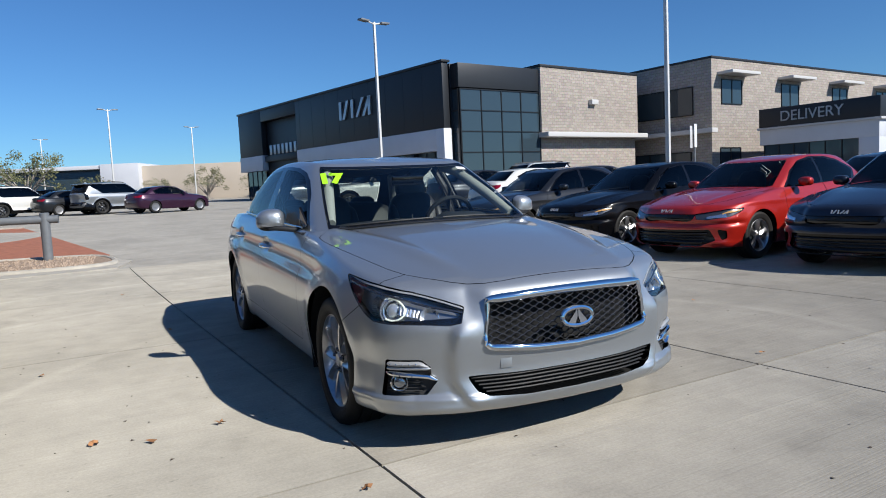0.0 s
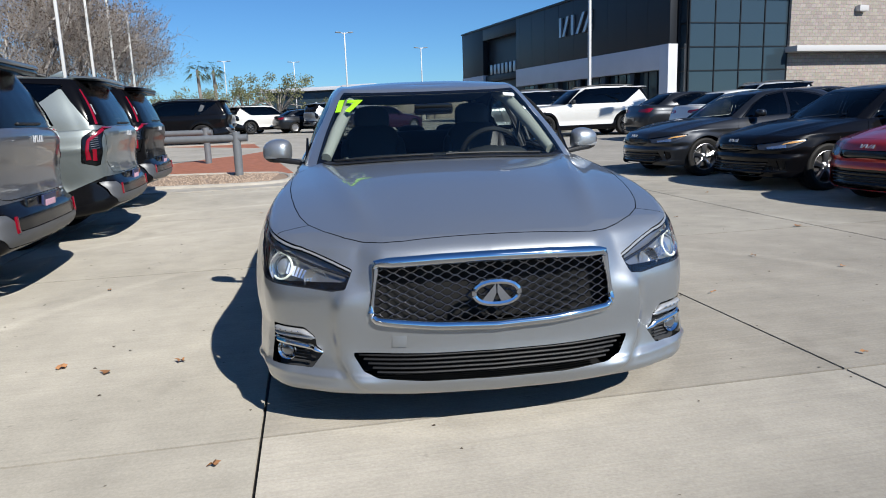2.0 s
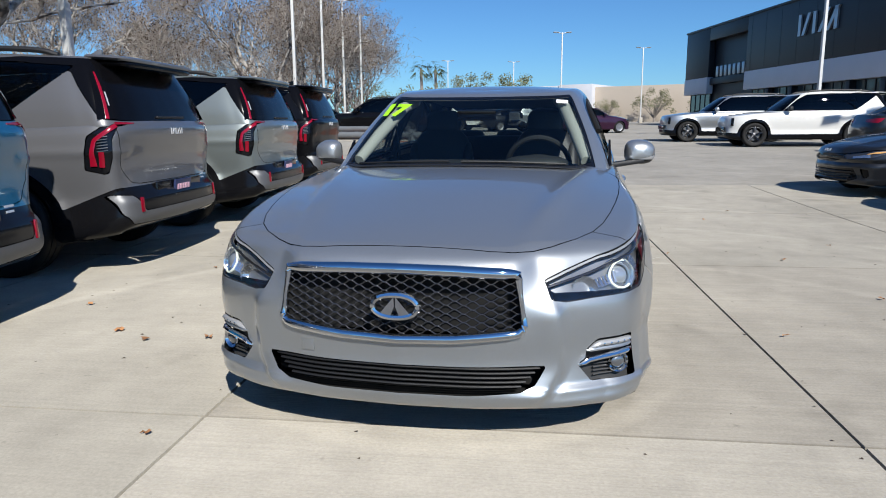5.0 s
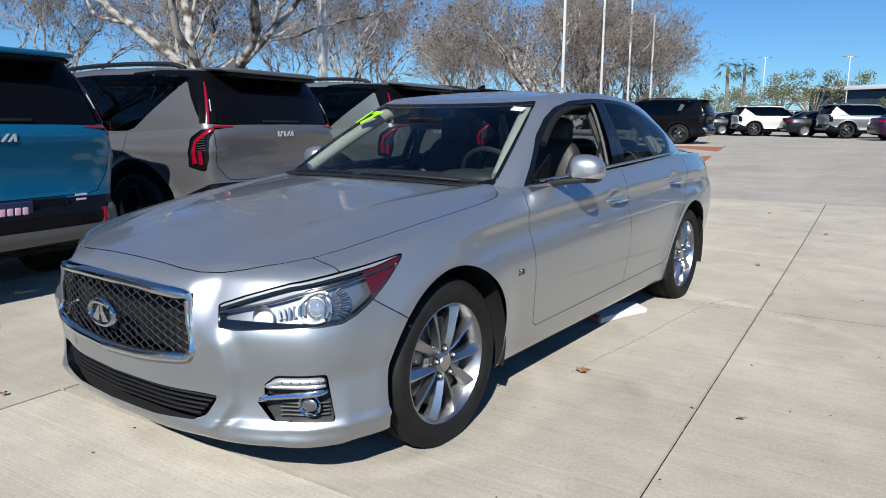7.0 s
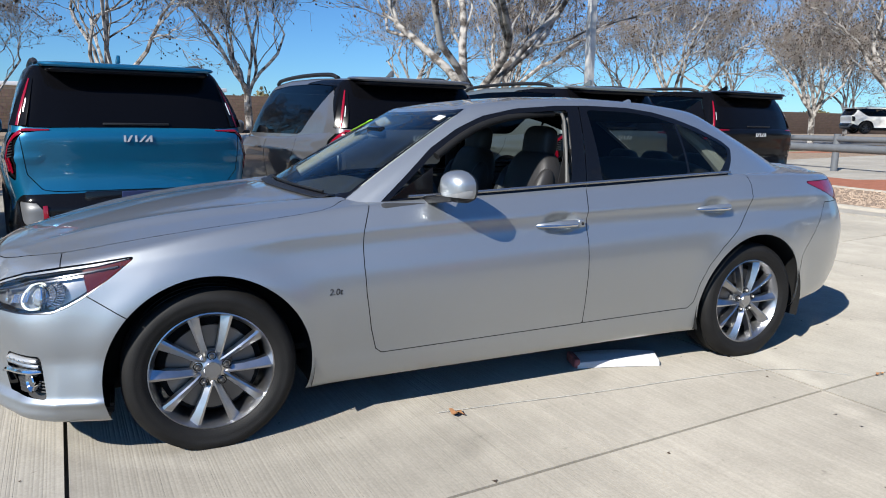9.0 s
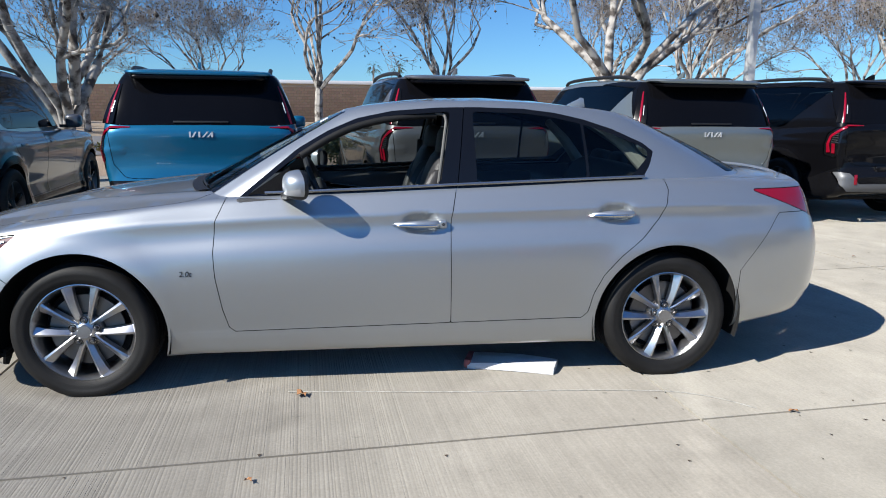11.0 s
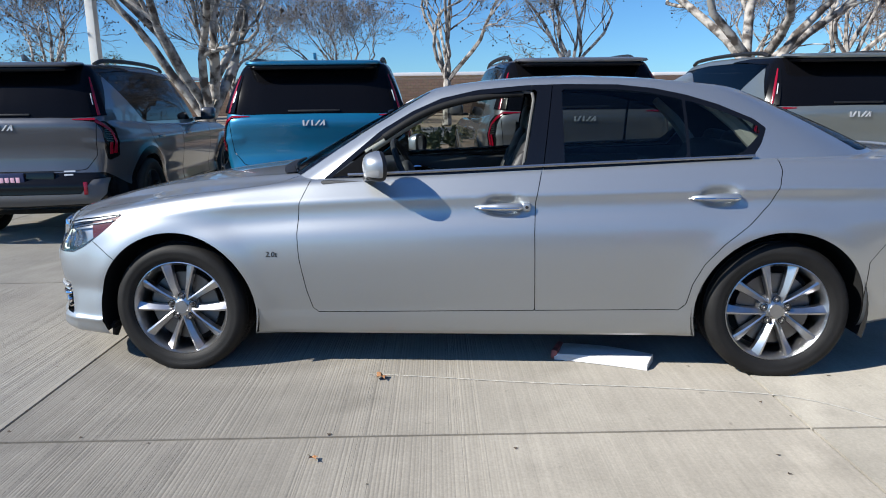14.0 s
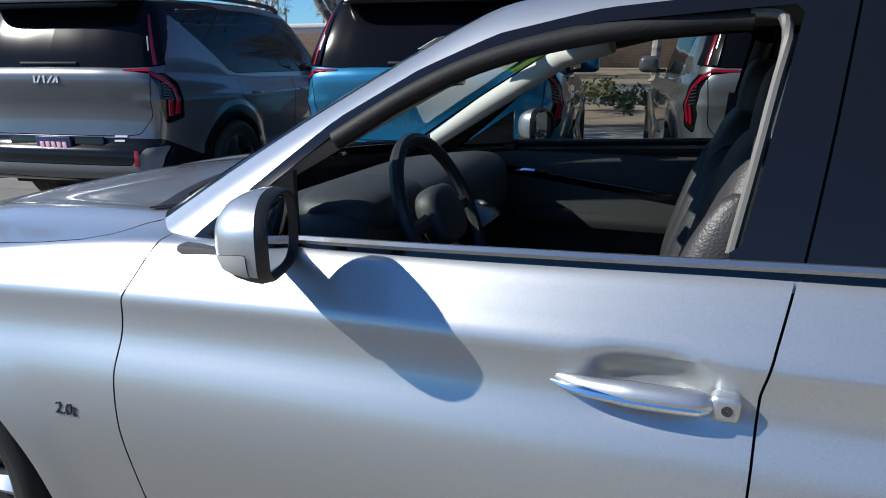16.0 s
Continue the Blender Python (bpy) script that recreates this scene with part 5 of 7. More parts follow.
        p, n = on_lens(0.690, 0.645, -0.020)
        part("reflector", on_plane(lathe([(-0.03, 0.006), (-0.01, 0.032), (0.006, 0.043)], 24, "z"), p, (sg * 0.2, -1, 0.15), (0, 0, 1)), REFLECTOR, lamp)
        for k in range(6):
            pa, pb = on_lens(0.745 + 0.016 * k, 0.636 + 0.002 * k, -0.014)[0], on_lens(0.735 + 0.017 * k, 0.676 + 0.004 * k, -0.015)[0]
            part("reflector_blade", tube([pa, pb], [0.0075, 0.005], 5), REFLECTOR, lamp)
        outer = lathe([(-0.012, 0.048), (0.004, 0.064), (0.008, 0.066), (0.004, 0.062)], 36, "z")
        for k in range(13):
            for r0, r1 in ((0.070, 0.100), (0.104, 0.135)):
                a = -0.75 + 0.125 * k
                pa, pb = (on_lens(0.870 + r * math.cos(a), min(0.672 + 0.62 * r * math.sin(a), 0.742), -0.018)[0] for r in (r0, r1))
                if 0.625 < pa[2] < 0.735:
                    part("reflector_facet", tube([pa, pb], [0.0040, 0.0058], 5, flat=0.6), REFLECTOR if (k + int(r0 > 0.1)) % 2 else LENSGREY, lamp)
        p3, n3 = on_lens(0.865, 0.670, -0.036)
        part("reflector", on_plane(outer, p3, n3 * 0.8 + np.array((0, -1, 0)), (0, 0, 1)), REFLECTOR, lamp)
    for q in tail.split(-tail.v[:, 0]):
        part("tail_lamp", q.pair(), REDLENS, car, "red tail lamp lens")
    for ya in (0.0, 2.89):
        for sd in (1, -1):
            wheel_parts(car, (sd * 0.768, ya, 0.317), sd, 0.333, 0.225, 0.240, "v", squat=0.316)
            arch_liner(car, (sd * 0.885, ya, 0.317), sd, 0.390, 0.30)
    # nose fittings
    def nose_y(x):
        k = out[:, 1] < 0.1
        return float(np.interp(abs(x), out[k, 0], out[k, 1]))
    g = part("grille", sheet([(-0.45, 0.45), (0.45, 0.45), (0.45, 0.70), (-0.45, 0.70)], 0.004), CAVITY_DARK, car, "black wave-mesh grille in a chrome surround")
    g.data.transform(pose(0, -0.755, 0, 90, 0, 0))
    for i in range(16):
        z0 = 0.464 + i * 0.0150
        xe = 0.412 + (0.69 - z0) * 0.15
        path = [(x, nose_y(x) + 0.020 + 0.10 * (z0 - 0.46) * 0.2, z0 + 0.0075 * math.sin(2 * math.pi * x / 0.062 + math.pi * i)) for x in np.linspace(-xe, xe, 138)
                if z0 > 0.452 + 0.04 * (abs(x) / 0.42) ** 3 - 0.005]
        part("grille_wire", tube(path, 0.0024, 4), GRILLE, g)
    ring = resample(np.array(grille_o + grille_o[:1], float), 120)[0][:-1]
    pts = [(x, nose_y(x) + 0.008 + 0.20 * max(0, z - 0.6) - (0.006 if z < 0.52 else 0), z) for x, z in ring]
    rad = [0.021 if z > 0.68 else (0.0185 if z < 0.51 else 0.009) for x, z in ring]
    rad = np.convolve(np.concatenate([rad[-3:], rad, rad[:3]]), np.ones(7) / 7, "valid")
    part("chrome_surround", tube(pts, rad, 10, closed=True), CHROME, g, "polished chrome surround")
    em = [(0.080 * math.copysign(abs(math.cos(t)) ** 0.85, math.cos(t)), 0.040 * math.sin(t)) for t in np.linspace(0, 2 * math.pi, 48, endpoint=False)]
    ye = nose_y(0) - 0.006
    emb = part("emblem", tube([(x, ye, 0.575 + z) for x, z in em], 0.0115, 8, closed=True), CHROME, car, "oval chrome emblem")
    for sg in (1, -1):
        part("emblem_wing", moved(sheet([(0.003 * sg, 0.034), (0.050 * sg, -0.022), (0.040 * sg, -0.036), (0.018 * sg, -0.040), (0.002 * sg, 0.0)], 0.012),
                                  pose(0, ye + 0.004, 0.575, 90, 0, 0)), CHROME, emb)
    lg = part("lower_grille", sheet([(-0.52, 0.25), (0.52, 0.25), (0.52, 0.36), (-0.52, 0.36)], 0.004), CAVITY_DARK, car, "black slatted lower intake")
    lg.data.transform(pose(0, -0.70, 0, 90, 0, 0))
    for i in range(5):
        z0 = 0.279 + i * 0.0165
        xe = 0.430 + (z0 - 0.28) * 0.95
        part("slat", tube([(x, nose_y(x) + 0.035, z0) for x in np.linspace(-xe, xe, 40)], 0.0068, 6, flat=0.7), BLACK, lg)
    for sg in (1, -1):
        fp = [k for k in fog.split(-sg * fog.v[:, 0])][0].tidy()
        fg = part("fog_housing", fp.moved(-0.035).pair(), HOUSING, car, "black fog lamp housing with chrome blade")

        def at(sa, zz, off):
            return (sg * (np.interp(sa, s, out[:, 0]) + off * 0.5), np.interp(sa, s, out[:, 1]) - off, zz)
        def seat(sa, zz, off):
            return snap(fp, [at(sa, zz, 0.0)], off)[0][0]
        path = [seat(a, float(np.interp(a, [0.66, 0.70, 0.90], [0.344, 0.362, 0.380])), o) for a, o in zip(np.linspace(0.662, 0.902, 14), [0.0, 0.010] + [0.006] * 10 + [0.002, -0.004])]
        part("chrome_blade", tube(path, [0.003, 0.009] + [0.0125] * 10 + [0.011, 0.007], 8, flat=0.85), CHROME, fg)
        part("silver_lip", tube([seat(a, 0.394 + 0.006 * k / 13, 0.0) for k, a in enumerate(np.linspace(0.690, 0.897, 14))], [0.002] + [0.0085] * 12 + [0.006], 8), SILVER, fg)
        c = seat(0.838, 0.335, -0.010)
        part("fog_lamp", on_plane(lathe([(-0.02, 0.034), (0.004, 0.040), (0.008, 0.037), (0.0, 0.031), (-0.012, 0.022), (-0.014, 0.001)], 28, "z"), c, (sg * 0.45, -1, 0), (0, 0, 1)), CHROME, fg)
        part("fog_glass", on_plane(bulb(0.026, 0.022, 0.007), c, (sg * 0.45, -1, 0), (0, 0, 1)), LENSGREY, fg)
        for k in range(4):
            part("housing_rib", tube([seat(a, 0.300 + 0.012 * k, -0.022) for a in np.linspace(0.735, 0.91, 8)], 0.0035, 5), HOUSING, fg)
        drl = part("running_lamp", tube([seat(a, float(np.interp(a, [0.70, 0.74, 0.89], [0.400, 0.416, 0.418])), 0.001) for a in np.linspace(0.698, 0.893, 14)],
                                        [0.003, 0.007] + [0.0125] * 11 + [0.008], 8, flat=0.85), LAMPBOWL, fg, "clear daytime lamp strip")
        for k in range(5):
            part("lamp_cell", on_plane(lathe([(0, 0.0045), (0.003, 0.004), (0.004, 0.001)], 10, "z"), seat(0.755 + 0.03 * k, 0.417, 0.011), (sg * 0.5, -1, 0.1), (0, 0, 1)), CHROME, drl)
    pl = snap(bumper, [(-0.35, -0.86, 0.405)], 0.001)
    part("tow_cover", moved(block((0.052, 0.003, 0.052), bevel=0.001), pose(*pl[0][0], 0, 0, math.degrees(math.atan2(pl[1][0][0], -pl[1][0][1])))), SILVER, car)
    # belt, handles, mirrors
    bc = catmull(SEDAN["base"], 14)
    for sg in (1, -1):
        path = [(sg * (x + 0.006), yy, float(deck(x, yy)) + 0.012 + 0.004) for x, yy in bc if 0.84 < yy < 2.78]
        part("belt_strip", tube(path, 0.0065, 6, flat=1.2), LENSGREY, car, "bright polished belt strip")
        for yh, zh in ((1.60, 0.822), (2.585, 0.862)):
            xo = 0.860
            hp = [(sg * (xo - 0.006), yh - 0.135, zh - 0.002), (sg * (xo + 0.012), yh - 0.100, zh - 0.001), (sg * (xo + 0.024), yh - 0.04, zh), (sg * (xo + 0.027), yh + 0.02, zh + 0.001),
                  (sg * (xo + 0.024), yh + 0.065, zh + 0.001), (sg * (xo + 0.016), yh + 0.086, zh)]
            h = part("door_handle", tube(catmull(hp, 6), np.interp(np.arange(31), [0, 6, 14, 26, 30], [0.003, 0.011, 0.0195, 0.0195, 0.017]), 12, flat=1.0), SILVER, car, "silver door handle with chrome blade")
            part("chrome_blade", tube(catmull([(px + sg * 0.0125, py, pz - 0.004) for px, py, pz in hp], 6), np.interp(np.arange(31), [0, 8, 26, 30], [0.002, 0.0085, 0.0085, 0.006]), 8, flat=0.9), CHROME, h)
            if yh < 2 and sg > 0:
                part("lock_cap", block((0.030, 0.040, 0.039), (sg * (xo + 0.016), yh + 0.109, zh), 0.010, 3), SILVER, h)
                part("key_hole", on_plane(lathe([(-0.002, 0.0075), (0.0012, 0.0075), (0.0012, 0.005), (0.0002, 0.001)], 20, "z"), (sg * (xo + 0.0312), yh + 0.111, zh), (sg, 0, 0), (0, 0, 1)), BADGE, h)
        shell = mirror_shell([(-0.0545, 0.0004, 0.0003), (-0.054, 0.012, 0.008), (-0.0525, 0.034, 0.020), (-0.047, 0.056, 0.038), (-0.036, 0.070, 0.052), (-0.018, 0.080, 0.062), (0.002, 0.086, 0.0675), (0.022, 0.088, 0.070)], sg)
        skirt, shell = shell.split(shell.v[:, 2] + 0.046 + 0.10 * (shell.v[:, 1] - 0.02))
        span = np.interp(sg * shell.v[:, 0] + 0.3 * shell.v[:, 1], [-0.07, 0.02, 0.085], [-0.045, -0.026, -0.010])
        signal, shell = shell.split(np.maximum(np.maximum(shell.v[:, 2] - span, shell.v[:, 1] - 0.017), -0.058 - sg * shell.v[:, 0]))
        mir = part("door_mirror", shell.pair(), SILVER, car, "silver door mirror with clear turn signal strip")
        mir.matrix_basis = pose(sg * 0.945, 1.012, 1.022, 0, 0, sg * 14)
        part("mirror_skirt", skirt.pair(), BLACK, mir)
        part("turn_signal", signal.moved(-0.002).pair(), LAMPBOWL, mir)
        part("signal_lens", signal.pair(), CLEAR, mir)
        part("mirror_bezel", mirror_shell([(0.022, 0.0875, 0.0695), (0.037, 0.084, 0.0665), (0.041, 0.081, 0.0635), (0.039, 0.077, 0.060), (0.029, 0.074, 0.057), (0.027, 0.04, 0.03), (0.027, 0.001, 0.001)], sg).pair(), BLACK, mir)
        gl = bulb(0.074, 0.003, 0.056, 0.6, 0.7, 28, 12)
        part("mirror_glass", moved(gl, pose(0, 0.031, -0.001, 0, 0, 0)), CHROMEGLASS, mir)
        part("mirror_foot", moved(block((0.20, 0.055, 0.030), bevel=0.012), pose(sg * -0.085, -0.015, -0.060, 0, sg * -8, 0)), BLACK, mir)
        part("sail_panel", moved(sheet([(0.0, 0.0), (0.20, 0.012), (0.20, 0.135)], 0.012), pose(sg * 0.762, 0.775, 0.958, 90, 0, 90)), GLOSSBLACK, car)
        # model badge
        if sg > 0:
            tp, tn = snap(L, [(0.91, 0.49, 0.60)], 0.001)
            part("badge", on_plane(text_mesh("2.0t", 0.037, 0.002, 0.15), tp[0], tn[0], (0, 0, 1)), BADGE, car, "small dark chrome lettering 2.0t")
        # dark step in front of the arches and sill
        part("air_flap", moved(sheet([(-0.05, 0.05), (0.05, 0.05), (0.03, -0.03), (-0.01, -0.045)], 0.012), pose(sg * 0.80, -0.37, 0.19, 75, 0, 0)), BLACK, car)
    part("undertray", block((1.24, 3.9, 0.05), (0, 1.35, 0.235), 0.01), CAVITY_DARK, car)
    # unseen trays and wall added to stop sun leaking through the hollow body
    part("sill_light_block", block((1.68, 1.98, 0.04), (0, 1.44, 0.240), 0.01), CAVITY_DARK, car)
    floor_line = [(max(0.0, x - 0.03), yy + 0.045) for x, yy in out if yy < -0.40]
    tray = [(-x, yy) for x, yy in floor_line[::-1]] + floor_line[1:]
    part("nose_light_block", moved(sheet(tray, 0.02), pose(0, 0, 0.205)), CAVITY_DARK, car)
    part("nose_light_wall", block((1.50, 0.03, 0.40), (0, -0.47, 0.42), 0.01), CAVITY_DARK, car)
    part("floor_pan", block((1.40, 2.9, 0.03), (0, 1.75, 0.32), 0.01), CARPET, car)
    part("firewall", block((1.50, 0.03, 0.66), (0, 0.60, 0.58), 0.01), CAVITY_DARK, car)
    part("rear_bulkhead", block((1.44, 0.03, 0.70), (0, 2.98, 0.64), 0.01, rot=(-12, 0, 0)), CAVITY_DARK, car)
    part("parcel_shelf", block((1.30, 0.55, 0.02), (0, 3.18, 1.0), 0.006), DASHM, car)
    # cabin
    dash = part("dashboard", bulb(0.70, 0.22, 0.135, 0.6, 0.35, 40, 14), DASHM, car, "dark moulded dashboard")
    dash.matrix_basis = pose(0, 0.80, 0.835, 8, 0, 0)
    part("cluster_hood", moved(bulb(0.19, 0.12, 0.06, 0.7, 0.7), pose(0.36, 0.90, 0.945)), DASHM, dash).matrix_basis = dash.matrix_basis.inverted()
    part("centre_console", block((0.24, 0.16, 0.36), (0, 0.98, 0.72), 0.03, rot=(-25, 0, 0)), GLOSSBLACK, dash).matrix_basis = dash.matrix_basis.inverted()
    st = part("steering_wheel", tube([(0.185 * math.cos(t), 0.185 * math.sin(t), 0) for t in np.linspace(0, 2 * math.pi, 40, endpoint=False)], 0.016, 8, closed=True), LEATHER, car, "black leather steering wheel")
    st.matrix_basis = pose(0.36, 1.10, 0.935, -66, 0, 0)
    part("airbag_cover", bulb(0.085, 0.07, 0.035, 0.6, 0.7), DASHM, st)
    for a in (0, 180, 90):
        part("spoke", tube([(0.05 * math.cos(radians(a)), 0.05 * math.sin(radians(a)), 0), (0.18 * math.cos(radians(a)), 0.18 * math.sin(radians(a)), 0)], [0.022, 0.014], 6, flat=0.5), ALLOY_DARK if a == 90 else DASHM, st)
    part("column", tube([(0, 0, -0.02), (0, 0, -0.25)], 0.04, 10), DASHM, st)
    for sx in (0.36, -0.36):
        seat = part("front_seat", moved(bulb(0.25, 0.26, 0.09, 0.5, 0.5, 28, 12), pose(sx, 1.44, 0.52, 6, 0, 0)), LEATHER, car, "dark leather front seat")
        bk = bulb(0.235, 0.085, 0.33, 0.5, 0.55, 28, 16)
        bk = ([(vx * (1 - 0.18 * max(0, vz / 0.33)), vy, vz) for vx, vy, vz in bk[0]], bk[1])
        part("seat_back", moved(bk, pose(sx, 1.70, 0.83, -16, 0, 0)), LEATHER, seat)
        part("headrest", moved(bulb(0.125, 0.055, 0.095, 0.6, 0.6, 22, 12), pose(sx, 1.79, 1.185, -8, 0, 0)), LEATHER, seat)
        for q in (-0.05, 0.05):
            part("post", tube([(sx + q, 1.76, 1.08), (sx + q, 1.785, 1.2)], 0.007, 6), CHROME, seat)
        for q in (-0.19, 0.19):
            part("bolster", moved(bulb(0.045, 0.07, 0.27, 0.8, 0.8, 14, 12), pose(sx + q, 1.655, 0.80, -16, 0, 0)), LEATHER, seat)
    bench = part("rear_seat", moved(bulb(0.62, 0.27, 0.10, 0.45, 0.45, 36, 12), pose(0, 2.42, 0.54, 5, 0, 0)), LEATHER, car, "dark leather rear bench")
    part("seat_back", moved(bulb(0.62, 0.09, 0.32, 0.45, 0.4, 36, 14), pose(0, 2.76, 0.77, -22, 0, 0)), LEATHER, bench)
    for sx in (-0.34, 0.0, 0.34):
        part("headrest", moved(bulb(0.12, 0.06, 0.075, 0.6, 0.6, 20, 10), pose(sx, 2.93, 1.05, -12, 0, 0)), LEATHER, bench)
    part("console", block((0.26, 0.95, 0.24), (0, 1.45, 0.50), 0.04), DASHM, car)
    part("gear_knob", moved(bulb(0.03, 0.035, 0.04), pose(0.02, 1.20, 0.72)), GLOSSBLACK, car)
    for sg in (1, -1):
        for y0, y1 in ((0.72, 1.74), (1.80, 2.56)):
            card = part("door_card", block((0.05, y1 - y0, 0.56), (sg * 0.785, (y0 + y1) / 2, 0.665), 0.02), DASHM, car, "dark door trim with chrome pull")
            part("armrest", block((0.09, (y1 - y0) * 0.62, 0.06), (sg * 0.735, (y0 + y1) / 2 + 0.1, 0.70), 0.025), LEATHER, card)
            part("trim_blade", moved(block((0.012, (y1 - y0) * 0.8, 0.03), bevel=0.005), pose(sg * 0.757, (y0 + y1) / 2, 0.835, -7, 0, 0)), GLOSSBLACK, card)
            part("inner_handle", tube([(sg * 0.75, y0 + 0.27, 0.865), (sg * 0.735, y0 + 0.31, 0.872), (sg * 0.735, y0 + 0.36, 0.870), (sg * 0.75, y0 + 0.39, 0.865)], [0.006, 0.011, 0.011, 0.006], 8), CHROME, card)
        part("pillar_trim", tube([(sg * 0.640, 0.70, 0.985), (sg * 0.582, 0.915, 1.120), (sg * 0.500, 1.20, 1.285), (sg * 0.455, 1.36, 1.325)], [0.030, 0.036, 0.036, 0.030], 12), CREAM, car)
        part("pillar_trim", tube([(sg * 0.725, 1.765, 0.96), (sg * 0.66, 1.770, 1.18), (sg * 0.58, 1.80, 1.335)], [0.03, 0.028, 0.026], 8), DASHM, car)
        part("pillar_trim", tube([(sg * 0.64, 2.86, 1.04), (sg * 0.58, 2.74, 1.18), (sg * 0.51, 2.60, 1.30)], [0.04, 0.035, 0.025], 8), CREAM, car)
        part("seat_belt", strip_pair([(sg * 0.70, 1.74, 1.17), (sg * 0.66, 1.72, 0.9), (sg * 0.60, 1.66, 0.5)], 0.045), LEATHER, car)
    lining, cloth = U.moved(-0.025).split(U.tidy().a[:, 1] - 0.97)
    part("headliner", cloth.pair(), HEADLINER, car)
    part("pillar_lining", lining.pair(), BLACK, car)
    part("inner_mirror", block((0.23, 0.035, 0.065), (0.0, 0.98, 1.235), 0.015, rot=(12, 0, 0)), GLOSSBLACK, car)
    # windscreen sticker, wipers, fin
    def on_shield(px, py):
        q = shield.v[np.unique(shield.t)]
        k = np.argmin(np.hypot(q[:, 0] - px, q[:, 1] - py))
        return snap(shield, [q[k]], 0.004)
    p, n = on_shield(-0.515, 1.065)
    num = text_mesh("17", 0.155, 0.001, -0.15, 0.010)
    num = ([(q[0] * 1.05, q[1] * 1.2, q[2]) for q in num[0]], num[1])
    num = on_plane(num, p[0], n[0], (0.05, 0, 1))
    num = (list(snap(shield, [tuple(q) for q in num[0]], 0.004)[0]), num[1])
    part("year_sticker", num, STICKER, car, "fluorescent yellow-green number 17 sticker")
    p, n = on_shield(0.49, 1.13)
    up = np.cross(n[0], (1, 0, 0))
    part("label_sticker", on_plane(sheet([(-0.035, -0.022), (0.035, -0.022), (0.035, 0.022), (-0.035, 0.022)], 0.001), p[0], n[0], up if up[2] > 0 else -up), WHITEPL, car)
    sweep = [(-x, yy) for x, yy in bc[::-1] if yy < 0.60] + [(x, yy) for x, yy in bc[1:] if yy < 0.60]
    for lo, hi in ((-0.60, -0.06), (-0.02, 0.54)):
        path = [(x, yy + 0.016, float(deck(abs(x), yy)) + 0.020) for x, yy in sweep if lo < x < hi]
        part("wiper", tube(path, 0.006, 6), BLACK, car)
    part("cowl", strip_pair([(x * sg2, yy - 0.020, float(deck(x, yy)) + 0.004) for sg2, seq in ((-1, [(x, yy) for x, yy in bc if yy < 0.57][::-1]), (1, [(x, yy) for x, yy in bc if yy < 0.57][1:])) for x, yy in seq], 0.055, up=(0, -0.1, 1)), BLACK, car)
    lip = [(x, 3.745 - 0.10 * (x / 0.62) ** 2 - 0.06 * (x / 0.62) ** 6, 1.046 - 0.022 * (x / 0.62) ** 2) for x in np.linspace(-0.62, 0.62, 30)]
    part("boot_lip", tube(lip, [0.003] + [0.010] * 28 + [0.003], 8, flat=0.8), SILVER, car)
    fin = sheet([(-0.075, 0), (0.06, 0), (0.052, 0.052), (0.035, 0.056)], 0.024, 0.006)
    part("antenna_fin", moved(fin, pose(0.012, 2.62, 1.395, 90, 0, 90) @ pose(0, 0, -0.012)), SILVER, car)
    return car


build_sedan()

# paints of the other cars
PAINTS = {
    "blue": mat("ocean blue paint", (0.004, 0.140, 0.272), rough=0.33, metal=0.40, coat=1.0, flake=0.12),
    "gray": mat("graphite grey paint", (0.15, 0.15, 0.155), rough=0.38, metal=0.4, coat=1.0, flake=0.12),
    "green": mat("pale green grey paint", (0.235, 0.265, 0.26), rough=0.38, metal=0.6, coat=1.0, flake=0.1),
    "black": mat("black paint", (0.004, 0.004, 0.005), rough=0.3, coat=0.45, spec=0.05),
    "steel": mat("steel grey paint", (0.105, 0.112, 0.128), rough=0.34, metal=0.55, coat=1.0, flake=0.12),
    "navy": mat("night blue paint", (0.018, 0.023, 0.038), rough=0.33, metal=0.4, coat=0.8, spec=0.1),
    "red": mat("bright red paint", (0.40, 0.014, 0.007), rough=0.35, metal=0.3, coat=1.0, flake=0.1),
    "white": mat("pearl white paint", (0.72, 0.71, 0.67), rough=0.35, coat=1.0),
    "dark": mat("dark gunmetal paint", (0.030, 0.032, 0.036), rough=0.33, metal=0.6, coat=0.8, spec=0.2),
    "purple": mat("dark purple paint", (0.045, 0.012, 0.035), rough=0.3, metal=0.4, coat=1.0),
    "silver": SILVER,
}
CLAD = mat("textured black cladding", (0.006, 0.006, 0.007), rough=0.16, spec=0.30, bump=0.02, bscale=260)
PLATE = mat("number plate blue", (0.02, 0.03, 0.09), rough=0.4)
PLATEINK = mat("number plate print", (0.75, 0.45, 0.55), rough=0.4)
LAMPGRID = mat("smoked lamp grid", (0.10, 0.10, 0.105), rough=0.3, metal=0.6)
BRIGHT = mat("bright skid trim", (0.14, 0.143, 0.148), rough=0.45, metal=0.4)


# big electric SUVs


def suv_sculpt(s, x, y, z):
    push = np.zeros_like(x)
    for ya in (0.0, 3.10):
        r = np.maximum(np.abs(y - ya) * 0.95, np.abs(z - 0.385))
        push = push + 0.028 * np.clip(1 - (np.hypot(y - ya, z - 0.385) - 0.43) / 0.12, 0, 1) ** 0.5 * (x > 0.6) * (np.hypot(y - ya, z - 0.385) < 0.55)
    push += 0.012 * np.exp(-((z - 0.98) / 0.03) ** 2) * (x > 0.7)
    return push


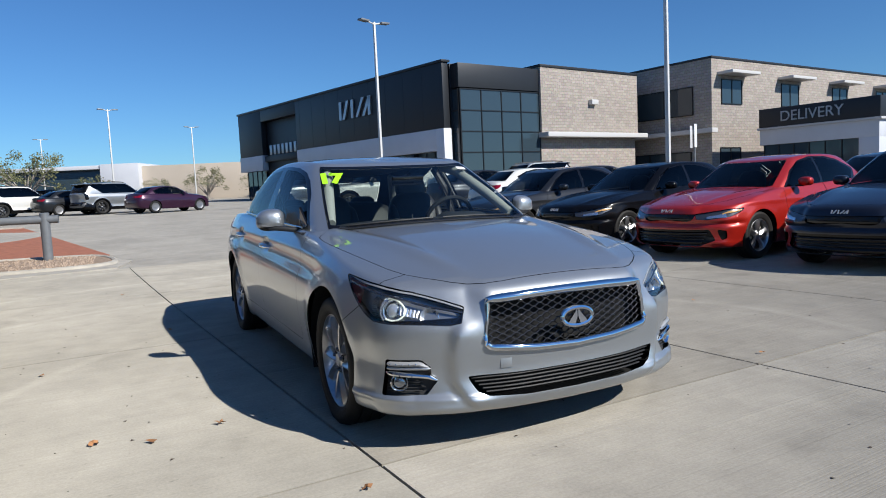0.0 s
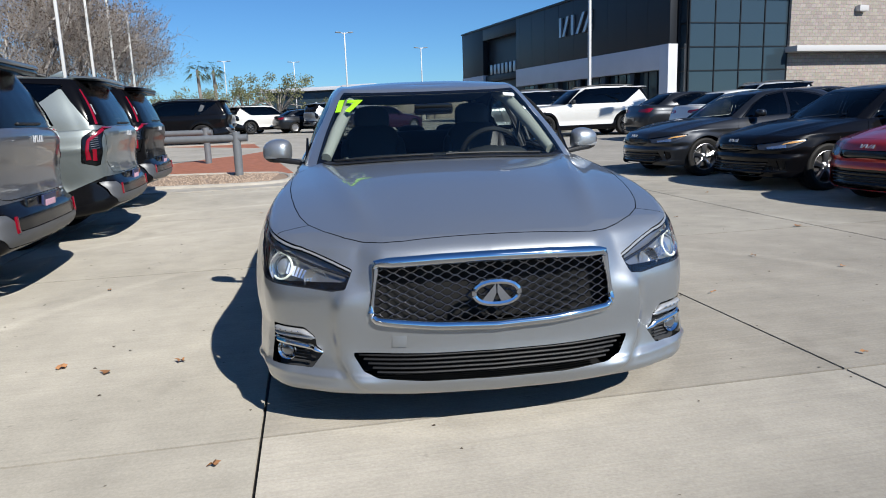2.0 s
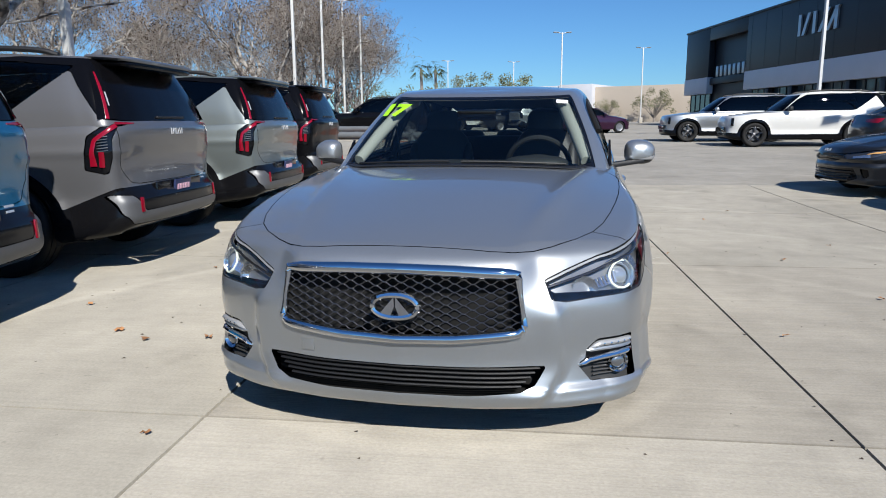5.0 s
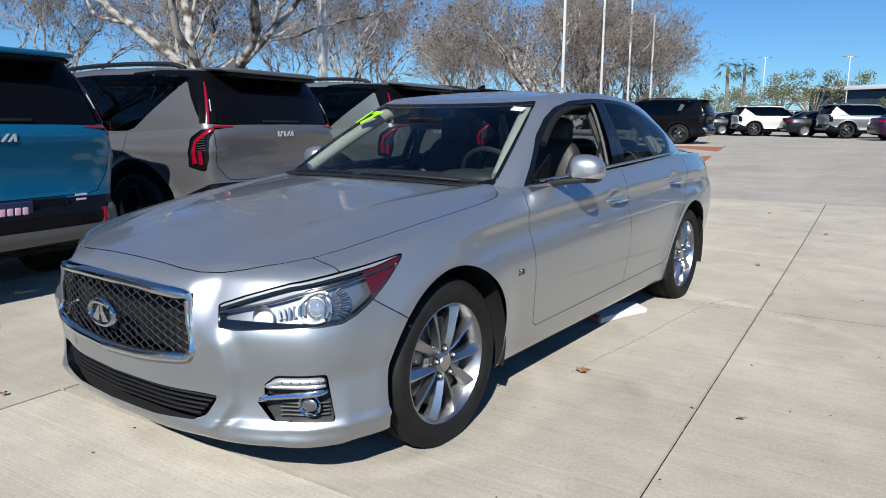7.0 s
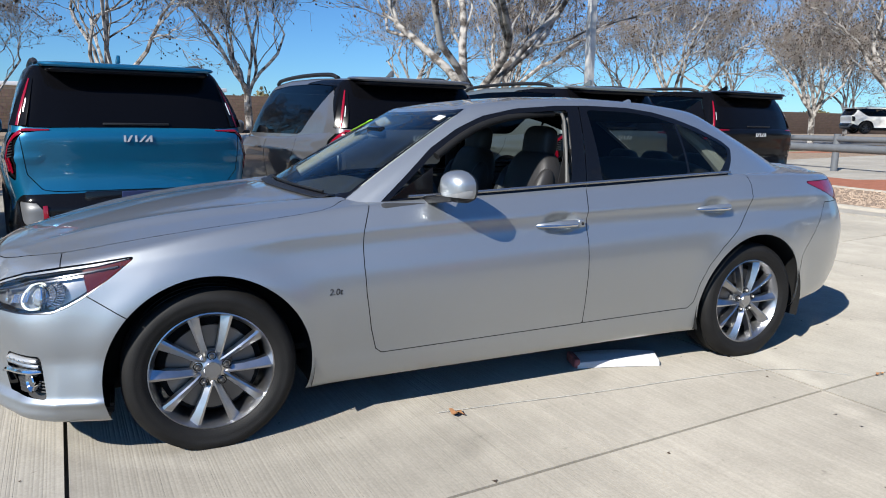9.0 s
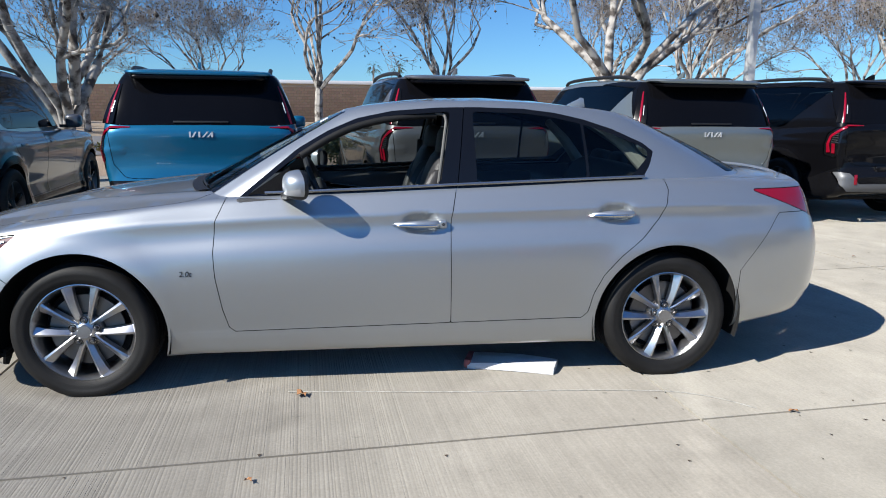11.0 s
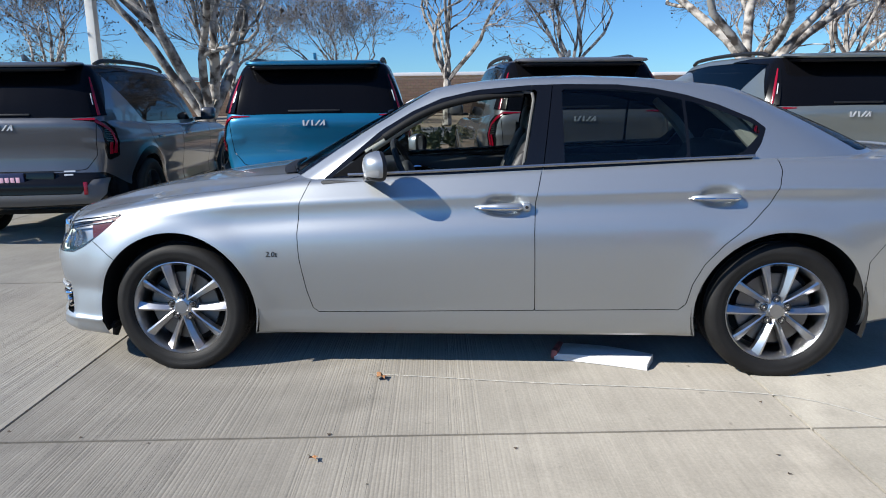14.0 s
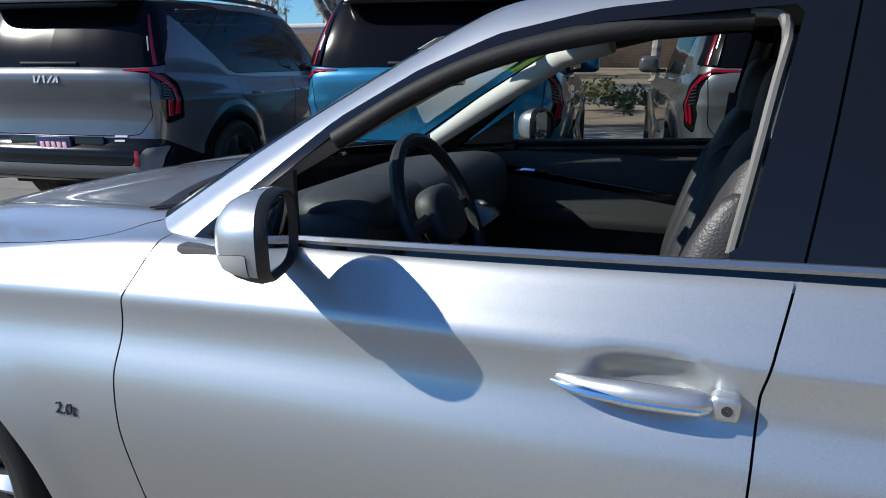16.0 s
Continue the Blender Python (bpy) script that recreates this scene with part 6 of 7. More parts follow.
SUV = dict(
    outline=[(0, -0.855), (0.4, -0.84), (0.68, -0.78), (0.85, -0.64), (0.935, -0.4), (0.962, 0.0), (0.968, 0.6), (0.97, 1.4), (0.97, 2.3), (0.965, 3.1),
             (0.950, 3.6), (0.915, 3.93), (0.82, 4.09), (0.55, 4.145), (0.28, 4.16), (0, 4.165)],
    half=0.9,
    edge=[(-0.9, 0.93), (-0.6, 0.98), (0, 1.06), (0.7, 1.10), (1.2, 1.10), (2.6, 1.12), (3.6, 1.18), (4.2, 1.22)],
    crest=[(-0.9, 0.97), (-0.6, 1.03), (0, 1.11), (0.7, 1.15), (1.2, 1.14), (2.6, 1.15), (3.6, 1.19), (4.2, 1.23)],
    bottom=[(-0.9, 0.24), (-0.5, 0.22), (0.4, 0.22), (2.7, 0.23), (3.6, 0.28), (4.2, 0.36)],
    shares=[0, 0.04, 0.12, 0.22, 0.30, 0.38, 0.52, 0.66, 0.78, 0.88, 0.95, 1.0],
    front=[0.10, 0.03, 0.0, 0.0, 0.006, 0.012, 0.02, 0.02, 0.03, 0.05, 0.08, 0.13],
    side=[0.08, 0.04, 0.02, 0.03, 0.040, 0.045, 0.022, 0.004, 0.0, 0.012, 0.030, 0.060],
    rear=[0.14, 0.05, 0.0, 0.0, 0.008, 0.060, 0.085, 0.085, 0.062, 0.045, 0.052, 0.085],
    base=[(0, 0.62), (0.4, 0.66), (0.66, 0.74), (0.83, 0.92), (0.895, 1.3), (0.908, 2.0), (0.908, 2.8), (0.90, 3.45), (0.888, 3.80), (0.835, 3.985),
          (0.60, 4.05), (0.30, 4.075), (0, 4.08)],
    roof=[(0, 1.36), (0.36, 1.38), (0.55, 1.43), (0.665, 1.54), (0.705, 1.85), (0.718, 2.3), (0.72, 2.8), (0.716, 3.30), (0.704, 3.62), (0.668, 3.765),
          (0.50, 3.815), (0.26, 3.823), (0, 3.825)],
    roofz=[(1.3, 1.665), (1.6, 1.725), (2.2, 1.752), (3.0, 1.742), (3.9, 1.705)],
    crown=0.03, bulge=0.03, axles=(0.0, 3.10), wheel=0.385, arch=0.43, sculpt=suv_sculpt)


def build_suv(paint, label, m, far=False, marks=True):
    car = thing("suv", label, "car", m, "parked cars")
    L, U, deck, out, s = car_skins(SUV, 90 if far else 170, 2 if far else 4)
    full_l, full_u = L, U
    sr = s[-1]
    gap_strips = [] if not far else None
    y, z, ax = L.v[:, 1], L.v[:, 2], np.abs(L.v[:, 0])
    lamp_o = [(sr - 0.72, 1.195), (sr - 0.70, 1.225), (sr - 0.90, 1.24), (sr - 1.11, 1.10), (sr - 1.14, 0.85), (sr - 0.975, 0.81), (sr - 0.935, 0.93), (sr - 0.925, 1.09), (sr - 0.865, 1.18)]
    lamp, L = panel(L, np.where((y > 3.2) & (L.a[:, 1] < 1.1), sd_poly(np.abs(L.a[:, 0]), z, lamp_o, 0.004), 1.0), 0.002)
    y, z, ax = L.v[:, 1], L.v[:, 2], np.abs(L.v[:, 0])
    arch = np.minimum(np.hypot(y, z - 0.385), np.hypot(y - 3.10, z - 0.385)) - 0.515
    sill = z - np.interp(y, [-0.9, -0.6, 0.5, 2.6, 3.5, 3.75, 4.0, 4.2], [0.46, 0.44, 0.40, 0.41, 0.50, 0.60, 0.70, 0.715])
    clad, L = panel(L, np.minimum(np.where(ax > 0.5, arch, 1.0), sill), 0.0)
    y, z = clad.v[:, 1], clad.v[:, 2]
    skid, clad = panel(clad, np.where(y > 3.6, sd_poly(np.abs(clad.v[:, 0]), z, [(0, 0.50), (0.66, 0.50), (0.76, 0.63), (0.86, 0.64), (0.85, 0.50), (0.78, 0.42), (0, 0.40)], 0.01), 1.0))
    y, z, ax = L.v[:, 1], L.v[:, 2], np.abs(L.v[:, 0])
    if not far:
        gate_o = [(-0.79, 1.4), (0.79, 1.4), (0.83, 1.16), (0.80, 0.86), (0.70, 0.735), (0.60, 0.722), (-0.60, 0.722), (-0.70, 0.735), (-0.80, 0.86), (-0.83, 1.16)]
        gate, L = panel(L, np.where((y > 3.75) & (L.a[:, 1] < 1.05), sd_poly(L.v[:, 0], z, gate_o), 1.0), 0.003, gap_strips)
        part("tailgate", gate.pair(), paint, car)
        for o in ([(0.78, 1.3), (0.72, 0.9), (0.80, 0.42), (1.93, 0.42), (1.93, 1.3)], [(1.94, 1.3), (1.94, 0.42), (2.56, 0.42), (2.70, 0.78), (2.98, 0.98), (2.98, 1.3)]):
            y, z, ax = L.v[:, 1], L.v[:, 2], np.abs(L.v[:, 0])
            d, L = panel(L, np.where(ax > 0.6, sd_poly(y, z, o), 1.0), 0.003, gap_strips)
            for q in d.split(-d.v[:, 0]):
                part("door", q.pair(), paint, car)
        for sk in gap_strips:
            for q in sk.split(-sk.v[:, 0]):
                if len(q.t):
                    part("gap_dark_strip", q.pair(), CAVITY_DARK, car)
    part("body", L.pair(), paint, car)
    part("cladding", clad.pair(), CLAD, car, "matt black lower cladding")
    part("rear_skid", skid.pair(), BRIGHT, car, "bright grey skid trim")
    flank = lambda: (np.abs(U.a[:, 0]) > 0.22) & (np.abs(U.a[:, 0]) < 0.80) & (U.a[:, 1] < 1.0)
    win = [(0.90, 1.155), (1.30, 1.50), (1.58, 1.655), (2.3, 1.688), (3.05, 1.678), (3.68, 1.635), (3.54, 1.53), (3.06, 1.19), (2.95, 1.165)]
    glassy, U = panel(U, np.where(flank(), sd_poly(U.v[:, 1], U.v[:, 2], win, 0.006), 1.0))
    band, U = panel(U, np.where((np.abs(U.a[:, 0]) > 0.5) & (U.a[:, 1] < 1.0), sd_poly(U.v[:, 1], U.v[:, 2], [(2.9, 1.697), (4.2, 1.76), (4.2, 1.20), (3.93, 1.24), (3.75, 1.49), (3.68, 1.60), (3.3, 1.678)], 0.004), 1.0))
    for q in band.split(-band.v[:, 0]):
        part("pillar_band", q.pair(), PIANO, car)
    ws, U = panel(U, np.maximum(np.abs(U.a[:, 0]) - 0.222, np.maximum(U.a[:, 1] - 0.94, 0.03 - U.a[:, 1])))
    rw, U = panel(U, np.maximum(0.792 - np.abs(U.a[:, 0]), np.maximum(U.a[:, 1] - 0.985, 0.015 - U.a[:, 1])))
    part("roof", U.pair(), paint, car)
    part("side_glass", glassy.pair(), PRIVACY, car, "dark tinted side glass")
    part("windshield", ws.pair(), PRIVACY, car)
    part("rear_window", rw.pair(), PRIVACY, car, "dark tinted rear window")
    # near-black box stands in for the unlit cabin behind the glass
    part("cabin_dark_box", block((1.4, 2.4, 0.75), (0, 2.45, 1.02), 0.1), CAVITY_DARK, car)
    part("undertray", block((1.6, 4.3, 0.06), (0, 1.6, 0.30), 0.02), CAVITY_DARK, car)
    for q in lamp.split(-lamp.v[:, 0]):
        q = q.tidy()
        sg = 1 if q.v[:, 0].mean() > 0 else -1
        tl = part("tail_lamp", q.moved(-0.01).pair(), GLOSSBLACK, car, "star-shaped red tail lamp in a black housing")
        if far:
            continue

        def at(sa, zz):
            return np.array((sg * np.interp(sa, s, out[:, 0]), np.interp(sa, s, out[:, 1]), zz))
        part("red_edge", strip(q, [at(sr - 0.86, 1.215), at(sr - 0.93, 1.17), at(sr - 1.055, 1.075), at(sr - 1.075, 0.98), at(sr - 1.07, 0.875)], [0.034, 0.034, 0.030, 0.034, 0.050], 0.004), REDLENS, tl)
        part("red_edge", strip(q, [at(sr - 1.005, 0.985), at(sr - 1.01, 0.865)], 0.040, 0.004, n=8), REDLENS, tl)
        for k in range(7):
            zz = 1.13 - 0.022 * k
            part("grid_bar", strip(q, [at(sr - 0.955, zz), at(sr - 1.035 + 0.003 * max(0, 3 - k), zz - 0.01)], 0.007, 0.003, n=5), LAMPGRID, tl)
        edge = full_u
        up = [(sg * 0.835, 3.975, 1.235), (sg * 0.80, 3.94, 1.34), (sg * 0.762, 3.89, 1.48), (sg * 0.73, 3.84, 1.60)]
        part("lamp_spine", strip(full_u, up, [0.15, 0.13, 0.10, 0.06], 0.003, n=14), PIANO, tl)
        part("red_spine", strip(full_u, up, [0.028, 0.024, 0.022, 0.012], 0.008, n=14), REDLENS, tl)
        part("clear_spine", strip(full_u, [(sg * 0.778, 3.955, 1.33), (sg * 0.748, 3.91, 1.43)], 0.009, 0.010, n=8), SATIN, tl)
        part("red_branch", strip(full_l, [(sg * 0.82, 4.03, 1.212), (sg * 0.74, 4.065, 1.216), (sg * 0.63, 4.09, 1.220)], [0.030, 0.022, 0.010], 0.006, n=12), REDLENS, tl)
    part("spoiler", moved(bulb(0.665, 0.19, 0.026, 0.5, 0.35, 36, 10), pose(0, 3.86, 1.712, -4, 0, 0)), paint, car)
    part("spoiler_lip", moved(bulb(0.62, 0.17, 0.03, 0.5, 0.3, 36, 10), pose(0, 3.87, 1.672, -4, 0, 0)), PIANO, car)
    part("wiper_base", block((0.5, 0.03, 0.02), (0, 4.07, 1.25), 0.008), BLACK, car)
    for sg in (1, -1):
        rl = [(sg * 0.655, 1.62, 1.740), (sg * 0.662, 1.78, 1.777), (sg * 0.672, 2.3, 1.794), (sg * 0.672, 2.9, 1.790), (sg * 0.665, 3.35, 1.770), (sg * 0.655, 3.52, 1.73)]
        part("roof_rail", tube(catmull(rl, 5), 0.022, 8), BLACK, car, "black roof rail")
        mm = part("door_mirror", moved(bulb(0.10, 0.075, 0.085, 0.6, 0.7, 20, 12), pose(sg * 1.045, 1.02, 1.215)), paint if paint is not PAINTS["white"] else BLACK, car)
        part("mirror_foot", block((0.16, 0.05, 0.04), (sg * 0.95, 1.02, 1.15), 0.012), BLACK, mm)
        if not far:
            for yh in (1.72, 2.72):
                part("door_handle", block((0.02, 0.20, 0.028), (sg * 0.972, yh, 0.985), 0.008), paint, car)
    fin = sheet([(-0.09, 0), (0.07, 0), (0.07, 0.06), (0.05, 0.068)], 0.03, 0.008)
    part("antenna_fin", moved(fin, pose(0.015, 3.45, 1.768, 90, 0, 90)), paint, car)
    if marks:
        p, n = snap(full_l, [(0, 4.10, 1.135)], 0.002)
        for bar in emblem_bars(0.22, 0.052):
            part("emblem_bar", on_plane(bar, p[0], n[0], (0, 0, 1)), SATIN, car)
        p, n = snap(full_l, [(-0.55, 4.08, 0.72)], 0.002)
        part("model_mark", on_plane(sheet([(-0.05, -0.007), (0.05, -0.007), (0.05, 0.007), (-0.05, 0.007)], 0.003), p[0], n[0], (0, 0, 1)), SATIN, car)
        part("model_mark", on_plane(sheet([(-0.05, -0.040), (0.03, -0.040), (0.03, -0.026), (-0.05, -0.026)], 0.003), p[0], n[0], (0, 0, 1)), SATIN, car)
        pl = part("number_plate", moved(block((0.31, 0.02, 0.16), bevel=0.008), pose(0, 4.135, 0.635, -6, 0, 0)), PLATE, car, "dealer plate with plain print bars")
        for k in range(5):
            part("print_bar", moved(block((0.036, 0.006, 0.07), bevel=0.004), pose(-0.10 + 0.05 * k, 4.147, 0.64, -6, 0, 0)), PLATEINK, pl)
        part("plate_recess", block((0.84, 0.03, 0.19), (0, 4.105, 0.625), 0.02), GLOSSBLACK, car)
        for sg in (1, -1):
            p, n = snap(full_l, [(sg * 0.70, 4.12, 0.56)], 0.004)
            part("reflector", on_plane(block((0.036, 0.12, 0.012), bevel=0.006), p[0], n[0], (0, 0, 1)), REDLENS, car, "red rear reflector")
    if far:
        # the nose shows on these
        for sg in (1, -1):
            p, n = snap(full_l, [(sg * 0.80, -0.66, 0.80)], 0.004)
            part("headlamp", on_plane(block((0.10, 0.26, 0.02), bevel=0.01), p[0], n[0], (0, 0, 1)), GLOSSBLACK, car)
        p, n = snap(full_l, [(0, -0.85, 0.55)], 0.004)
        part("grille", on_plane(block((1.2, 0.16, 0.02), bevel=0.02), p[0], n[0], (0, 0, 1)), GLOSSBLACK, car)
    for ya in (0.0, 3.10):
        for sd in (1, -1):
            wheel_parts(car, (sd * 0.845, ya, 0.385), sd, 0.388, 0.26, 0.262, "fan")
            arch_liner(car, (sd * 0.945, ya, 0.385), sd, 0.43, 0.32)
    return car


def rear_at(x, y, heading):
    """Pose of an SUV whose tail badge stands at x, y and whose tail looks along heading degrees from +x."""
    return pose(x, y, ground_z(x, y), 0, 0, heading - 90) @ pose(0, -4.10, 0)


for nm, x, yy, hd, lb in (("steel", -2.05, -3.02, 8, "steel grey electric suv with its tail to the concrete aisle"),
                          ("blue", -2.62, -0.22, 8.5, "bright ocean blue electric suv with dark rear window"),
                          ("gray", -2.97, 2.42, 8, "graphite grey electric suv with red tail lamps"),
                          ("green", -3.20, 5.13, 8, "pale green-grey electric suv with black cladding"),
                          ("black", -3.65, 7.85, 7, "glossy black electric suv beside the kerb")):
    build_suv(PAINTS[nm], lb, rear_at(x, yy, hd))

# compact sedans with their noses to the aisle


def hatch_sculpt(s, x, y, z):
    push = np.zeros_like(x)
    for ya in (0.0, 2.70):
        push = push + 0.012 * np.exp(-((np.hypot(y - ya, z - 0.325) - 0.36) / 0.07) ** 2) * (x > 0.6)
    push += 0.010 * np.exp(-((z - 0.78) / 0.03) ** 2) * (x > 0.75)
    nose = np.clip((-0.3 - y) / 0.2, 0, 1)
    push -= 0.03 * nose * np.exp(-((z - 0.52) / 0.03) ** 2)
    return push


COMPACT = dict(SEDAN)
COMPACT.update(
    outline=[(x * 0.99, y if y < 0.6 else 0.6 + (y - 0.6) * 0.93) for x, y in SEDAN["outline"]],
    edge=[(y, z - 0.02 if y < 0 else z) for y, z in SEDAN["edge"]],
    base=[(x * 0.99, y if y < 0.6 else 0.6 + (y - 0.6) * 0.93) for x, y in SEDAN["base"]],
    roof=[(x * 0.99, y if y < 0.6 else 0.6 + (y - 0.6) * 0.93) for x, y in SEDAN["roof"]],
    bottom=[(-0.95, 0.19), (-0.5, 0.19), (0.4, 0.19), (2.5, 0.20), (3.3, 0.26), (4.0, 0.3)],
    axles=(0.0, 2.70), wheel=0.325, arch=0.358, sculpt=hatch_sculpt)
AMBERLED = mat("amber corner lamp", (0.80, 0.42, 0.12), rough=0.25, coat=0.5)


def build_compact(paint, label, m, far=False, name="compact_sedan", tail=False):
    car = thing(name, label, "car", m, "parked cars")
    L, U, deck, out, s = car_skins(COMPACT, 80 if far else 180, 2 if far else 4)
    full_l = L
    sr = s[-1]

    def arc(x):
        return float(np.interp(x, out[:int(len(out) * 0.27), 0], s[:int(len(out) * 0.27)]))
    gap_strips = [] if not far else None
    y, z = L.v[:, 1], L.v[:, 2]
    wall = (y < -0.1) & (L.a[:, 1] < 1.08)
    up_o = [(-0.43, 0.645), (0.43, 0.645), (0.40, 0.575), (0.33, 0.555), (0.06, 0.57), (-0.06, 0.57), (-0.33, 0.555), (-0.40, 0.575)]
    upper, L = panel(L, np.where(wall, sd_poly(L.v[:, 0], z, up_o, 0.006), 1.0), 0.0)
    y, z = L.v[:, 1], L.v[:, 2]
    wall = (y < -0.1) & (L.a[:, 1] < 1.08)
    low_o = [(-0.60, 0.43), (0.60, 0.43), (0.66, 0.30), (0.48, 0.225), (-0.48, 0.225), (-0.66, 0.30)]
    lowr, L = panel(L, np.where(wall, sd_poly(L.v[:, 0], z, low_o, 0.01), 1.0), 0.0)
    y, z = L.v[:, 1], L.v[:, 2]
    wall = (y < 0.1) & (L.a[:, 1] < 1.12)
    lamp_o = [(arc(0.44), 0.648), (arc(0.46), 0.585), (arc(0.60), 0.575), (0.92, 0.615), (1.10, 0.675), (1.16, 0.715), (0.90, 0.705)]
    lamp, L = panel(L, np.where(wall, sd_poly(np.abs(L.a[:, 0]), z, lamp_o, 0.004), 1.0), 0.002)
    y, z = L.v[:, 1], L.v[:, 2]
    wall = (y < 0.1) & (L.a[:, 1] < 0.9)
    vent_o = [(arc(0.70), 0.44), (arc(0.79), 0.42), (arc(0.80), 0.33), (arc(0.75), 0.30), (arc(0.72), 0.37)]
    vent, L = panel(L, np.where(wall, sd_poly(np.abs(L.a[:, 0]), z, vent_o, 0.004), 1.0), 0.0)
    y, z = L.v[:, 1], L.v[:, 2]
    tail_o = [(sr - 1.00, 0.96), (sr - 0.3, 0.93), (sr - 0.3, 0.86), (sr - 0.85, 0.84)]
    tl, L = panel(L, np.where((y > 2.8) & (L.a[:, 1] < 1.1), sd_poly(np.abs(L.a[:, 0]), z, tail_o, 0.004), 1.0), 0.0)
    if not far:
        for o in ([(0.66, 1.3), (0.66, 0.93), (0.61, 0.80), (0.62, 0.55), (0.68, 0.30), (1.66, 0.31), (1.67, 1.3)],
                  [(1.675, 1.3), (1.665, 0.31), (2.26, 0.32), (2.36, 0.5), (2.55, 0.70), (2.66, 0.86), (2.66, 1.3)]):
            y, z, ax = L.v[:, 1], L.v[:, 2], np.abs(L.v[:, 0])
            d, L = panel(L, np.where(ax > 0.6, sd_poly(y, z, o), 1.0), 0.003, gap_strips)
            for q in d.split(-d.v[:, 0]):
                part("door", q.pair(), paint, car)
        hood_o = [(0, -0.74), (0.36, -0.72), (0.50, -0.62), (0.62, -0.4), (0.70, -0.1), (0.735, 0.3), (0.72, 0.55), (0.5, 0.8), (-0.5, 0.8), (-0.72, 0.55),
                  (-0.735, 0.3), (-0.70, -0.1), (-0.62, -0.4), (-0.50, -0.62), (-0.36, -0.72)]
        h, L = panel(L, np.where((L.a[:, 1] > 0.85) & (L.v[:, 1] < 1.0), sd_poly(L.v[:, 0], L.v[:, 1], hood_o), 1.0), 0.003, gap_strips)
        part("hood", h.pair(), paint, car)
        for sk in gap_strips:
            for q in sk.split(-sk.v[:, 0]):
                if len(q.t):
                    part("gap_dark_strip", q.pair(), CAVITY_DARK, car)
    part("body", L.pair(), paint, car)
    part("upper_grille", upper.moved(-0.02).pair(), GLOSSBLACK, car)
    lg = part("lower_grille", lowr.moved(-0.03).pair(), CLAD, car, "black lower intake with horizontal bars")
    if not far:
        for k in range(4):
            zz = 0.27 + 0.04 * k
            xe = 0.52 + 0.02 * k
            part("intake_bar", tube([(x, float(np.interp(abs(x), out[:60, 0], out[:60, 1])) + 0.02, zz) for x in np.linspace(-xe, xe, 14)], 0.008, 5), BLACK, lg)
    for q in vent.split(-vent.v[:, 0]):
        part("corner_vent", q.moved(-0.02).pair(), CLAD, car)
    for q in lamp.split(-lamp.v[:, 0]):
        q = q.tidy()
        sg = 1 if q.v[:, 0].mean() > 0 else -1
        hl = part("headlamp", q.moved(-0.02).pair(), LAMPGRID, car, "clear headlamp with amber corner")
        part("lens", q.pair(), CLEAR, hl)
        if not far:
            def at(sa, zz):
                return np.array((sg * np.interp(sa, s, out[:, 0]), np.interp(sa, s, out[:, 1]), zz))
            part("corner_strip", strip(q, [at(0.80, 0.672), at(1.0, 0.690), at(1.12, 0.702)], [0.012, 0.028, 0.014], -0.004, n=8), AMBERLED, hl)
            part("beam", strip(q, [at(0.60, 0.615), at(0.86, 0.640)], [0.03, 0.055], -0.006, n=8), REFLECTOR, hl)
    for q in tl.split(-tl.v[:, 0]):
        part("tail_lamp", q.pair(), REDLENS, car)
    flank = lambda: (np.abs(U.a[:, 0]) > 0.22) & (np.abs(U.a[:, 0]) < 0.80) & (U.a[:, 1] < 1.02)
    for nm, o in (("front_door_glass", [(0.80, 0.965), (1.0, 1.14), (1.25, 1.29), (1.62, 1.35), (1.62, 1.0)]),
                  ("rear_door_glass", [(1.70, 1.0), (1.70, 1.355), (2.0, 1.345), (2.3, 1.29), (2.62, 1.16), (2.5, 1.03)])):
        g, U = panel(U, np.where(flank(), sd_poly(U.v[:, 1], U.v[:, 2], o, 0.006), 1.0))
        for q in g.split(-g.v[:, 0]):
            part(nm, q.pair(), PRIVACY, car)
    day = [(0.735, 0.945), (1.01, 1.172), (1.30, 1.320), (1.6, 1.376), (2.0, 1.374), (2.32, 1.32), (2.70, 1.18), (2.6, 1.02), (1.7, 0.988)]
    fr, U = panel(U, np.where(flank(), sd_poly(U.v[:, 1], U.v[:, 2], day, 0.004), 1.0))
    ws, U = panel(U, np.maximum(np.abs(U.a[:, 0]) - 0.228, np.maximum(U.a[:, 1] - 0.95, 0.02 - U.a[:, 1])))
    rw, U = panel(U, np.maximum(0.80 - np.abs(U.a[:, 0]), np.maximum(U.a[:, 1] - 0.95, 0.06 - U.a[:, 1])))
    part("roof", U.pair(), paint, car)
    for q in fr.split(-fr.v[:, 0]):
        part("window_frame", q.pair(), GLOSSBLACK, car)
    part("windshield", ws.pair(), SIDEGLASS, car)
    part("rear_window", rw.pair(), PRIVACY, car)
    part("dashboard", moved(bulb(0.68, 0.2, 0.12, 0.6, 0.4, 24, 8), pose(0, 0.82, 0.84)), DASHM, car)
    part("floor_pan", block((1.45, 3.9, 0.05), (0, 1.4, 0.25), 0.01), CAVITY_DARK, car)
    part("firewall", block((1.5, 0.03, 0.66), (0, 0.62, 0.58), 0.01), CAVITY_DARK, car)
    for sx in (0.36, -0.36):
        part("seat", moved(bulb(0.23, 0.10, 0.38, 0.5, 0.55, 16, 10), pose(sx, 1.62, 0.84, -14, 0, 0)), LEATHER, car)
    part("rear_seat", moved(bulb(0.6, 0.12, 0.34, 0.45, 0.45, 20, 10), pose(0, 2.5, 0.80, -20, 0, 0)), LEATHER, car)
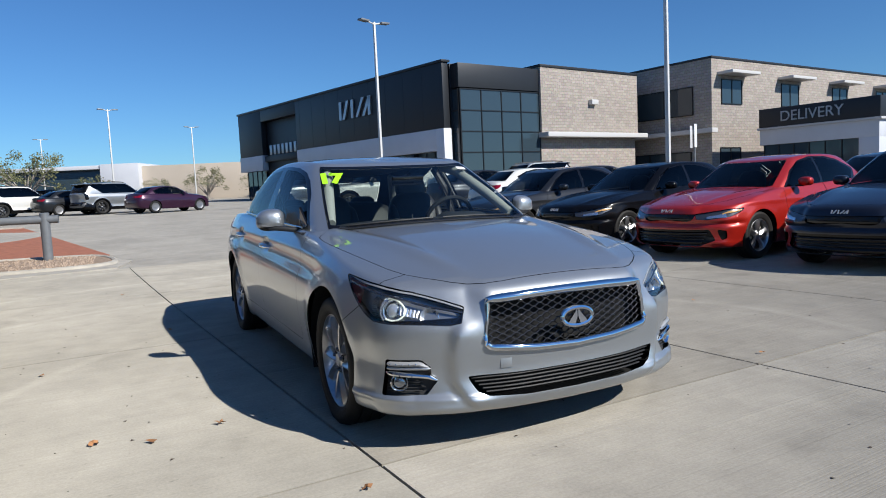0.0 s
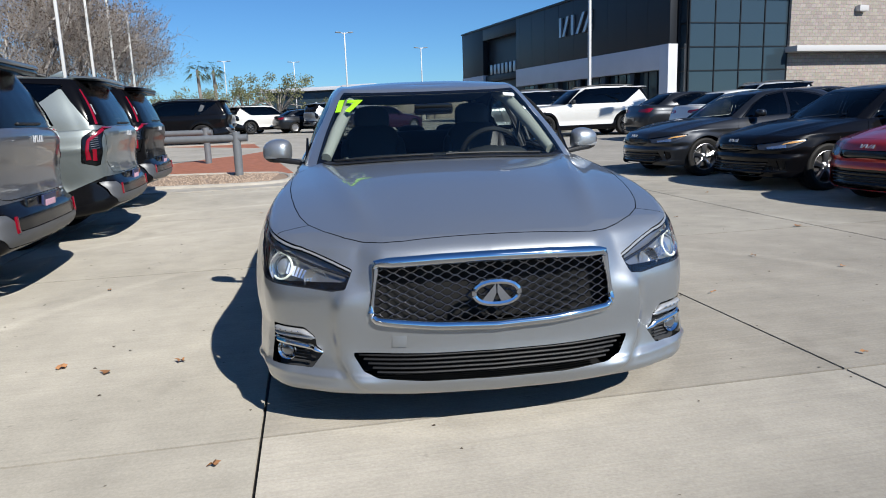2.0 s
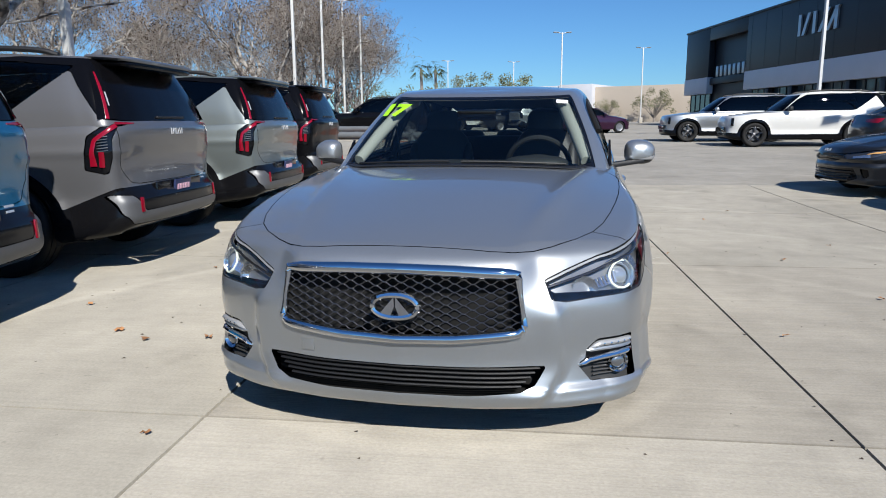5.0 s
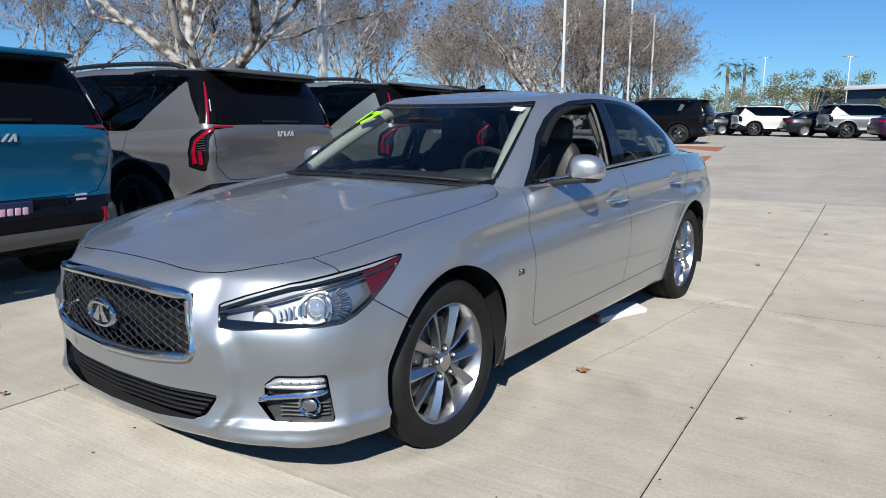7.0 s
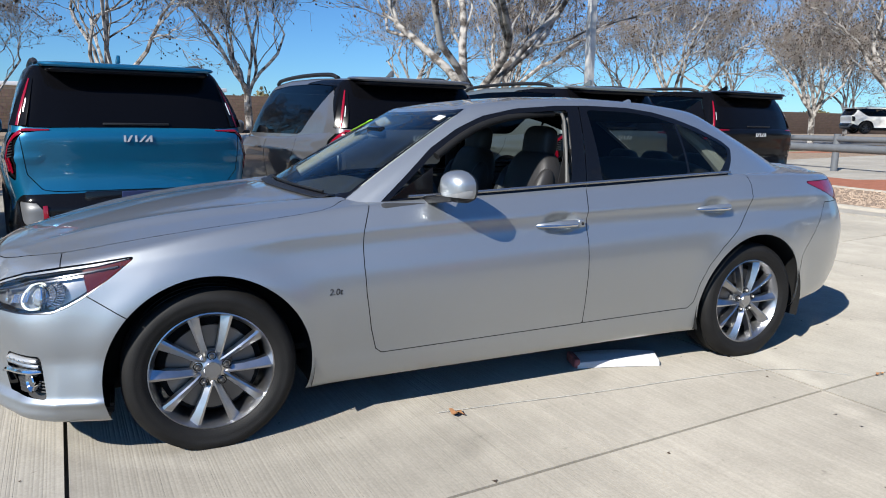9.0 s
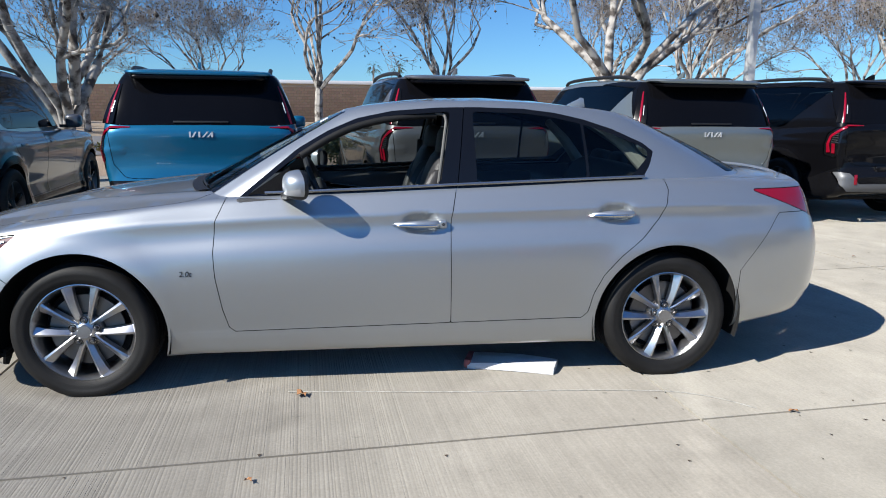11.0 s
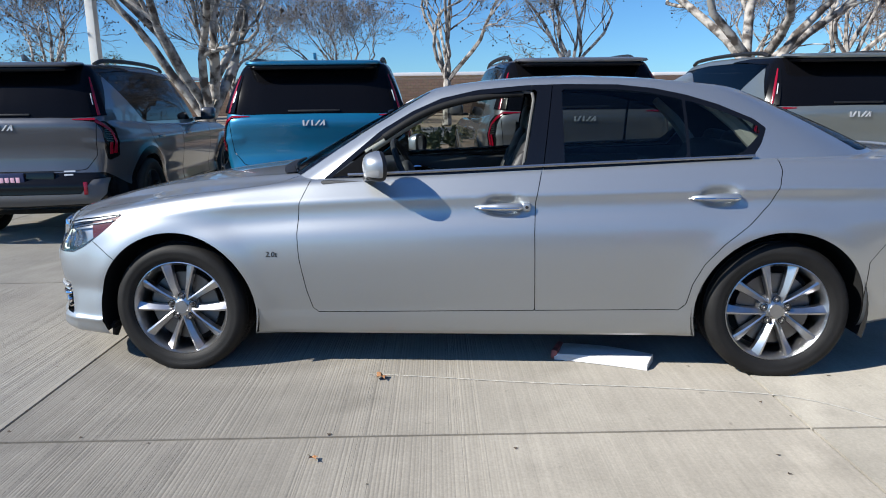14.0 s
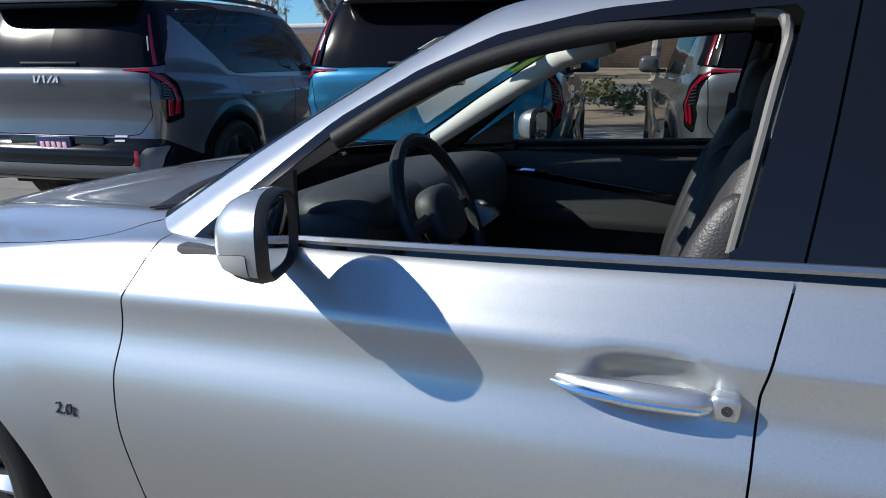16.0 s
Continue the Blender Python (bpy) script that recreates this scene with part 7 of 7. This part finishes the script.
    for sg in (1, -1):
        mm = part("door_mirror", moved(bulb(0.10, 0.075, 0.065, 0.7, 0.75, 20, 12), pose(sg * 0.94, 0.97, 1.02)), paint, car)
        part("mirror_foot", block((0.13, 0.045, 0.03), (sg * 0.865, 0.95, 0.965), 0.01), BLACK, mm)
    if not far:
        p, n = snap(full_l, [(0, -0.86, 0.70)], 0.003)
        for bar in emblem_bars(0.19, 0.045):
            part("emblem_bar", on_plane(bar, p[0], n[0], (0, 0, 1)), SATIN, car)
    for ya in (0.0, 2.70):
        for sd in (1, -1):
            wheel_parts(car, (sd * 0.75, ya, 0.325), sd, 0.328, 0.22, 0.222, "far" if far else "bright")
            arch_liner(car, (sd * 0.875, ya, 0.325), sd, 0.358, 0.3)
    return car


def nose_at(x, y, h):
    """Pose of a car that faces -x turned by h degrees, whose left front hub stands at x, y."""
    a = radians(h)
    return NORTH @ pose(x - 0.78 * math.sin(a), y + 0.78 * math.cos(a), ground_z(x, y), 0, 0, h - 90)


for nm, x, yy, lb in (("dark", 5.28, 8.0, "dark gunmetal compact sedan, nose to the aisle"), ("black", 5.82, 5.62, "glossy black compact sedan, nose to the aisle"),
                      ("red", 6.10, 3.28, "bright red compact sedan with black intake"), ("navy", 6.42, 0.95, "night blue compact sedan with chrome emblem")):
    build_compact(PAINTS[nm], lb, nose_at(x, yy, 7.0))

# cars further off: built once each, then copied
far_suv = build_suv(PAINTS["white"], "white electric suv parked before the showroom", nose_at(5.97, 21.35, 4.0), far=True, marks=False)
silver_suv = build_suv(PAINTS["silver"], "silver electric suv parked before the showroom", nose_at(4.4, 25.2, 4.0), far=True, marks=False)
minivan = build_suv(PAINTS["black"], "black long-roof van with silver pillar", nose_at(-11.0, 27.6, 4) @ Matrix.Diagonal((1.0, 1.15, 1.07, 1.0)), far=True, marks=False)
part("pillar_trim", block((1.76, 0.14, 0.36), (0, 3.12, 1.38), 0.02, rot=(-24, 0, 0)), BRIGHT, minivan)
far_white = build_compact(PAINTS["white"], "white sedan in a distant row of the lot", NORTH @ pose(20.5, 14.5, 0.2, 0, 0, -84), far=True, name="parked_sedan")
far_dark = build_compact(PAINTS["dark"], "dark grey sedan in a distant row of the lot", NORTH @ pose(16.0, 13.2, 0.2, 0, 0, -84), far=True, name="parked_sedan")
far_purple = build_compact(PAINTS["purple"], "dark purple sedan with gold splash on its flank", NORTH @ pose(2.0, 38.5, ground_z(2, 38), 0, 0, 118), far=True, name="parked_sedan")
part("gold_splash", block((0.015, 1.1, 0.24), (0.925, 1.75, 0.62), 0.006), mat("gold film", (0.55, 0.36, 0.10), rough=0.4, metal=0.6), far_purple)
rng = random.Random(7)
ROWS_FAR = []
for k in range(7):                       # the row behind the compact sedans
    ROWS_FAR.append((12.6 - 0.16 * k * 2.5 * 0.6 + 0.3, 1.5 + k * 2.75, 96 + rng.uniform(-1, 1)))
for k in range(9):                       # tails towards the aisle, far side
    ROWS_FAR.append((-0.3 - 2.75 * k * 0.93, 42 + 2.75 * k * 0.45, 118))
for k in range(9):
    ROWS_FAR.append((-24 + 3.1 * k * 0.95, 66 + 1.2 * k, -20 + rng.uniform(-3, 3)))
for k in range(5):                       # before the showroom windows
    ROWS_FAR.append((9.8 + 0.4 * k + 4.4, 24.5 + 2.8 * k, -84))
pool = [far_white, far_dark, far_suv, far_white, silver_suv, minivan, far_dark]
mixed = (silver_suv, far_dark, far_suv, far_dark, silver_suv, far_white, far_white, silver_suv, far_white)
for k, (x, yy, h) in enumerate(ROWS_FAR):
    src = (far_dark, far_dark, far_white)[k % 3] if k < 7 else mixed[k - 7] if k < 16 else pool[(k * 3 + k // 4) % len(pool)]
    copy_thing(src, NORTH @ pose(x, yy, ground_z(x, yy), 0, 0, h))

copy_thing(far_suv, pose(-27.4, 48.0, 0.95, 0, 0, 150))

# trees


def bark_mat(name, light, dark, scale=5.0):
    m, nt, b = nodes_of(name)
    N, K = nt.nodes, nt.links
    tc = N.new("ShaderNodeTexCoord")
    ns = N.new("ShaderNodeTexNoise")
    ns.inputs["Scale"].default_value, ns.inputs["Detail"].default_value = scale, 6.0
    K.new(tc.outputs["Object"], ns.inputs["Vector"])
    rp = N.new("ShaderNodeValToRGB")
    rp.color_ramp.elements[0].position, rp.color_ramp.elements[0].color = 0.40, (*dark, 1)
    rp.color_ramp.elements[1].position, rp.color_ramp.elements[1].color = 0.56, (*light, 1)
    K.new(ns.outputs[0], rp.inputs[0])
    K.new(rp.outputs[0], b.inputs["Base Color"])
    b.inputs["Roughness"].default_value = 0.9
    bp = N.new("ShaderNodeBump")
    bp.inputs["Strength"].default_value, bp.inputs["Distance"].default_value = 0.5, 0.02
    K.new(ns.outputs[0], bp.inputs["Height"])
    K.new(bp.outputs[0], b.inputs["Normal"])
    return m


BARK = bark_mat("mottled sycamore bark", (0.44, 0.41, 0.37), (0.085, 0.07, 0.06))
TWIG = mat("brown grey twig", (0.29, 0.255, 0.225), rough=0.95, vary=0.25, vscale=3)
SEED = mat("dry seed balls and leaves", (0.075, 0.052, 0.036), rough=0.95, vary=0.4, vscale=5)


class Wood:
    def __init__(self):
        self.v, self.f = [], []

    def limb(self, pts, r0, r1, seg):
        v, f = tube(pts, np.linspace(r0, r1, len(pts)), seg, cap=False)
        o = len(self.v)
        self.v += v
        self.f += [tuple(i + o for i in q) for q in f]


def sliver(rnd, twigs, a, b, w):
    """A fine twig: two thin crossed blades that taper to the tip, bent in the middle."""
    d = (b - a).normalized()
    s = d.cross(Vector((rnd.gauss(0, 1), rnd.gauss(0, 1), rnd.gauss(0, 1)))).normalized()
    m = a.lerp(b, 0.55) + s * (b - a).length * rnd.uniform(-0.08, 0.08)
    for q in (s, d.cross(s)):
        o = len(twigs.v)
        twigs.v += [a - q * w, a + q * w, m + q * w * 0.7, m - q * w * 0.7, b]
        twigs.f += [(o, o + 1, o + 2, o + 3), (o + 3, o + 2, o + 4)]


def grow(rnd, wood, twigs, seeds, at, way, length, r, level, top, seg_big):
    """One branch, wavering, and its children."""
    n = 6 if level < 2 else 4 if level < 4 else 3
    pts, d = [Vector(at)], Vector(way).normalized()
    for k in range(n):
        wob = 0.22 if level < 3 else 0.30
        d = (d + Vector((rnd.gauss(0, wob), rnd.gauss(0, wob), rnd.gauss(0.06, wob * 0.6)))).normalized()
        pts.append(pts[-1] + d * length / n)
    r1 = r * (0.62 if level < top else 0.35)
    if level >= 5 and rnd.random() < 0.5:
        return
    if level >= 4:
        sliver(rnd, twigs, pts[0], pts[-1], max(r * 0.8, 0.007))
    else:
        (wood if level < 3 else twigs).limb(pts, r, r1, seg_big if level < 2 else 5 if level < 3 else 3)
    if level >= top:
        if rnd.random() < 0.55:
            seeds.append((pts[-1], rnd.uniform(0.020, 0.046)))
        return
    kids = (3, 4, 4, 5, 5)[min(level, 4)]
    for k in range(kids):
        q = rnd.uniform(0.35, 1.0) if k else 1.0
        i = min(int(q * n), n - 1)
        p = pts[i].lerp(pts[i + 1], q * n - i if i < n else 1)
        base = (pts[i + 1] - pts[i]).normalized()
        side = Vector((rnd.gauss(0, 1), rnd.gauss(0, 1), rnd.gauss(0.15, 0.7))).normalized()
        w = base * rnd.uniform(0.9, 1.5) + side * rnd.uniform(0.5, 1.0)
        grow(rnd, wood, twigs, seeds, p, w, length * rnd.uniform(0.55, 0.78), r1 * (0.85 if k == 0 else rnd.uniform(0.45, 0.75)), level + 1, top, seg_big)


def sycamore(name, seed, fork, limbs, length, r, top, m, label, lean=0.9, seg_big=10):
    rnd = random.Random(seed)
    t = thing(name, label, "tree", m, "bare sycamores")
    wood, twigs, seeds = Wood(), Wood(), []
    stem = Wood()
    stem.limb([Vector((0, 0, -0.1)), Vector((0.02, 0.03, 0.15)), Vector((0.0, 0.0, fork * 0.55)), Vector((0.03, -0.02, fork))], r * 1.5, r * 1.15, seg_big + 2)
    part("trunk", (stem.v, stem.f), BARK, t, "white and brown mottled trunk")
    for k in range(limbs):
        a = 2 * math.pi * (k + rnd.uniform(-0.25, 0.25)) / limbs
        w = Vector((math.cos(a) * lean * rnd.uniform(0.6, 1.2), math.sin(a) * lean * rnd.uniform(0.6, 1.2), rnd.uniform(0.75, 1.35)))
        grow(rnd, wood, twigs, seeds, (0.02, 0, fork - 0.1), w, length * rnd.uniform(0.85, 1.15), r * rnd.uniform(0.55, 0.8), 0, top, seg_big)
    lm = part("limb_mass", (wood.v, wood.f), BARK, t, "pale mottled limbs")
    lm["kind"] = "stuff"
    tw = part("twig_mass", (twigs.v, twigs.f), TWIG, t)
    tw["kind"] = "stuff"
    sv, sf = [], []
    for p, s in seeds:
        o = len(sv)
        for c in ((1, 0, 0), (0, 1, 0), (-0.6, -0.7, 0.1), (0, 0, 1), (0, 0, -1)):
            sv.append(p + Vector(c) * s)
        sf += [(o, o + 1, o + 3), (o + 1, o + 2, o + 3), (o + 2, o, o + 3), (o + 1, o, o + 4), (o + 2, o + 1, o + 4), (o, o + 2, o + 4)]
    sd = part("seed_mass", (sv, sf), SEED, t)
    sd["kind"] = "stuff"
    return t


sycamore("sycamore", 3, 1.75, 6, 3.3, 0.155, 5, pose(-10.2, 6.5, 0.0), "large bare sycamore with pale mottled limbs behind the parked cars", 0.85)
sycamore("sycamore", 12, 1.05, 8, 3.7, 0.145, 5, pose(-9.6, -4.3, 0.0), "large low-forking bare sycamore in the gravel strip", 0.95)
sycamore("sycamore", 21, 1.8, 5, 3.2, 0.17, 5, pose(-14.5, 27.5, ground_z(-12, 27)), "bare sycamore with dense brown twigs by the avenue", 0.7)
mid = sycamore("sycamore", 33, 1.5, 6, 2.7, 0.11, 5, pose(-16.3, 34.5, ground_z(-12, 34)), "bare sycamore with brown twigs in a row", 0.6, 6)
mid2 = sycamore("sycamore", 41, 1.4, 6, 2.6, 0.11, 5, pose(-30.0, -6.0, 0), "bare sycamore across the avenue", 0.7, 6)
rnt = random.Random(5)
for k in range(6):
    copy_thing(mid if k % 2 else mid2, pose(-17.3 - 1.1 * k, 38.5 + 5.5 * k, 0.6, 0, 0, 70 * k) @ Matrix.Diagonal((1.25, 1.25, 1.3, 1)))
for k in range(18):
    u, v = -40 + rnt.uniform(-2.5, 2.5), -62 + 10.4 * k + rnt.uniform(-2.0, 2.0)
    x, y = lot(u, v)
    c = copy_thing(mid if k % 2 else mid2, pose(x, y, 0.2, 0, 0, rnt.uniform(0, 360)))
    s = rnt.uniform(1.4, 1.75)
    c.scale = (s, s, s * rnt.uniform(0.95, 1.1))
for k in range(9):
    u, v = -20.5 + rnt.uniform(-1, 1), -48 + 10.5 * k
    if -9 < v < 12:
        continue
    x, y = lot(u, v)
    c = copy_thing(mid2 if k % 2 else mid, pose(x, y, 0.0, 0, 0, rnt.uniform(0, 360)))
    c.scale = (1.2, 1.2, 1.25)

# leafy desert trees, palms, scrub
LEAFM = mat("dusty green leaves", (0.15, 0.155, 0.07), rough=0.8, vary=0.35, vscale=1.2)
SCRUBM = mat("brown green scrub", (0.14, 0.12, 0.055), rough=0.9, vary=0.4, vscale=1.0)
FRONDM = mat("palm frond green", (0.06, 0.085, 0.035), rough=0.7, vary=0.3, vscale=2)


def leaf_cloud(rnd, clumps, count, size):
    v, f = [], []
    for (cx, cy, cz), cr in clumps:
        for _ in range(count):
            d = Vector((rnd.gauss(0, 1), rnd.gauss(0, 1), rnd.gauss(0, 0.8))).normalized() * cr * rnd.random() ** 0.4
            p = Vector((cx, cy, cz)) + d
            a = Vector((rnd.gauss(0, 1), rnd.gauss(0, 1), rnd.gauss(0, 1))).normalized()
            b = a.cross(Vector((rnd.gauss(0, 1), rnd.gauss(0, 1), rnd.gauss(0, 1)))).normalized()
            s = size * rnd.uniform(0.6, 1.4)
            o = len(v)
            v += [p - a * s, p + b * s * 0.45, p + a * s, p - b * s * 0.45]
            f.append((o, o + 1, o + 2, o + 3))
    return v, f


def leafy(name, seed, h, w, m, label, material=LEAFM, count=64, trunk=True):
    rnd = random.Random(seed)
    t = thing(name, label, "tree" if trunk else "shrub", m)
    clumps = []
    wood = Wood()
    for k in range(26 if trunk else 14):
        a = rnd.uniform(0, 2 * math.pi)
        q = math.sqrt(rnd.random()) * w
        z = h * (rnd.uniform(0.45, 0.95) if trunk else rnd.uniform(0.2, 0.7)) * (1 - 0.3 * (q / w) ** 2)
        c = (q * math.cos(a), q * math.sin(a), z)
        clumps.append((c, rnd.uniform(0.16, 0.30) * w))
        if trunk and k < 12:
            wood.limb([Vector((0, 0, h * 0.15)), Vector((c[0] * 0.4, c[1] * 0.4, h * 0.4)), Vector(c)], 0.02 * h, 0.006 * h, 4)
    if trunk:
        wood.limb([Vector((0, 0, -0.1)), Vector((0, 0, h * 0.2))], 0.03 * h, 0.025 * h, 6)
        lm = part("limb_mass", (wood.v, wood.f), TWIG, t)
        lm["kind"] = "stuff"
    cr = part("crown", leaf_cloud(rnd, clumps, count, 0.020 * h if trunk else 0.06 * h), material, t)
    cr["kind"] = "stuff"
    return t


mesq = leafy("mesquite_tree", 2, 6.0, 3.2, NORTH @ pose(-9.8, 74.0, 0.8), "dusty green spreading mesquite tree beyond the lot")
mesq2 = leafy("mesquite_tree", 9, 4.6, 2.8, NORTH @ pose(-14.5, 68, 0.8), "dusty green mesquite tree beyond the lot")
for k, (x, y, s) in enumerate(((-20, 78, 1.1), (-25, 75, 0.9), (-30, 82, 1.1), (-16, 90, 1.2), (-4, 92, 0.9), (-36, 80, 1.0), (3.0, 96, 0.8), (9, 92, 0.8), (15, 88, 0.9), (-11, 112, 1.4), (-42, 92, 1.2))):
    c = copy_thing(mesq if k % 2 else mesq2, NORTH @ pose(x, y, 0.8, 0, 0, 50 * k))
    c.scale = (s, s, s)
bush = leafy("desert_shrub", 4, 1.1, 0.9, pose(-12.4, 0.4, 0.0), "small dark green desert shrub in gravel", LEAFM, 60, False)
scrub = leafy("scrub_bush", 6, 3.0, 2.6, pose(-46.0, -12.0, 0.2), "brown green desert scrub behind the avenue", SCRUBM, 90, False)
for k in range(9):
    copy_thing(bush, pose(-12.0 - (k % 3) * 1.9, -8 + 3.3 * k, 0.0, 0, 0, 40 * k))
for k in range(22):
    x, y = lot(-56 - (k % 3) * 3, -60 + 9.5 * k)
    c = copy_thing(scrub, pose(x, y, 0.3, 0, 0, 37 * k))
    c.scale = (1.3, 1.3, 1.0 + 0.35 * (k % 3))


def palm(m, h):
    rnd = random.Random(int(h * 100))
    t = thing("palm_tree", "tall fan palm with a thin trunk", "tree", m)
    part("trunk", tube([(0, 0, -0.1), (0.1, 0, h * 0.5), (0.0, 0.05, h)], [0.22, 0.17, 0.15], 8), TWIG, t)
    v, f = [], []
    for k in range(34):
        a = rnd.uniform(0, 2 * math.pi)
        el = rnd.uniform(-0.7, 1.2)
        d = Vector((math.cos(a) * math.cos(el), math.sin(a) * math.cos(el), math.sin(el)))
        sd = d.cross(Vector((0, 0, 1))).normalized()
        base = Vector((0, 0, h))
        for q in range(-3, 4):
            tip_ = base + d * 1.5 + sd * q * 0.22 + Vector((0, 0, -0.45 - 0.05 * abs(q)))
            midp = base + d * 0.85
            o = len(v)
            v += [midp - sd * 0.03, midp + sd * 0.03, tip_]
            f.append((o, o + 1, o + 2))
        o = len(v)
        v += [base - sd * 0.02, base + sd * 0.02, base + d * 0.9]
        f.append((o, o + 1, o + 2))
    cr = part("crown", (v, f), FRONDM, t)
    cr["kind"] = "stuff"
    return t


pm = palm(pose(-17.8, 70.5, 0.8), 6.0)
copy_thing(pm, pose(-16.4, 71.5, 0.8, 0, 0, 80))
for k, (x, y) in enumerate(((-95, -66), (-92, -61), (-98, -58), (-94, -54), (-110, 2), (-108, 6))):
    copy_thing(pm, pose(x, y, 2.5, 0, 0, 60 * k))

# fallen leaves on the concrete
LEAF = mat("fallen brown leaf", (0.42, 0.20, 0.085), rough=0.8, rnd=0.25)


def fallen_leaf(x, y, s, turn):
    rnd = random.Random(int(x * 100 + y * 10))
    n = 9
    v, f = [(0, 0, 0.012)], []
    for k in range(n):
        a = 2 * math.pi * k / n
        r = s * (1.0 if k % 2 else 0.55) * rnd.uniform(0.8, 1.2)
        v.append((r * math.cos(a), r * 0.7 * math.sin(a), 0.004 + rnd.uniform(0, 0.02)))
    for k in range(n):
        f.append((0, 1 + k, 1 + (k + 1) % n))
    ob = part("fallen_leaf", (v, f), LEAF)
    ob.matrix_basis = pose(x, y, ground_z(x, y) + 0.002, 0, 0, turn)
    tagged(ob, "curled dry brown leaf on concrete", "leaf", "fallen leaves")


for x, y, s in ((0.96, 1.02, 0.05), (-2.01, 0.27, 0.045), (-1.75, 0.15, 0.035), (-1.42, 0.25, 0.035), (-2.6, 0.75, 0.03), (-2.2, -0.5, 0.03), (3.75, 3.1, 0.06), (-1.0, -0.9, 0.03),
                (1.75, 0.9, 0.03), (2.6, 1.9, 0.03), (1.0, 4.4, 0.035), (2.3, 3.2, 0.03), (2.0, 5.6, 0.03), (1.2, 6.6, 0.035), (3.0, 1.4, 0.03), (2.4, 6.4, 0.03), (-1.5, 3.2, 0.03),
                (-2.4, 2.0, 0.03), (1.35, 3.3, 0.03), (4.2, 5.9, 0.035), (1.9, -0.3, 0.025), (2.9, 4.0, 0.03), (-1.9, 6.0, 0.03), (0.3, 8.0, 0.04)):
    fallen_leaf(x, y, s, (x * 977 + y * 331) % 360)
rb = random.Random(11)
bv, bf = [], []
for k in range(420):
    x, y = rb.uniform(-3.5, 5.5), rb.uniform(-2.0, 9.0)
    s = rb.uniform(0.004, 0.013)
    a = rb.uniform(0, 6.28)
    o = len(bv)
    g = ground_z(x, y) + 0.002
    for q, hgt in ((0, 0.0), (2.0, 0.003), (4.1, 0.001)):
        bv.append((x + s * math.cos(a + q), y + s * math.sin(a + q), g + hgt))
    bf.append((o, o + 1, o + 2))
tagged(part("leaf_crumbs", (bv, bf), SEED), "scattered crumbs of dry leaf on concrete", "litter", kind="stuff")

# a pale curved scuff on the concrete
scuff = catmull([(0.91, 0.95), (0.93, 1.25), (0.96, 1.55), (0.985, 1.90), (1.0, 2.25), (1.03, 2.62), (1.07, 2.86), (1.16, 3.03), (1.29, 3.16)], 6)
tagged(part("scuff_mark", strip_pair([(x, y, 0.0022) for x, y in scuff], 0.009, (0, 0, 1), 0.001), mat("pale scuff", (0.47, 0.445, 0.39), rough=0.9, vary=0.3, vscale=30)),
       "thin pale curved scuff line on the concrete", "scuff", kind="structure")

# the white foam piece that lies under the sill
board = thing("foam_board", "thick white foam strip with a faded red end on concrete", "foam strip", pose(0.665, 2.12, 0.0, 0, 0, 72.5))
v, f = [], []
nx, prof = 16, [(-0.075, 0.0), (-0.077, 0.014), (-0.070, 0.030), (0.0, 0.038), (0.060, 0.046), (0.076, 0.040), (0.078, 0.0)]
for i in range(nx + 1):
    p = i / nx
    for a, b in prof:
        v.append((0.46 * (p - 0.5) + 0.012 * math.sin(9 * a), a * (1 - 0.12 * p), (b + 0.012 * math.sin(math.pi * p)) if b > 0 else 0.004 * math.sin(math.pi * p)))
np_ = len(prof)
for i in range(nx):
    for j in range(np_):
        f.append((i * np_ + j, (i + 1) * np_ + j, (i + 1) * np_ + (j + 1) % np_, i * np_ + (j + 1) % np_))
f += [tuple(range(np_)), tuple(nx * np_ + j for j in range(np_))[::-1]]
part("board", (v, f), mat("white foam", (0.80, 0.79, 0.78), rough=0.75, vary=0.05, vscale=9, bump=0.2, bscale=60), board)
part("red_end", moved(block((0.035, 0.15, 0.050), bevel=0.012), pose(-0.240, 0.0, 0.026, 0, 6, 0)), mat("faded red print", (0.42, 0.13, 0.12), rough=0.7, vary=0.4, vscale=22), board)
